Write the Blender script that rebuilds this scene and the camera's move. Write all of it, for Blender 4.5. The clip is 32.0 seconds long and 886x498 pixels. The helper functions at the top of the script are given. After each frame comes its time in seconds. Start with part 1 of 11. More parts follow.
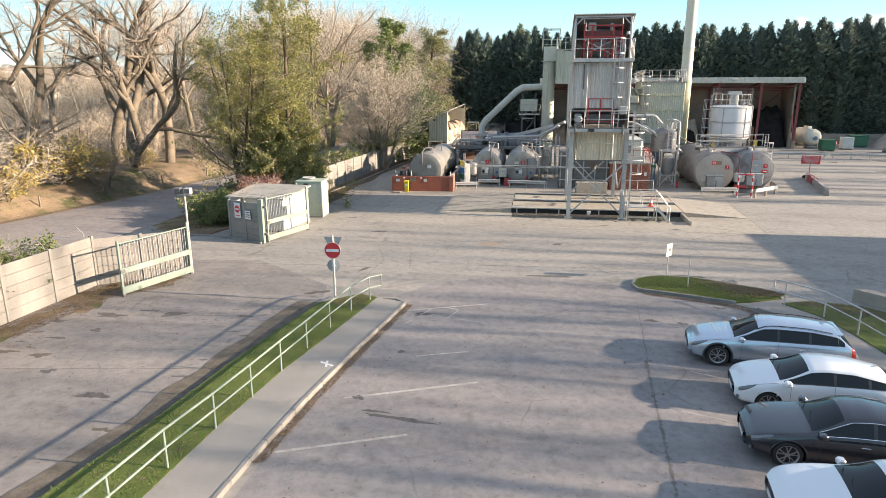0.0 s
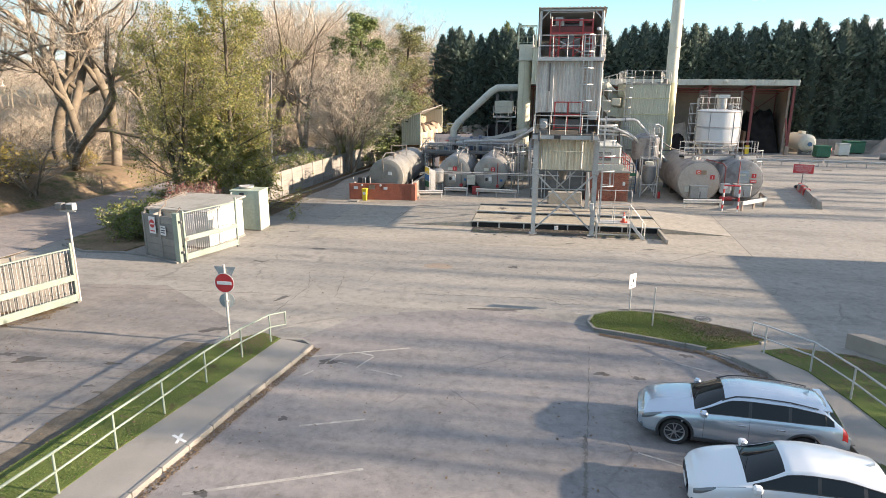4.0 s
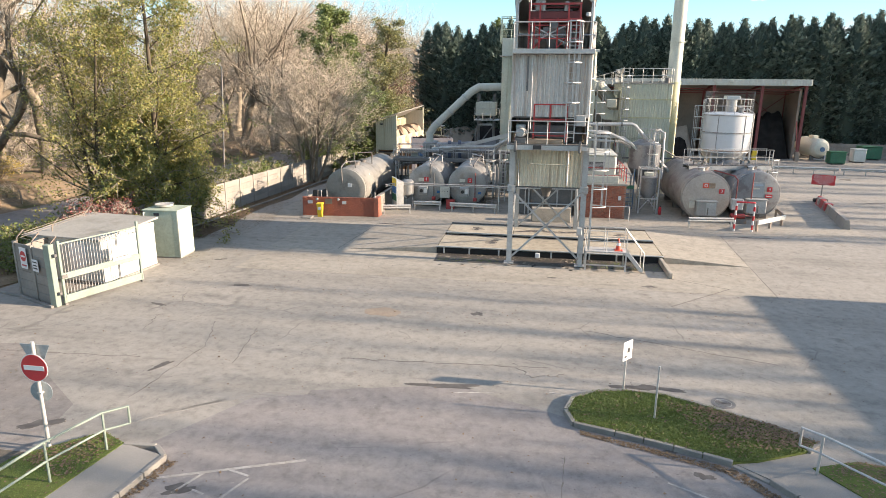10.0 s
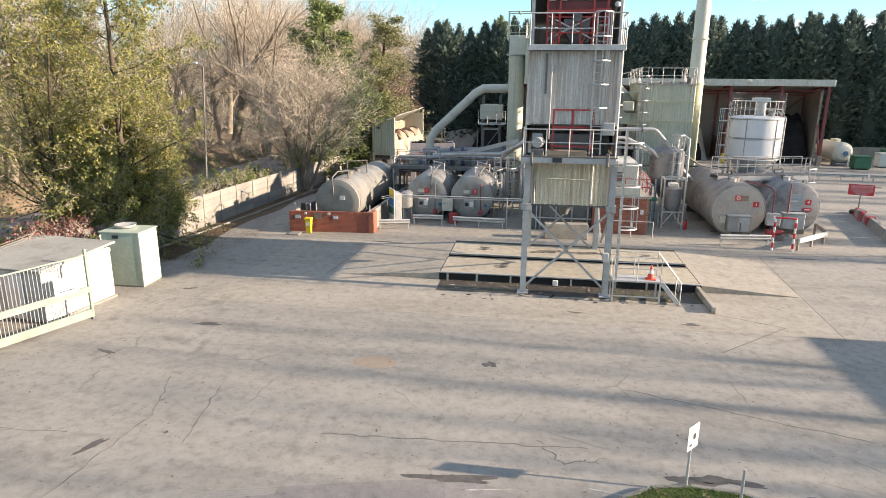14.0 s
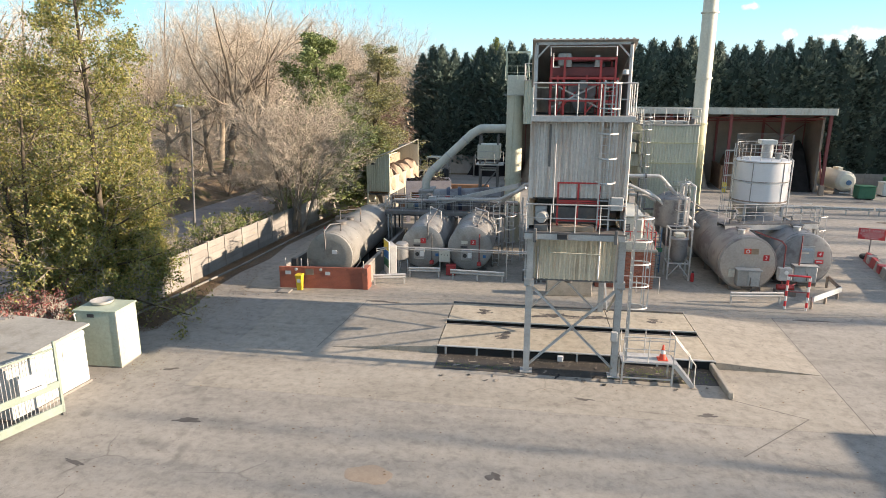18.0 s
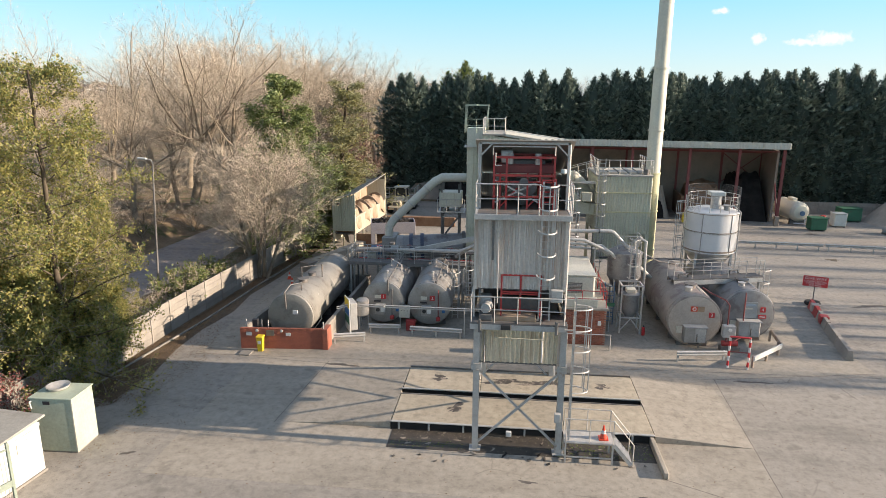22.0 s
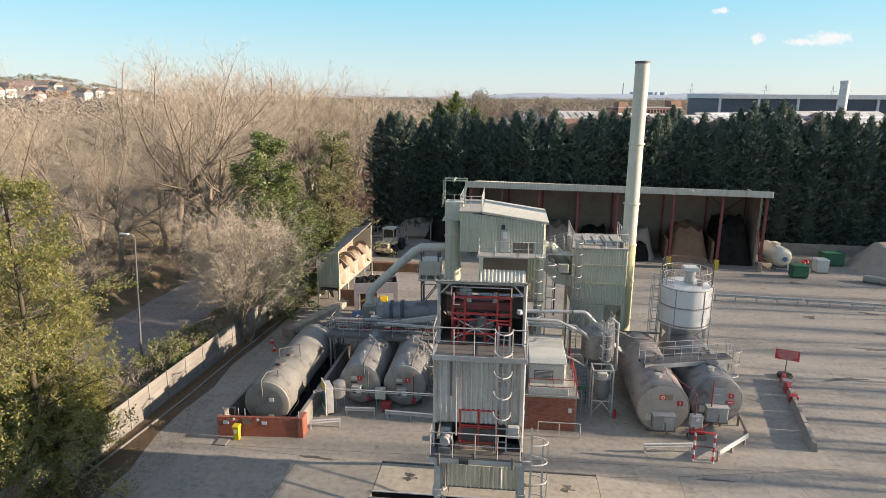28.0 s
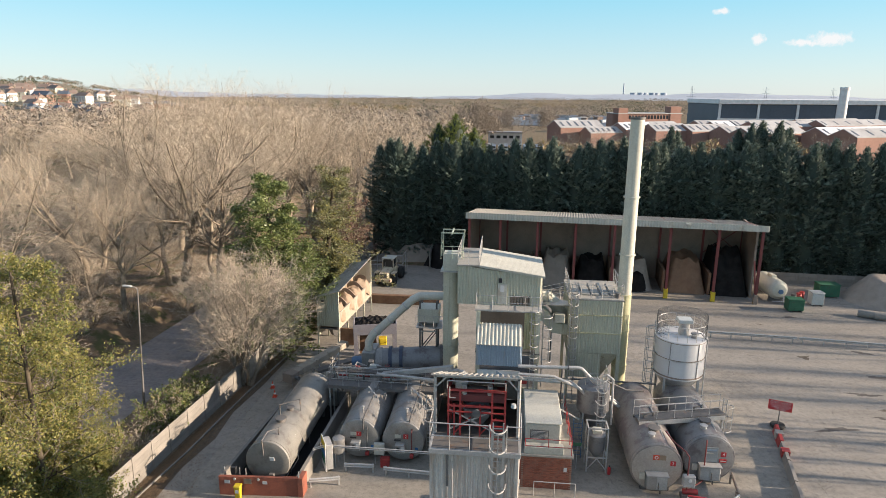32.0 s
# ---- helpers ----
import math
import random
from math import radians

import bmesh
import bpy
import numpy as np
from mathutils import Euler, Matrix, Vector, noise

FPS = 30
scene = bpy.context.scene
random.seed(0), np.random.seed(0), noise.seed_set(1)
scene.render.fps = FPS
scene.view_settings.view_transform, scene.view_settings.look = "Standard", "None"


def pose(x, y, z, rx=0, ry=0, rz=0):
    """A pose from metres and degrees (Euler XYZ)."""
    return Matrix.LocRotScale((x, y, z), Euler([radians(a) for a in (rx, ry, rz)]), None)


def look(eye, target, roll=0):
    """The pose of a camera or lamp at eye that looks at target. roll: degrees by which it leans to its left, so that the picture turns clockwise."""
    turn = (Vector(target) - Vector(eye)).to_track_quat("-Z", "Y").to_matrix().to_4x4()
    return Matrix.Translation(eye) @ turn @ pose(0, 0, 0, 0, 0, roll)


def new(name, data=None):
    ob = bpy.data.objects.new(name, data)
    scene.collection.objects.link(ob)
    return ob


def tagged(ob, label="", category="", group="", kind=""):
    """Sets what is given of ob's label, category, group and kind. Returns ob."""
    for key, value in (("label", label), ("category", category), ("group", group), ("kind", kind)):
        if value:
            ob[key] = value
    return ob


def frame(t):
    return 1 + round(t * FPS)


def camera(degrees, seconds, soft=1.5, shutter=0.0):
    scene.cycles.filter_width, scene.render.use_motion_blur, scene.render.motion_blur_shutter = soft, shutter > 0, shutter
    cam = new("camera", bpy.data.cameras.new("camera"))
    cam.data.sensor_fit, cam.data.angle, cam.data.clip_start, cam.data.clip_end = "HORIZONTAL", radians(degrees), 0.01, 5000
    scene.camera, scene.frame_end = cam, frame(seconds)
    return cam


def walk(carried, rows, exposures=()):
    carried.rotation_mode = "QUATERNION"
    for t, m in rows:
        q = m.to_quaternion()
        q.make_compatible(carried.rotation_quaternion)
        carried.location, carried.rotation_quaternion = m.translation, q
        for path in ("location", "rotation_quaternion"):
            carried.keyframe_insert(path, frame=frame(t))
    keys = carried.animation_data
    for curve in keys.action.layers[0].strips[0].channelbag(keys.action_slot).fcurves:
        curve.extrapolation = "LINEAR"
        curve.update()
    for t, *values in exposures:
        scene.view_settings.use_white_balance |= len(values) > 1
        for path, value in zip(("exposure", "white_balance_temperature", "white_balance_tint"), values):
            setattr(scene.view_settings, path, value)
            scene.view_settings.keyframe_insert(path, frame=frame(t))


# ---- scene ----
cam = camera(70.2, 32.0, 0.8)
PATH = [
    (0, (-1.980, -43.977, 8.936), (-2.278, -42.064, 8.435), -0.20),
    (1, (-1.688, -42.711, 8.956), (-1.984, -40.797, 8.454), -0.04),
    (2, (-1.179, -41.468, 8.951), (-1.474, -39.554, 8.448), 0.05),
    (3, (-0.531, -40.301, 8.999), (-0.821, -38.388, 8.496), 0.25),
    (3.5, (-0.196, -39.699, 9.020), (-0.485, -37.786, 8.516), 0.32),
    (5.5, (1.242, -37.219, 9.014), (0.955, -35.305, 8.512), 0.39),
    (6, (1.460, -36.608, 8.993), (1.172, -34.694, 8.491), 0.40),
    (7, (1.677, -35.410, 8.966), (1.387, -33.495, 8.465), 0.42),
    (8, (1.596, -34.214, 8.961), (1.309, -32.300, 8.460), 0.48),
    (9, (1.413, -32.985, 8.943), (1.129, -31.071, 8.441), 0.50),
    (10, (1.236, -31.820, 8.961), (0.953, -29.905, 8.456), 0.54),
    (11, (0.980, -30.691, 8.988), (0.701, -28.776, 8.482), 0.65),
    (12, (0.724, -29.536, 9.012), (0.445, -27.620, 8.505), 0.61),
    (13, (0.503, -28.381, 9.035), (0.223, -26.466, 8.529), 0.51),
    (14, (0.362, -27.314, 9.044), (0.081, -25.399, 8.539), 0.50),
    (14.5, (0.300, -26.807, 9.119), (0.019, -24.892, 8.615), 0.49),
    (16.5, (0.029, -24.948, 10.100), (-0.250, -23.029, 9.611), 0.27),
    (17, (-0.003, -24.847, 10.484), (-0.280, -22.926, 10.000), 0.23),
    (18, (-0.055, -25.006, 11.395), (-0.325, -23.083, 10.917), 0.22),
    (19, (-0.024, -25.102, 12.331), (-0.281, -23.177, 11.855), 0.26),
    (20, (0.184, -25.106, 13.223), (-0.054, -23.177, 12.751), 0.24),
    (21, (0.571, -25.042, 14.163), (0.359, -23.110, 13.692), 0.28),
    (22, (1.118, -24.963, 15.090), (0.919, -23.030, 14.618), 0.30),
    (23, (1.652, -24.818, 16.018), (1.456, -22.885, 15.546), 0.30),
    (24, (2.161, -24.688, 16.957), (1.964, -22.755, 16.484), 0.30),
    (25, (2.581, -24.526, 17.950), (2.382, -22.593, 17.474), 0.34),
    (25.5, (2.717, -24.431, 18.438), (2.518, -22.499, 17.961), 0.37),
    (27.5, (2.662, -24.173, 20.312), (2.465, -22.241, 19.836), 0.37),
    (28, (2.659, -24.156, 20.781), (2.461, -22.223, 20.305), 0.34),
    (29, (2.684, -24.105, 21.730), (2.483, -22.173, 21.255), 0.30),
    (30, (2.748, -24.031, 22.748), (2.548, -22.099, 22.273), 0.27),
    (31, (2.835, -24.018, 23.764), (2.634, -22.085, 23.291), 0.24),
    (32, (2.780, -23.894, 24.852), (2.581, -21.962, 24.375), 0.40),
]
walk(cam, [(t, look(e, g, r)) for t, e, g, r in PATH], [(0, 1.68), (6, 1.72), (13, 1.68), (17, 1.56), (19, 1.46), (22, 1.3), (25, 1.19), (32, 1.14)])

# ---- light ----
SUN_EL, SUN_AZ = 16.5, 91.0
world = bpy.data.worlds.new("sky_world")
scene.world = world
world.use_nodes = True
wn = world.node_tree.nodes
sky = wn.new("ShaderNodeTexSky")
sky.sky_type, sky.sun_disc = "NISHITA", False
sky.sun_elevation, sky.sun_rotation = radians(SUN_EL), radians(SUN_AZ)
sky.air_density, sky.dust_density, sky.ozone_density = 1.0, 0.3, 2.0
wl = world.node_tree.links
wn["Background"].inputs["Strength"].default_value = 0.86
scaled = wn.new("ShaderNodeMix")
scaled.data_type, scaled.blend_type = "RGBA", "MULTIPLY"
scaled.inputs[0].default_value = 1.0
scaled.inputs[7].default_value = (0.09, 0.09, 0.09, 1)
wl.new(sky.outputs[0], scaled.inputs[6])
coord = wn.new("ShaderNodeTexCoord")
split = wn.new("ShaderNodeSeparateXYZ")
wl.new(coord.outputs["Generated"], split.inputs[0])
haze = wn.new("ShaderNodeValToRGB")
for el, (pos, c) in zip(haze.color_ramp.elements, ((0.0, (0.39, 0.45, 0.485)), (0.42, (0.25, 0.308, 0.41)))):
    el.position, el.color = pos, (*c, 1)
el = haze.color_ramp.elements.new(0.14)
el.color = (0.17, 0.415, 0.525, 1)
wl.new(split.outputs["Z"], haze.inputs[0])
thin = wn.new("ShaderNodeMix")
thin.data_type = "RGBA"
thin.inputs[0].default_value = 0.72
wl.new(scaled.outputs[2], thin.inputs[6])
wl.new(haze.outputs[0], thin.inputs[7])
wl.new(thin.outputs[2], wn["Background"].inputs["Color"])
sun_data = bpy.data.lights.new("sun", "SUN")
sun_data.energy, sun_data.angle, sun_data.color = 5.1, radians(0.75), (1.0, 0.81, 0.63)
sun = new("sun", sun_data)
a, e = radians(SUN_AZ), radians(SUN_EL)
sun.matrix_world = look((60 * math.sin(a) * math.cos(e), 60 * math.cos(a) * math.cos(e), 60 * math.sin(e)), (0, 0, 0))

# ---- materials ----


def shader(name):
    m = bpy.data.materials.new(name)
    m.use_nodes = True
    nt = m.node_tree
    return m, nt, nt.nodes["Principled BSDF"]


def noise_tex(nt, vec, scale, detail=4.0, rough=0.6):
    n = nt.nodes.new("ShaderNodeTexNoise")
    n.inputs["Scale"].default_value = scale
    n.inputs["Detail"].default_value = detail
    n.inputs["Roughness"].default_value = rough
    nt.links.new(vec, n.inputs["Vector"])
    return n.outputs["Fac"]


def ramp(nt, fac, stops):
    r = nt.nodes.new("ShaderNodeValToRGB")
    els = r.color_ramp.elements
    while len(els) < len(stops):
        els.new(0.5)
    for el, (pos, c) in zip(els, stops):
        el.position = pos
        el.color = (c, c, c, 1) if isinstance(c, (int, float)) else (*c, 1)
    nt.links.new(fac, r.inputs[0])
    return r.outputs[0]


def mix(nt, fac, c1, c2, mode="MIX"):
    n = nt.nodes.new("ShaderNodeMix")
    n.data_type, n.blend_type = "RGBA", mode
    for sock, val in ((n.inputs[0], fac), (n.inputs[6], c1), (n.inputs[7], c2)):
        if isinstance(val, (int, float)):
            sock.default_value = val
        elif isinstance(val, tuple):
            sock.default_value = (*val, 1)
        else:
            nt.links.new(val, sock)
    return n.outputs[2]


def vector_of(nt, world_space, stretch=(1, 1, 1)):
    if world_space:
        src = nt.nodes.new("ShaderNodeNewGeometry").outputs["Position"]
    else:
        src = nt.nodes.new("ShaderNodeTexCoord").outputs["Object"]
    mp = nt.nodes.new("ShaderNodeMapping")
    mp.inputs["Scale"].default_value = stretch
    nt.links.new(src, mp.inputs["Vector"])
    return mp.outputs[0]


def surf(name, base, other=None, rough=0.7, metal=0.0, big=0.5, fine=14.0, bump=0.15, stain=None, stain_at=(0.58, 0.72),
         stain_scale=1.2, streak=False, rnd=0.0, ws=True, spec=0.5, grain=0.25, coat=0.0):
    """A surface whose colour wanders at two scales, with stains or streaks and a fine relief."""
    m, nt, b = shader(name)
    vec = vector_of(nt, ws)
    other = other or tuple(c * 0.75 for c in base)
    n1 = noise_tex(nt, vec, big, 5)
    col = mix(nt, ramp(nt, n1, [(0.35, 0), (0.65, 1)]), base, other)
    n2 = noise_tex(nt, vec, fine, 6, 0.7)
    shade = ramp(nt, n2, [(0.25, 1.0 - grain), (0.75, 1.0 + grain * 0.4)])
    col = mix(nt, 1.0, col, shade, "MULTIPLY")
    if stain:
        v2 = vector_of(nt, ws, (6, 6, 0.35) if streak else (1, 1, 1))
        n3 = noise_tex(nt, v2, stain_scale, 6, 0.65)
        f = ramp(nt, n3, [(stain_at[0], 0), (stain_at[1], 1)])
        col = mix(nt, f, col, stain)
    if rnd:
        oi = nt.nodes.new("ShaderNodeObjectInfo")
        sh = ramp(nt, oi.outputs["Random"], [(0, 1 - rnd), (1, 1 + rnd * 0.5)])
        col = mix(nt, 1.0, col, sh, "MULTIPLY")
    nt.links.new(col, b.inputs["Base Color"])
    rr = ramp(nt, n2, [(0.2, max(0.02, rough - 0.12)), (0.8, min(1, rough + 0.1))])
    nt.links.new(rr, b.inputs["Roughness"])
    b.inputs["Metallic"].default_value = metal
    b.inputs["Specular IOR Level"].default_value = spec
    b.inputs["Coat Weight"].default_value = coat
    if bump:
        bp = nt.nodes.new("ShaderNodeBump")
        bp.inputs["Strength"].default_value = bump
        bp.inputs["Distance"].default_value = 0.02
        nt.links.new(n2, bp.inputs["Height"])
        nt.links.new(bp.outputs[0], b.inputs["Normal"])
    return m


def plain(name, c, rough=0.5, metal=0.0, coat=0.0, emit=None):
    m, nt, b = shader(name)
    b.inputs["Base Color"].default_value = (*c, 1)
    b.inputs["Roughness"].default_value = rough
    b.inputs["Metallic"].default_value = metal
    b.inputs["Coat Weight"].default_value = coat
    return m


def ground_mat(name, base, other, dusty, crack, agg):
    """Worn asphalt or concrete: wide tonal patches, dust, hairline cracks, oil spots and aggregate."""
    m, nt, b = shader(name)
    vec = vector_of(nt, True)
    lane = vector_of(nt, True, (0.25, 1.0, 1))
    col = mix(nt, ramp(nt, noise_tex(nt, lane, 0.16, 6), [(0.36, 0), (0.62, 1)]), base, other)
    drift = vector_of(nt, True, (0.12, 0.9, 1))
    col = mix(nt, ramp(nt, noise_tex(nt, drift, 0.55, 7, 0.65), [(0.38, 0.55), (0.52, 0.0)]), col, tuple(c * 0.7 for c in base))
    col = mix(nt, ramp(nt, noise_tex(nt, vec, 0.45, 7, 0.7), [(0.42, 0), (0.72, 0.85)]), col, dusty)
    blot = ramp(nt, noise_tex(nt, vec, 0.9, 5, 0.55), [(0.6, 0), (0.72, 0.5)])
    col = mix(nt, blot, col, tuple(c * 0.45 for c in base))
    spots = ramp(nt, noise_tex(nt, vec, 3.3, 3, 0.5), [(0.73, 0), (0.78, 0.7)])
    col = mix(nt, spots, col, tuple(c * 0.4 for c in base))
    mott = noise_tex(nt, vec, 2.6, 8, 0.78)
    col = mix(nt, 1.0, col, ramp(nt, mott, [(0.3, 0.66), (0.5, 1.0), (0.72, 1.2)]), "MULTIPLY")
    pits = ramp(nt, noise_tex(nt, vec, 7.5, 5, 0.6), [(0.64, 0), (0.7, 0.7)])
    col = mix(nt, pits, col, tuple(c * 0.5 for c in base))
    pale = ramp(nt, noise_tex(nt, vec, 9.0, 5, 0.6), [(0.30, 0.45), (0.36, 0)])
    col = mix(nt, pale, col, tuple(min(1, c * 1.35) for c in dusty))
    grit = noise_tex(nt, vec, 55.0, 4, 0.75)
    col = mix(nt, 1.0, col, ramp(nt, grit, [(0.25, 1 - agg), (0.8, 1 + agg * 0.5)]), "MULTIPLY")
    wob = nt.nodes.new("ShaderNodeMixRGB")
    wob.inputs[0].default_value = 0.28
    nt.links.new(vec, wob.inputs[1])
    nz = nt.nodes.new("ShaderNodeTexNoise")
    nz.inputs["Scale"].default_value = 0.8
    nt.links.new(vec, nz.inputs["Vector"])
    nt.links.new(nz.outputs["Color"], wob.inputs[2])
    vo = nt.nodes.new("ShaderNodeTexVoronoi")
    vo.feature = "DISTANCE_TO_EDGE"
    vo.inputs["Scale"].default_value = 0.3
    nt.links.new(wob.outputs[0], vo.inputs["Vector"])
    thin = ramp(nt, vo.outputs["Distance"], [(0.0, 1.0), (0.003, 0.9), (0.007, 0.0)])
    gate = ramp(nt, noise_tex(nt, vec, 0.3, 2), [(0.53, 0), (0.62, crack * 0.45)])
    f = mix(nt, 1.0, thin, gate, "MULTIPLY")
    col = mix(nt, f, col, tuple(c * 0.3 for c in base))
    nt.links.new(col, b.inputs["Base Color"])
    nt.links.new(ramp(nt, grit, [(0.2, 0.72), (0.8, 0.95)]), b.inputs["Roughness"])
    b.inputs["Specular IOR Level"].default_value = 0.35
    bp = nt.nodes.new("ShaderNodeBump")
    bp.inputs["Strength"].default_value = 0.35
    bp.inputs["Distance"].default_value = 0.015
    nt.links.new(grit, bp.inputs["Height"])
    nt.links.new(bp.outputs[0], b.inputs["Normal"])
    return m


def leaf_mat(name, c1, c2, trans=0.25, rough=0.55):
    m, nt, b = shader(name)
    g = nt.nodes.new("ShaderNodeNewGeometry")
    col = ramp(nt, g.outputs["Random Per Island"], [(0.0, c1), (0.6, c2), (1.0, tuple(c * 0.6 for c in c1))])
    nt.links.new(col, b.inputs["Base Color"])
    b.inputs["Roughness"].default_value = rough
    tr = nt.nodes.new("ShaderNodeBsdfTranslucent")
    nt.links.new(col, tr.inputs["Color"])
    ms = nt.nodes.new("ShaderNodeMixShader")
    ms.inputs[0].default_value = trans
    nt.links.new(b.outputs[0], ms.inputs[1])
    nt.links.new(tr.outputs[0], ms.inputs[2])
    nt.links.new(ms.outputs[0], nt.nodes["Material Output"].inputs["Surface"])
    return m


def bark_mat(name, c1, c2, rnd=0.3):
    return surf(name, c1, c2, rough=0.9, big=1.1, fine=18, bump=0.4, rnd=rnd, grain=0.4, spec=0.2)


M = {}
M["asphalt"] = ground_mat("asphalt", (0.254, 0.236, 0.208), (0.294, 0.272, 0.239), (0.324, 0.297, 0.260), 0.9, 0.26)
M["asphalt_dark"] = ground_mat("car_park_asphalt", (0.207, 0.190, 0.182), (0.251, 0.230, 0.219), (0.286, 0.259, 0.238), 0.9, 0.28)
M["asphalt_dirty"] = ground_mat("dirty_brown_asphalt", (0.189, 0.170, 0.154), (0.251, 0.226, 0.207), (0.290, 0.261, 0.230), 0.9, 0.3)
M["concrete"] = ground_mat("yard_concrete", (0.284, 0.258, 0.216), (0.319, 0.291, 0.246), (0.343, 0.311, 0.264), 0.8, 0.22)
M["road"] = ground_mat("road_asphalt", (0.203, 0.186, 0.182), (0.257, 0.233, 0.222), (0.311, 0.267, 0.229), 0.5, 0.2)
M["earth"] = surf("leaf_litter_earth", (0.16, 0.118, 0.078), (0.27, 0.2, 0.13), rough=0.95, big=0.35, fine=7, bump=0.9, stain=(0.085, 0.088, 0.038), stain_at=(0.5, 0.62), stain_scale=0.5, grain=0.5, spec=0.2)
M["panel"] = surf("concrete_panel", (0.28, 0.258, 0.228), (0.22, 0.203, 0.18), rough=0.9, big=0.7, fine=16, bump=0.35, stain=(0.20, 0.18, 0.15), stain_at=(0.55, 0.75), stain_scale=0.8, streak=True, rnd=0.14)
M["kerb"] = surf("kerb_stone", (0.27, 0.252, 0.225), (0.20, 0.187, 0.168), rough=0.9, big=1.4, fine=20, rnd=0.15, bump=0.3)
M["paving"] = surf("path_concrete", (0.285, 0.265, 0.238), (0.235, 0.22, 0.198), rough=0.92, big=0.6, fine=30, bump=0.25, stain=(0.2, 0.185, 0.16), stain_scale=0.9)
M["grass_soil"] = surf("mossy_turf", (0.090, 0.129, 0.030), (0.138, 0.159, 0.047), rough=0.95, big=1.1, fine=26, bump=0.8, stain=(0.086, 0.060, 0.034), stain_at=(0.6, 0.7), stain_scale=0.9, grain=0.5, spec=0.2)
M["grass"] = leaf_mat("grass_blade", (0.099, 0.150, 0.030), (0.163, 0.206, 0.052), 0.35)
M["dead_leaf"] = leaf_mat("fallen_leaf", (0.118, 0.077, 0.043), (0.186, 0.130, 0.077), 0.05, 0.8)
M["whiteline"] = surf("worn_white_paint", (0.46, 0.43, 0.39), (0.36, 0.335, 0.30), rough=0.85, big=2.0, fine=30, grain=0.5, stain=(0.27, 0.25, 0.225), stain_at=(0.46, 0.56), stain_scale=3.0)
M["stain"] = surf("oil_stain_and_shadow", (0.064, 0.056, 0.050), (0.112, 0.101, 0.090), rough=0.75, big=3, fine=20)
M["wet_soil"] = surf("wet_black_soil", (0.035, 0.031, 0.027), (0.07, 0.06, 0.048), rough=0.6, big=2.0, fine=16, bump=0.6, grain=0.4)
M["dark_soil"] = surf("dark_soil", (0.105, 0.09, 0.07), (0.16, 0.138, 0.11), rough=0.95, big=2.5, fine=18, bump=0.6, grain=0.45, spec=0.2)
M["patch"] = surf("ochre_patch", (0.25, 0.195, 0.145), (0.29, 0.235, 0.18), rough=0.9, big=3, fine=30)
M["joint"] = surf("dark_joint", (0.12, 0.108, 0.094), (0.175, 0.158, 0.137), rough=0.95, big=2.0, fine=12)
M["clad_buff"] = surf("buff_cladding", (0.68, 0.61, 0.47), (0.58, 0.52, 0.40), rough=0.62, big=0.6, fine=8, bump=0.05, stain=(0.34, 0.25, 0.16), stain_at=(0.5, 0.74), stain_scale=0.55, streak=True)
M["deck"] = ground_mat("worn_weighbridge_deck", (0.315, 0.28, 0.22), (0.385, 0.345, 0.275), (0.42, 0.375, 0.3), 0.5, 0.25)
M["tank_face"] = surf("tan_tank_end", (0.42, 0.375, 0.33), (0.35, 0.315, 0.28), rough=0.55, metal=0.1, big=0.9, fine=9, bump=0.04, ws=False, stain=(0.25, 0.2, 0.17), stain_at=(0.62, 0.8), stain_scale=1.3)
M["black"] = plain("black_void", (0.012, 0.012, 0.012), 0.9)
M["galv"] = surf("galvanised_steel", (0.52, 0.51, 0.49), (0.41, 0.40, 0.385), rough=0.5, metal=0.3, big=2.5, fine=12, bump=0.05, ws=False, stain=(0.25, 0.2, 0.16), stain_at=(0.66, 0.76), stain_scale=3)
M["steel"] = surf("grey_painted_steel", (0.45, 0.445, 0.43), (0.34, 0.335, 0.32), rough=0.55, big=1.4, fine=14, bump=0.06, ws=False, stain=(0.22, 0.14, 0.09), stain_at=(0.63, 0.76), stain_scale=2.4)
M["steel_dark"] = surf("grimy_dark_steel", (0.10, 0.10, 0.10), (0.16, 0.15, 0.14), rough=0.65, big=1.8, fine=12, bump=0.1, ws=False, stain=(0.2, 0.13, 0.09), stain_scale=2)
M["red"] = surf("red_painted_steel", (0.40, 0.04, 0.038), (0.29, 0.04, 0.038), rough=0.55, big=1.5, fine=14, ws=False, stain=(0.3, 0.19, 0.15), stain_at=(0.6, 0.75), stain_scale=3)
M["redshed"] = surf("faded_red_steel", (0.22, 0.055, 0.05), (0.17, 0.05, 0.048), rough=0.7, big=0.9, fine=12, ws=False)
M["clad_grey"] = surf("grey_cladding", (0.60, 0.57, 0.525), (0.52, 0.485, 0.44), rough=0.62, big=0.6, fine=8, bump=0.05, stain=(0.27, 0.19, 0.135), stain_at=(0.48, 0.72), stain_scale=0.55, streak=True)
M["clad_green"] = surf("pale_green_cladding", (0.54, 0.54, 0.43), (0.46, 0.46, 0.365), rough=0.6, big=0.5, fine=9, bump=0.05, stain=(0.27, 0.24, 0.16), stain_at=(0.55, 0.76), stain_scale=0.5, streak=True)
M["yellow_green"] = surf("faded_yellow_paint", (0.50, 0.48, 0.30), (0.42, 0.41, 0.26), rough=0.6, big=0.7, fine=9, ws=True, stain=(0.26, 0.21, 0.12), stain_at=(0.58, 0.76), stain_scale=0.6, streak=True)
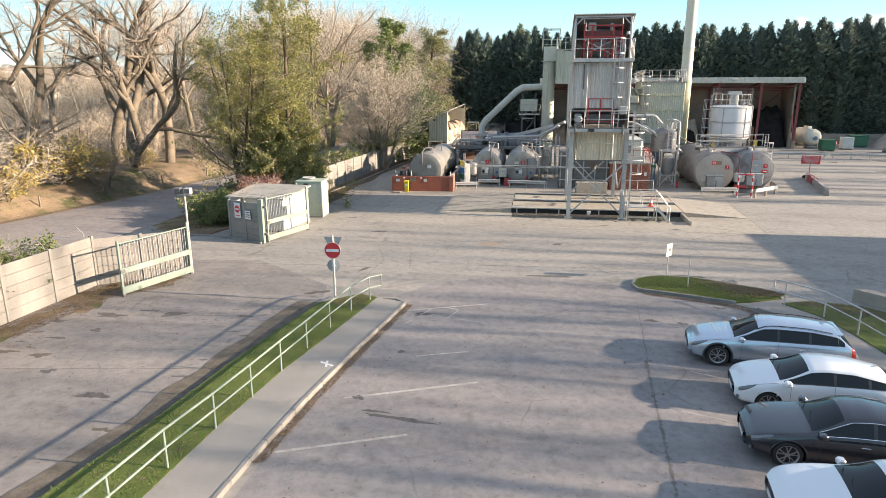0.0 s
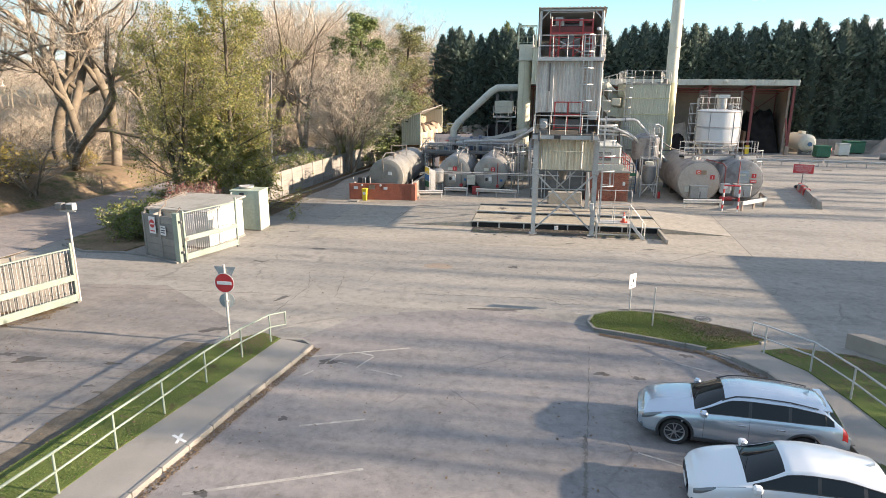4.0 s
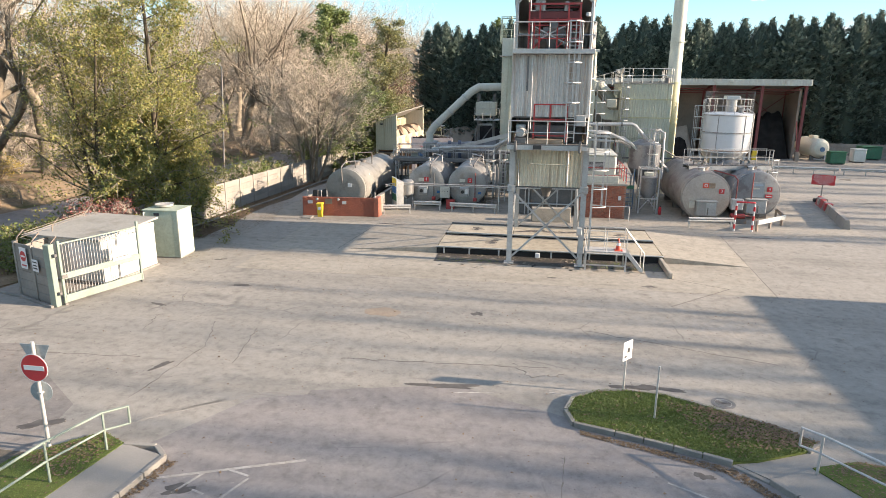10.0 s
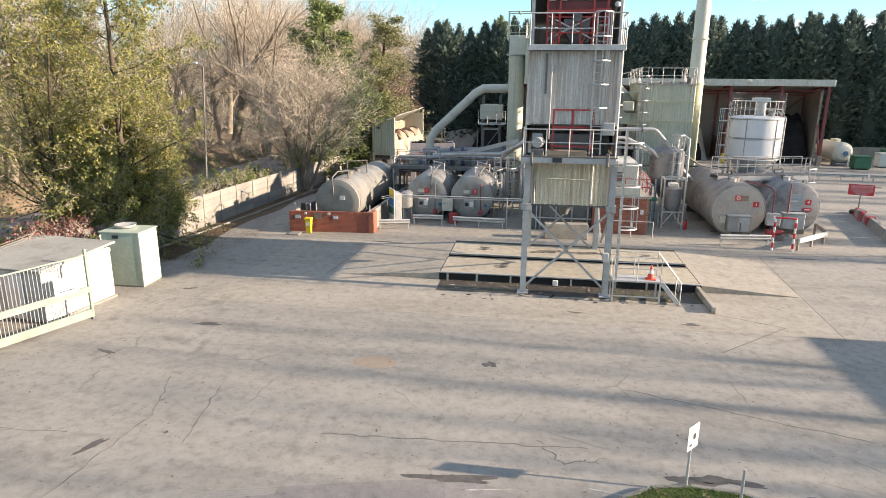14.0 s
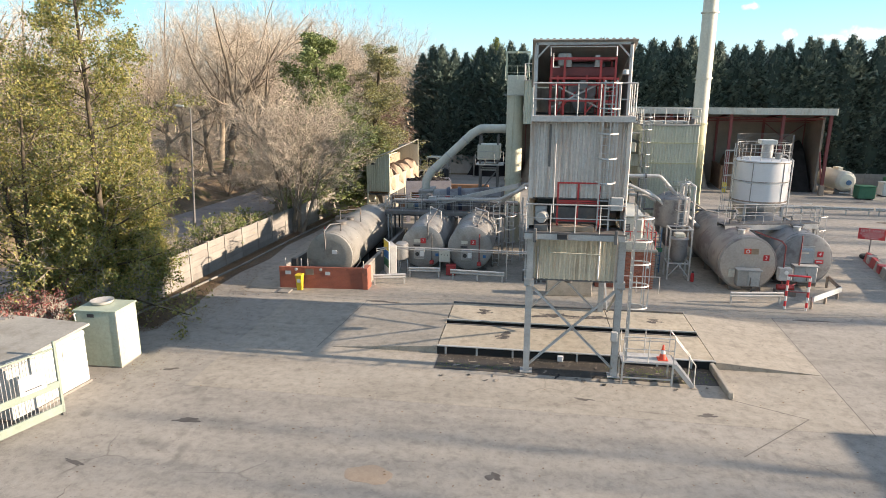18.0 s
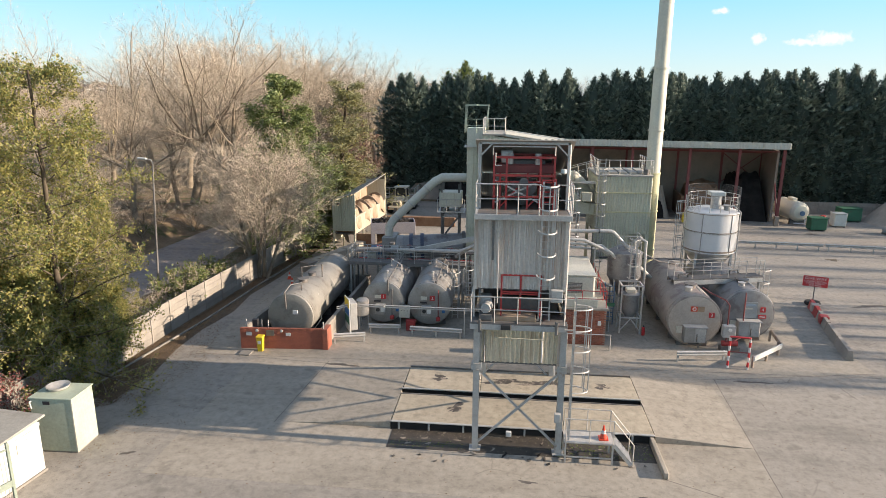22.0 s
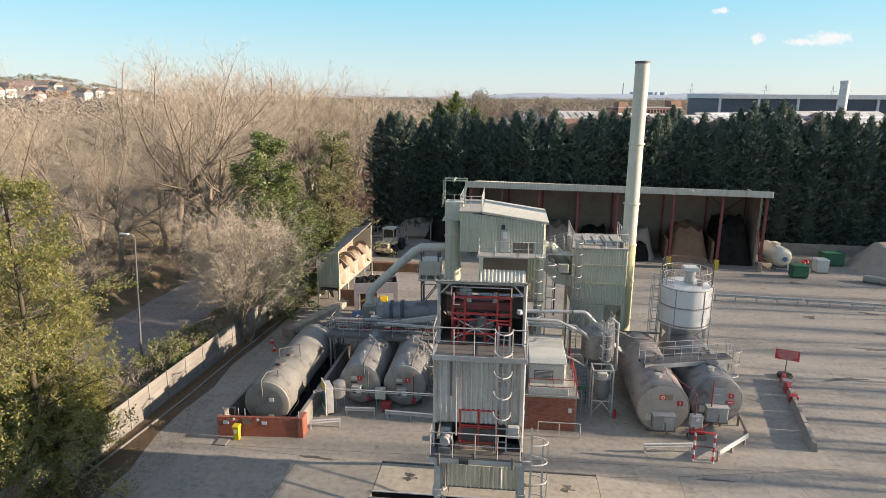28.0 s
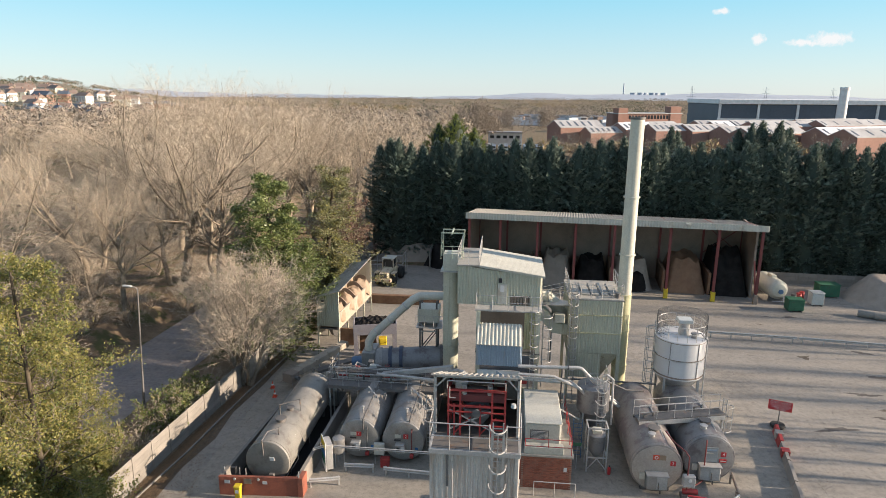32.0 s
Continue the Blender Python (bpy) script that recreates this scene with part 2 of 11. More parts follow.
M["cream"] = surf("pale_cream_paint", (0.57, 0.56, 0.47), (0.50, 0.49, 0.41), rough=0.55, big=0.4, fine=9, ws=True, stain=(0.33, 0.30, 0.22), stain_at=(0.6, 0.78), stain_scale=0.5, streak=True)
M["tank"] = surf("dull_aluminium_tank", (0.34, 0.333, 0.32), (0.26, 0.254, 0.243), rough=0.5, metal=0.35, big=0.8, fine=10, bump=0.05, ws=False, stain=(0.2, 0.16, 0.13), stain_at=(0.54, 0.72), stain_scale=0.8)
M["tank_brown"] = surf("weathered_brown_tank", (0.32, 0.29, 0.262), (0.25, 0.226, 0.207), rough=0.6, metal=0.2, big=0.7, fine=10, bump=0.06, ws=False, stain=(0.2, 0.165, 0.16), stain_at=(0.5, 0.57), stain_scale=0.9)
M["tank_dark"] = surf("weathered_olive_tank", (0.29, 0.278, 0.25), (0.23, 0.22, 0.2), rough=0.5, metal=0.2, big=0.8, fine=10, bump=0.05, ws=False, stain=(0.12, 0.1, 0.085), stain_at=(0.56, 0.72), stain_scale=0.8)
M["tank_blue"] = surf("blue_grey_tank", (0.25, 0.252, 0.256), (0.19, 0.192, 0.197), rough=0.5, metal=0.25, big=0.8, fine=10, bump=0.05, ws=False, stain=(0.13, 0.12, 0.125), stain_at=(0.53, 0.6), stain_scale=0.8)
M["silo"] = surf("white_silo_paint", (0.62, 0.62, 0.62), (0.57, 0.575, 0.58), rough=0.5, big=0.7, fine=9, bump=0.03, ws=False, grain=0.06, stain=(0.42, 0.36, 0.3), stain_at=(0.64, 0.8), stain_scale=0.5)
M["brick"] = surf("red_brick", (0.37, 0.125, 0.075), (0.29, 0.095, 0.06), rough=0.85, big=2.0, fine=25, bump=0.2, rnd=0.3)
M["mortar"] = surf("mortar", (0.33, 0.25, 0.2), rough=0.95, big=3, fine=30)
M["redpaint_wall"] = surf("oxide_red_wall", (0.33, 0.105, 0.065), (0.25, 0.085, 0.055), rough=0.85, big=1.2, fine=18, bump=0.15, stain=(0.12, 0.06, 0.045), stain_at=(0.58, 0.72))
M["white"] = surf("white_paint", (0.50, 0.52, 0.505), (0.44, 0.46, 0.445), rough=0.55, big=0.9, fine=9, ws=False, bump=0.03)
M["palegreen"] = surf("pale_green_paint", (0.40, 0.45, 0.36), (0.34, 0.39, 0.31), rough=0.55, big=0.8, fine=9, ws=False, bump=0.05, stain=(0.3, 0.3, 0.22), stain_at=(0.58, 0.76), stain_scale=1.0)
M["mintgreen"] = surf("mint_painted_steel", (0.235, 0.28, 0.235), (0.19, 0.23, 0.19), rough=0.55, big=1.5, fine=12, ws=False, stain=(0.36, 0.3, 0.2), stain_at=(0.64, 0.76), stain_scale=2)
M["roofsheet"] = surf("dusty_roof_sheet", (0.36, 0.345, 0.305), (0.28, 0.268, 0.24), rough=0.85, big=0.6, fine=9, bump=0.1, stain=(0.2, 0.185, 0.15), stain_scale=0.6)
M["palesheet"] = surf("pale_sheet", (0.55, 0.54, 0.47), (0.48, 0.47, 0.41), rough=0.7, big=0.5, fine=9, stain=(0.36, 0.32, 0.25), stain_scale=0.7)
M["shedwall"] = surf("brown_dusty_wall", (0.30, 0.245, 0.20), (0.23, 0.19, 0.155), rough=0.95, big=0.5, fine=8, bump=0.2, stain=(0.17, 0.14, 0.12), stain_scale=0.5, rnd=0.1)
M["sand"] = surf("sand_heap", (0.28, 0.21, 0.15), (0.36, 0.28, 0.21), rough=0.98, big=1.5, fine=40, bump=0.6, spec=0.15)
M["stone"] = surf("grey_aggregate_heap", (0.30, 0.26, 0.22), (0.36, 0.315, 0.265), rough=0.98, big=1.2, fine=35, bump=0.8, spec=0.15)
M["bitumen"] = surf("spilt_bitumen", (0.045, 0.04, 0.036), (0.085, 0.075, 0.065), rough=0.7, big=3.0, fine=18, bump=0.3, stain=(0.24, 0.205, 0.17), stain_at=(0.5, 0.62), stain_scale=4.0, grain=0.4)
M["spray_white"] = surf("sprayed_white_paint", (0.74, 0.74, 0.72), (0.62, 0.62, 0.6), rough=0.7, big=4, fine=30, grain=0.2)
M["redsand"] = surf("red_brown_sand_heap", (0.24, 0.145, 0.095), (0.30, 0.19, 0.125), rough=0.98, big=1.2, fine=35, bump=0.7, spec=0.15)
M["loader_cream"] = surf("dusty_cream_machine_paint", (0.62, 0.53, 0.38), (0.5, 0.42, 0.3), rough=0.7, big=1.5, fine=14, bump=0.05, ws=False, stain=(0.22, 0.16, 0.12), stain_at=(0.52, 0.66), stain_scale=1.5)
M["rust"] = surf("rusty_brown_plate", (0.16, 0.085, 0.05), (0.23, 0.14, 0.085), rough=0.9, big=1.2, fine=14, bump=0.15, ws=False, stain=(0.07, 0.045, 0.035), stain_scale=1.5)
M["hopper_grey"] = surf("lilac_grey_paint", (0.2, 0.195, 0.225), (0.25, 0.24, 0.26), rough=0.6, big=1.5, fine=12, bump=0.05, ws=False, stain=(0.2, 0.17, 0.15), stain_scale=1.2)
M["dusty_cover"] = surf("dusty_buff_cover", (0.38, 0.34, 0.27), (0.30, 0.26, 0.21), rough=0.92, big=1.3, fine=16, bump=0.1, ws=False, stain=(0.2, 0.17, 0.14), stain_scale=1.4)
M["navy"] = surf("navy_paint", (0.03, 0.045, 0.085), (0.05, 0.065, 0.10), rough=0.45, big=2, fine=12, bump=0.04, ws=False)
M["coal"] = surf("black_aggregate_heap", (0.014, 0.013, 0.013), (0.026, 0.024, 0.023), rough=0.98, big=1.2, fine=35, bump=0.8, spec=0.15)
M["yellow"] = surf("yellow_plastic", (0.72, 0.52, 0.03), (0.62, 0.44, 0.03), rough=0.5, ws=False, big=2, fine=12)
M["greenplastic"] = surf("dull_green_paint", (0.025, 0.11, 0.06), (0.035, 0.14, 0.075), rough=0.6, big=1.5, fine=10, bump=0.05, ws=False, stain=(0.05, 0.055, 0.04), stain_scale=1.5)
M["blue"] = surf("blue_painted_steel", (0.06, 0.13, 0.24), (0.08, 0.16, 0.27), rough=0.5, ws=False, big=1.5, fine=12)
M["bluesheet"] = surf("pale_blue_sheet", (0.30, 0.38, 0.46), (0.26, 0.33, 0.41), rough=0.6, big=0.8, fine=10, streak=True, stain=(0.3, 0.27, 0.22), stain_scale=0.6)
M["signred"] = surf("sign_red", (0.50, 0.03, 0.035), (0.44, 0.035, 0.04), rough=0.45, ws=False, big=3, fine=20, grain=0.1)
M["signwhite"] = surf("sign_white", (0.66, 0.66, 0.65), (0.60, 0.60, 0.59), rough=0.45, ws=False, big=3, fine=20, grain=0.1)
M["signgrey"] = surf("sign_back_grey", (0.34, 0.37, 0.38), (0.28, 0.31, 0.32), rough=0.5, metal=0.3, ws=False)
M["signblue"] = plain("sign_blue", (0.03, 0.12, 0.30), 0.5)
M["ink"] = plain("dark_ink", (0.03, 0.03, 0.035), 0.6)
M["orange"] = surf("orange_plastic", (0.62, 0.07, 0.03), (0.55, 0.06, 0.03), rough=0.5, ws=False)
M["rubber"] = plain("tyre_rubber", (0.018, 0.018, 0.018), 0.85)
M["darkplastic"] = plain("dark_plastic", (0.025, 0.026, 0.028), 0.6)
M["alloy"] = plain("alloy_rim", (0.36, 0.36, 0.37), 0.35, 0.7)
M["chrome"] = plain("chrome_trim", (0.7, 0.7, 0.7), 0.12, 1.0)
M["lamp_glass"] = plain("headlamp_lens", (0.11, 0.12, 0.13), 0.06, 0.2, 1.0)
M["taillamp"] = plain("tail_lamp", (0.42, 0.01, 0.015), 0.15, 0.0, 1.0)
M["carglass"] = plain("tinted_car_glass", (0.007, 0.012, 0.013), 0.05, 0.0, 0.0)
M["carglass"].node_tree.nodes["Principled BSDF"].inputs["Specular IOR Level"].default_value = 0.33
M["windowglass"] = plain("dark_window_glass", (0.03, 0.035, 0.04), 0.06, 0.0, 0.5)
for nm, c, r, mt in (("car_silver", (0.44, 0.50, 0.56), 0.22, 0.65), ("car_white", (0.62, 0.63, 0.64), 0.3, 0.0), ("car_grey", (0.015, 0.016, 0.021), 0.24, 0.1)):
    M[nm] = plain(nm, c, r, mt, 0.9)
M["bark"] = bark_mat("grey_brown_bark", (0.36, 0.30, 0.225), (0.21, 0.175, 0.135))
M["bark_mid"] = bark_mat("rough_brown_bark", (0.25, 0.205, 0.15), (0.145, 0.12, 0.092))
M["bark_dark"] = bark_mat("dark_bark", (0.075, 0.06, 0.045), (0.11, 0.09, 0.065))
M["twig"] = bark_mat("pale_twigs", (0.56, 0.48, 0.38), (0.46, 0.39, 0.31), 0.25)
M["twig_brown"] = bark_mat("brown_twigs", (0.36, 0.315, 0.26), (0.28, 0.245, 0.2), 0.2)
M["leaf_olive"] = leaf_mat("olive_leaves", (0.24, 0.225, 0.065), (0.36, 0.325, 0.1), 0.45)
M["leaf_green"] = leaf_mat("mid_green_leaves", (0.12, 0.16, 0.045), (0.19, 0.225, 0.07), 0.4)
M["leaf_yellow"] = leaf_mat("yellow_leaves", (0.42, 0.30, 0.07), (0.52, 0.40, 0.12), 0.35)
M["leaf_ivy"] = leaf_mat("glossy_ivy", (0.12, 0.165, 0.06), (0.21, 0.25, 0.1), 0.3, 0.4)
M["leaf_sage"] = leaf_mat("sage_green_leaves", (0.18, 0.19, 0.095), (0.27, 0.275, 0.14), 0.3)
M["leaf_brown"] = leaf_mat("red_brown_leaves", (0.15, 0.085, 0.065), (0.20, 0.12, 0.09), 0.2)
M["leaf_red"] = leaf_mat("red_twiggy_leaves", (0.22, 0.06, 0.06), (0.27, 0.11, 0.09), 0.2)
M["conifer"] = leaf_mat("dark_conifer", (0.06, 0.092, 0.074), (0.19, 0.24, 0.195), 0.14, 0.42)
# dark inner colour that stands for the shade between the sprays
M["conifer_shade_core"] = surf("conifer_shade", (0.03, 0.044, 0.032), (0.042, 0.06, 0.043), rough=0.95, big=1, fine=6)

# ---- mesh helpers ----


def add_box(bm, x0, x1, y0, y1, z0, z1, m=None):
    vs = [bm.verts.new((x, y, z)) for z in (z0, z1) for x, y in ((x0, y0), (x1, y0), (x1, y1), (x0, y1))]
    for q in ((3, 2, 1, 0), (4, 5, 6, 7), (0, 1, 5, 4), (1, 2, 6, 5), (2, 3, 7, 6), (3, 0, 4, 7)):
        bm.faces.new([vs[i] for i in q])
    if m is not None:
        bmesh.ops.transform(bm, matrix=m, verts=vs)
    return bm


def box(x0, x1, y0, y1, z0, z1, bevel=0.0, m=None):
    bm = bmesh.new()
    add_box(bm, x0, x1, y0, y1, z0, z1, m)
    if bevel:
        bmesh.ops.bevel(bm, geom=bm.edges[:], offset=bevel, segments=1, affect="EDGES")
    return bm


def add_rod(bm, p0, p1, r0, r1=None, n=8, caps=True):
    p0, p1 = Vector(p0), Vector(p1)
    r1 = r0 if r1 is None else r1
    d = (p1 - p0).normalized()
    u = d.orthogonal().normalized()
    if abs(d.z) > 0.99:
        u = Vector((1, 0, 0))
    w = d.cross(u)
    rings = []
    for p, r in ((p0, r0), (p1, r1)):
        rings.append([bm.verts.new(p + (u * math.cos(2 * math.pi * (i + 0.5) / n) + w * math.sin(2 * math.pi * (i + 0.5) / n)) * r) for i in range(n)])
    for i in range(n):
        f = bm.faces.new((rings[0][i], rings[0][(i + 1) % n], rings[1][(i + 1) % n], rings[1][i]))
        f.smooth = n > 5
    if caps:
        bm.faces.new(rings[0][::-1])
        bm.faces.new(rings[1])
    return bm


def rod(p0, p1, r0, r1=None, n=8):
    return add_rod(bmesh.new(), p0, p1, r0, r1, n)


def add_pipe(bm, pts, r, n=8):
    """A round pipe through the points, mitred at the bends."""
    pts = [Vector(p) for p in pts]
    prev, u = None, None
    for i, p in enumerate(pts):
        d0 = (pts[i] - pts[i - 1]).normalized() if i else (pts[1] - pts[0]).normalized()
        d1 = (pts[i + 1] - pts[i]).normalized() if i < len(pts) - 1 else d0
        d = (d0 + d1).normalized()
        if u is None:
            u = d0.orthogonal().normalized()
        u = (u - d * u.dot(d)).normalized()
        w = d.cross(u)
        s = 1.0 / max(0.5, d.dot(d0))
        ring = [bm.verts.new(p + (u * math.cos(2 * math.pi * k / n) + w * math.sin(2 * math.pi * k / n)) * r * (s ** 0.5)) for k in range(n)]
        if prev:
            for k in range(n):
                f = bm.faces.new((prev[k], prev[(k + 1) % n], ring[(k + 1) % n], ring[k]))
                f.smooth = True
        else:
            bm.faces.new(ring[::-1])
        prev = ring
    bm.faces.new(prev)
    return bm


def pipe(pts, r, n=8):
    return add_pipe(bmesh.new(), pts, r, n)


def add_beam(bm, p0, p1, w, h):
    """A square bar between two points."""
    p0, p1 = Vector(p0), Vector(p1)
    d = p1 - p0
    q = d.to_track_quat("Z", "Y").to_matrix().to_4x4()
    return add_box(bm, -w / 2, w / 2, -h / 2, h / 2, 0, d.length, Matrix.Translation(p0) @ q)


def beam(p0, p1, w, h=None):
    return add_beam(bmesh.new(), p0, p1, w, h or w)


def ibeam(p0, p1, w, h):
    """A rolled steel section between two points."""
    bm = bmesh.new()
    p0, p1 = Vector(p0), Vector(p1)
    d = p1 - p0
    q = Matrix.Translation(p0) @ d.to_track_quat("Z", "Y").to_matrix().to_4x4()
    t = w * 0.1
    for x0, x1, y0, y1 in ((-w / 2, w / 2, -h / 2, -h / 2 + t), (-w / 2, w / 2, h / 2 - t, h / 2), (-t / 2, t / 2, -h / 2 + t, h / 2 - t)):
        add_box(bm, x0, x1, y0, y1, 0, d.length, q)
    return bm


def lathe(profile, n=28, caps=True):
    """Spun from (radius, height) pairs."""
    bm = bmesh.new()
    rings = []
    for r, z in profile:
        if r < 1e-6:
            rings.append([bm.verts.new((0, 0, z))])
        else:
            rings.append([bm.verts.new((r * math.cos(2 * math.pi * i / n), r * math.sin(2 * math.pi * i / n), z)) for i in range(n)])
    for a_, b_ in zip(rings, rings[1:]):
        for i in range(n):
            j = (i + 1) % n
            if len(a_) == 1:
                f = bm.faces.new((a_[0], b_[i], b_[j])) if len(b_) > 1 else None
            elif len(b_) == 1:
                f = bm.faces.new((a_[i], a_[j], b_[0]))
            else:
                f = bm.faces.new((a_[i], a_[j], b_[j], b_[i]))
            if f:
                f.smooth = True
    if caps and len(rings[0]) > 1:
        bm.faces.new(rings[0][::-1])
    if caps and len(rings[-1]) > 1:
        bm.faces.new(rings[-1])
    return bm


def corrugated(p0, p1, z0, z1, pitch=0.3, depth=0.045, thick=0.02):
    """A profiled sheet wall standing on the line p0 to p1; z1 may be a pair for a raked top."""
    bm = bmesh.new()
    p0, p1 = Vector((*p0, 0)), Vector((*p1, 0))
    d = (p1 - p0).normalized()
    nrm = Vector((d.y, -d.x, 0))
    length = (p1 - p0).length
    za, zb = z1 if isinstance(z1, tuple) else (z1, z1)
    cols = []
    s = 0.0
    while s < length:
        for ds, o in ((0, 0), (pitch * 0.12, depth), (pitch * 0.42, depth), (pitch * 0.54, 0)):
            if s + ds < length:
                cols.append((s + ds, o))
        s += pitch
    cols.append((length, 0))
    prev = None
    for s, o in cols:
        top = za + (zb - za) * s / length
        base = p0 + d * s
        f1, f2 = base + nrm * (o + thick), base
        ring = [bm.verts.new((f1.x, f1.y, z0)), bm.verts.new((f1.x, f1.y, top)), bm.verts.new((f2.x, f2.y, top)), bm.verts.new((f2.x, f2.y, z0))]
        if prev:
            for k in range(4):
                bm.faces.new((prev[k], ring[k], ring[(k + 1) % 4], prev[(k + 1) % 4]))
        else:
            bm.faces.new(ring)
        prev = ring
    bm.faces.new(prev[::-1])
    return bm


def roof_sheet(corners, pitch=0.3, depth=0.05, thick=0.03):
    """A profiled roof on four corners a, b, c, d; the ribs run from a-b to d-c."""
    a_, b_, c_, d_ = [Vector(v) for v in corners]
    up = (b_ - a_).cross(d_ - a_).normalized()
    if up.z < 0:
        up = -up
    n = max(2, int((b_ - a_).length / pitch))
    bm = bmesh.new()
    prev = None
    for i in range(n):
        for ds, o in ((0, 0), (0.14, depth), (0.42, depth), (0.56, 0), (1.0, 0))[: 5 if i == n - 1 else 4]:
            t = (i + ds) / n
            lo, hi = a_.lerp(b_, t), d_.lerp(c_, t)
            ring = [bm.verts.new(lo + up * o), bm.verts.new(hi + up * o), bm.verts.new(hi - up * thick), bm.verts.new(lo - up * thick)]
            if prev:
                for k in range(4):
                    bm.faces.new((prev[k], ring[k], ring[(k + 1) % 4], prev[(k + 1) % 4]))
            else:
                bm.faces.new(ring)
            prev = ring
    bm.faces.new(prev[::-1])
    bmesh.ops.recalc_face_normals(bm, faces=bm.faces[:])
    return bm


def slab(poly, z0, z1):
    """A flat polygon with thickness."""
    bm = bmesh.new()
    lo = [bm.verts.new((x, y, z0)) for x, y in poly]
    hi = [bm.verts.new((x, y, z1)) for x, y in poly]
    bm.faces.new(lo[::-1])
    bm.faces.new(hi)
    for i in range(len(poly)):
        j = (i + 1) % len(poly)
        bm.faces.new((lo[i], lo[j], hi[j], hi[i]))
    bmesh.ops.recalc_face_normals(bm, faces=bm.faces[:])
    return bm


def mesh_of(name, bm, material):
    me = bpy.data.meshes.new(name)
    bm.to_mesh(me)
    bm.free()
    if material is not None:
        me.materials.append(M[material] if isinstance(material, str) else material)
    if any(p.use_smooth for p in me.polygons):
        me.set_sharp_from_angle(angle=radians(40))
    return me


def part(name, bm, material, parent, label=""):
    me = bm if isinstance(bm, bpy.types.Mesh) else mesh_of(name, bm, material)
    ob = new(name, me)
    ob.parent = parent
    if label:
        ob["label"] = label
    return ob


def thing(name, x, y, z, label, category, rz=0, group="", kind=""):
    ob = new(name)
    ob.empty_display_size = 0.3
    ob.matrix_world = pose(x, y, z, 0, 0, rz)
    return tagged(ob, label, category, group, kind)


def solo(name, bm, material, label, category, group="", kind="", at=None):
    ob = new(name, bm if isinstance(bm, bpy.types.Mesh) else mesh_of(name, bm, material))
    if at is not None:
        ob.matrix_world = at
    return tagged(ob, label, category, group, kind)


def from_arrays(name, verts, faces, material, smooth=False):
    me = bpy.data.meshes.new(name)
    verts = np.asarray(verts, dtype=np.float32).reshape(-1, 3)
    k = faces.shape[1]
    me.vertices.add(len(verts))
    me.vertices.foreach_set("co", verts.ravel())
    me.loops.add(faces.size)
    me.loops.foreach_set("vertex_index", faces.astype(np.int32).ravel())
    me.polygons.add(len(faces))
    me.polygons.foreach_set("loop_start", np.arange(0, faces.size, k, dtype=np.int32))
    me.polygons.foreach_set("loop_total", np.full(len(faces), k, dtype=np.int32))
    if smooth:
        me.polygons.foreach_set("use_smooth", np.ones(len(faces), dtype=bool))
    me.update(calc_edges=True)
    me.materials.append(M[material])
    return me


def railing(parent, pts, h=1.1, step=1.8, r=0.024, mid=True, mat="galv", toe=False):
    """Posts, handrail and knee rail along a line of points; the points are at floor level."""
    pts = [Vector(p) for p in pts]
    up = Vector((0, 0, h))
    part("handrail", pipe([p + up for p in pts], r, 6), mat, parent)
    if mid:
        part("knee_rail", pipe([p + up * 0.52 for p in pts], r * 0.85, 6), mat, parent)
    post = mesh_of("post", rod((0, 0, 0), (0, 0, h), r, n=6), mat)
    spots = []
    for p, q in zip(pts, pts[1:]):
        n = max(1, round((q - p).length / step))
        spots += [p.lerp(q, i / n) for i in range(n)]
    for p in spots + [pts[-1]]:
        part("post", post, None, parent).location = p
    if toe:
        for p, q in zip(pts, pts[1:]):
            part("toe_board", beam(p + Vector((0, 0, 0.07)), q + Vector((0, 0, 0.07)), 0.012, 0.14), mat, parent)


def ladder(parent, x, y, z0, z1, w=0.45, face=(0, -1), cage=None, mat="galv", step=0.3):
    """A vertical ladder; cage gives the height from which hoops guard it."""
    fx, fy = face
    sx, sy = -fy, fx
    for s in (-1, 1):
        part("stile", beam((x + sx * s * w / 2, y + sy * s * w / 2, z0), (x + sx * s * w / 2, y + sy * s * w / 2, z1), 0.06, 0.045), mat, parent)
    rung = mesh_of("rung", rod((-sx * w / 2, -sy * w / 2, 0), (sx * w / 2, sy * w / 2, 0), 0.02, n=5), mat)
    z = z0 + 0.25
    while z < z1 - 0.1:
        part("rung", rung, None, parent).location = (x, y, z)
        z += step
    if cage is not None:
        hoop_pts = []
        for i in range(9):
            t = math.pi * i / 8
            hoop_pts.append((sx * 0.36 * math.cos(t) + fx * 0.68 * math.sin(t) * 1.0, sy * 0.36 * math.cos(t) + fy * 0.68 * math.sin(t), 0))
        hoop = mesh_of("hoop", pipe(hoop_pts, 0.034, 4), mat)
        z = cage
        while z < z1 + 0.05:
            part("hoop", hoop, None, parent).location = (x, y, z)
            z += 0.9
        for i in (2, 4, 6):
            hx, hy, _ = hoop_pts[i]
            part("cage_strip", beam((x + hx, y + hy, cage), (x + hx, y + hy, z - 0.9), 0.04, 0.01), mat, parent)


def text_mesh(words, size, depth=0.003):
    cu = bpy.data.curves.new("lettering", "FONT")
    cu.body, cu.size, cu.extrude, cu.align_x, cu.align_y = words, size, depth, "CENTER", "CENTER"
    cu.resolution_u = 2
    ob = bpy.data.objects.new("lettering", cu)
    me = bpy.data.meshes.new_from_object(ob)
    bpy.data.objects.remove(ob)
    bpy.data.curves.remove(cu)
    me.materials.clear()
    return me


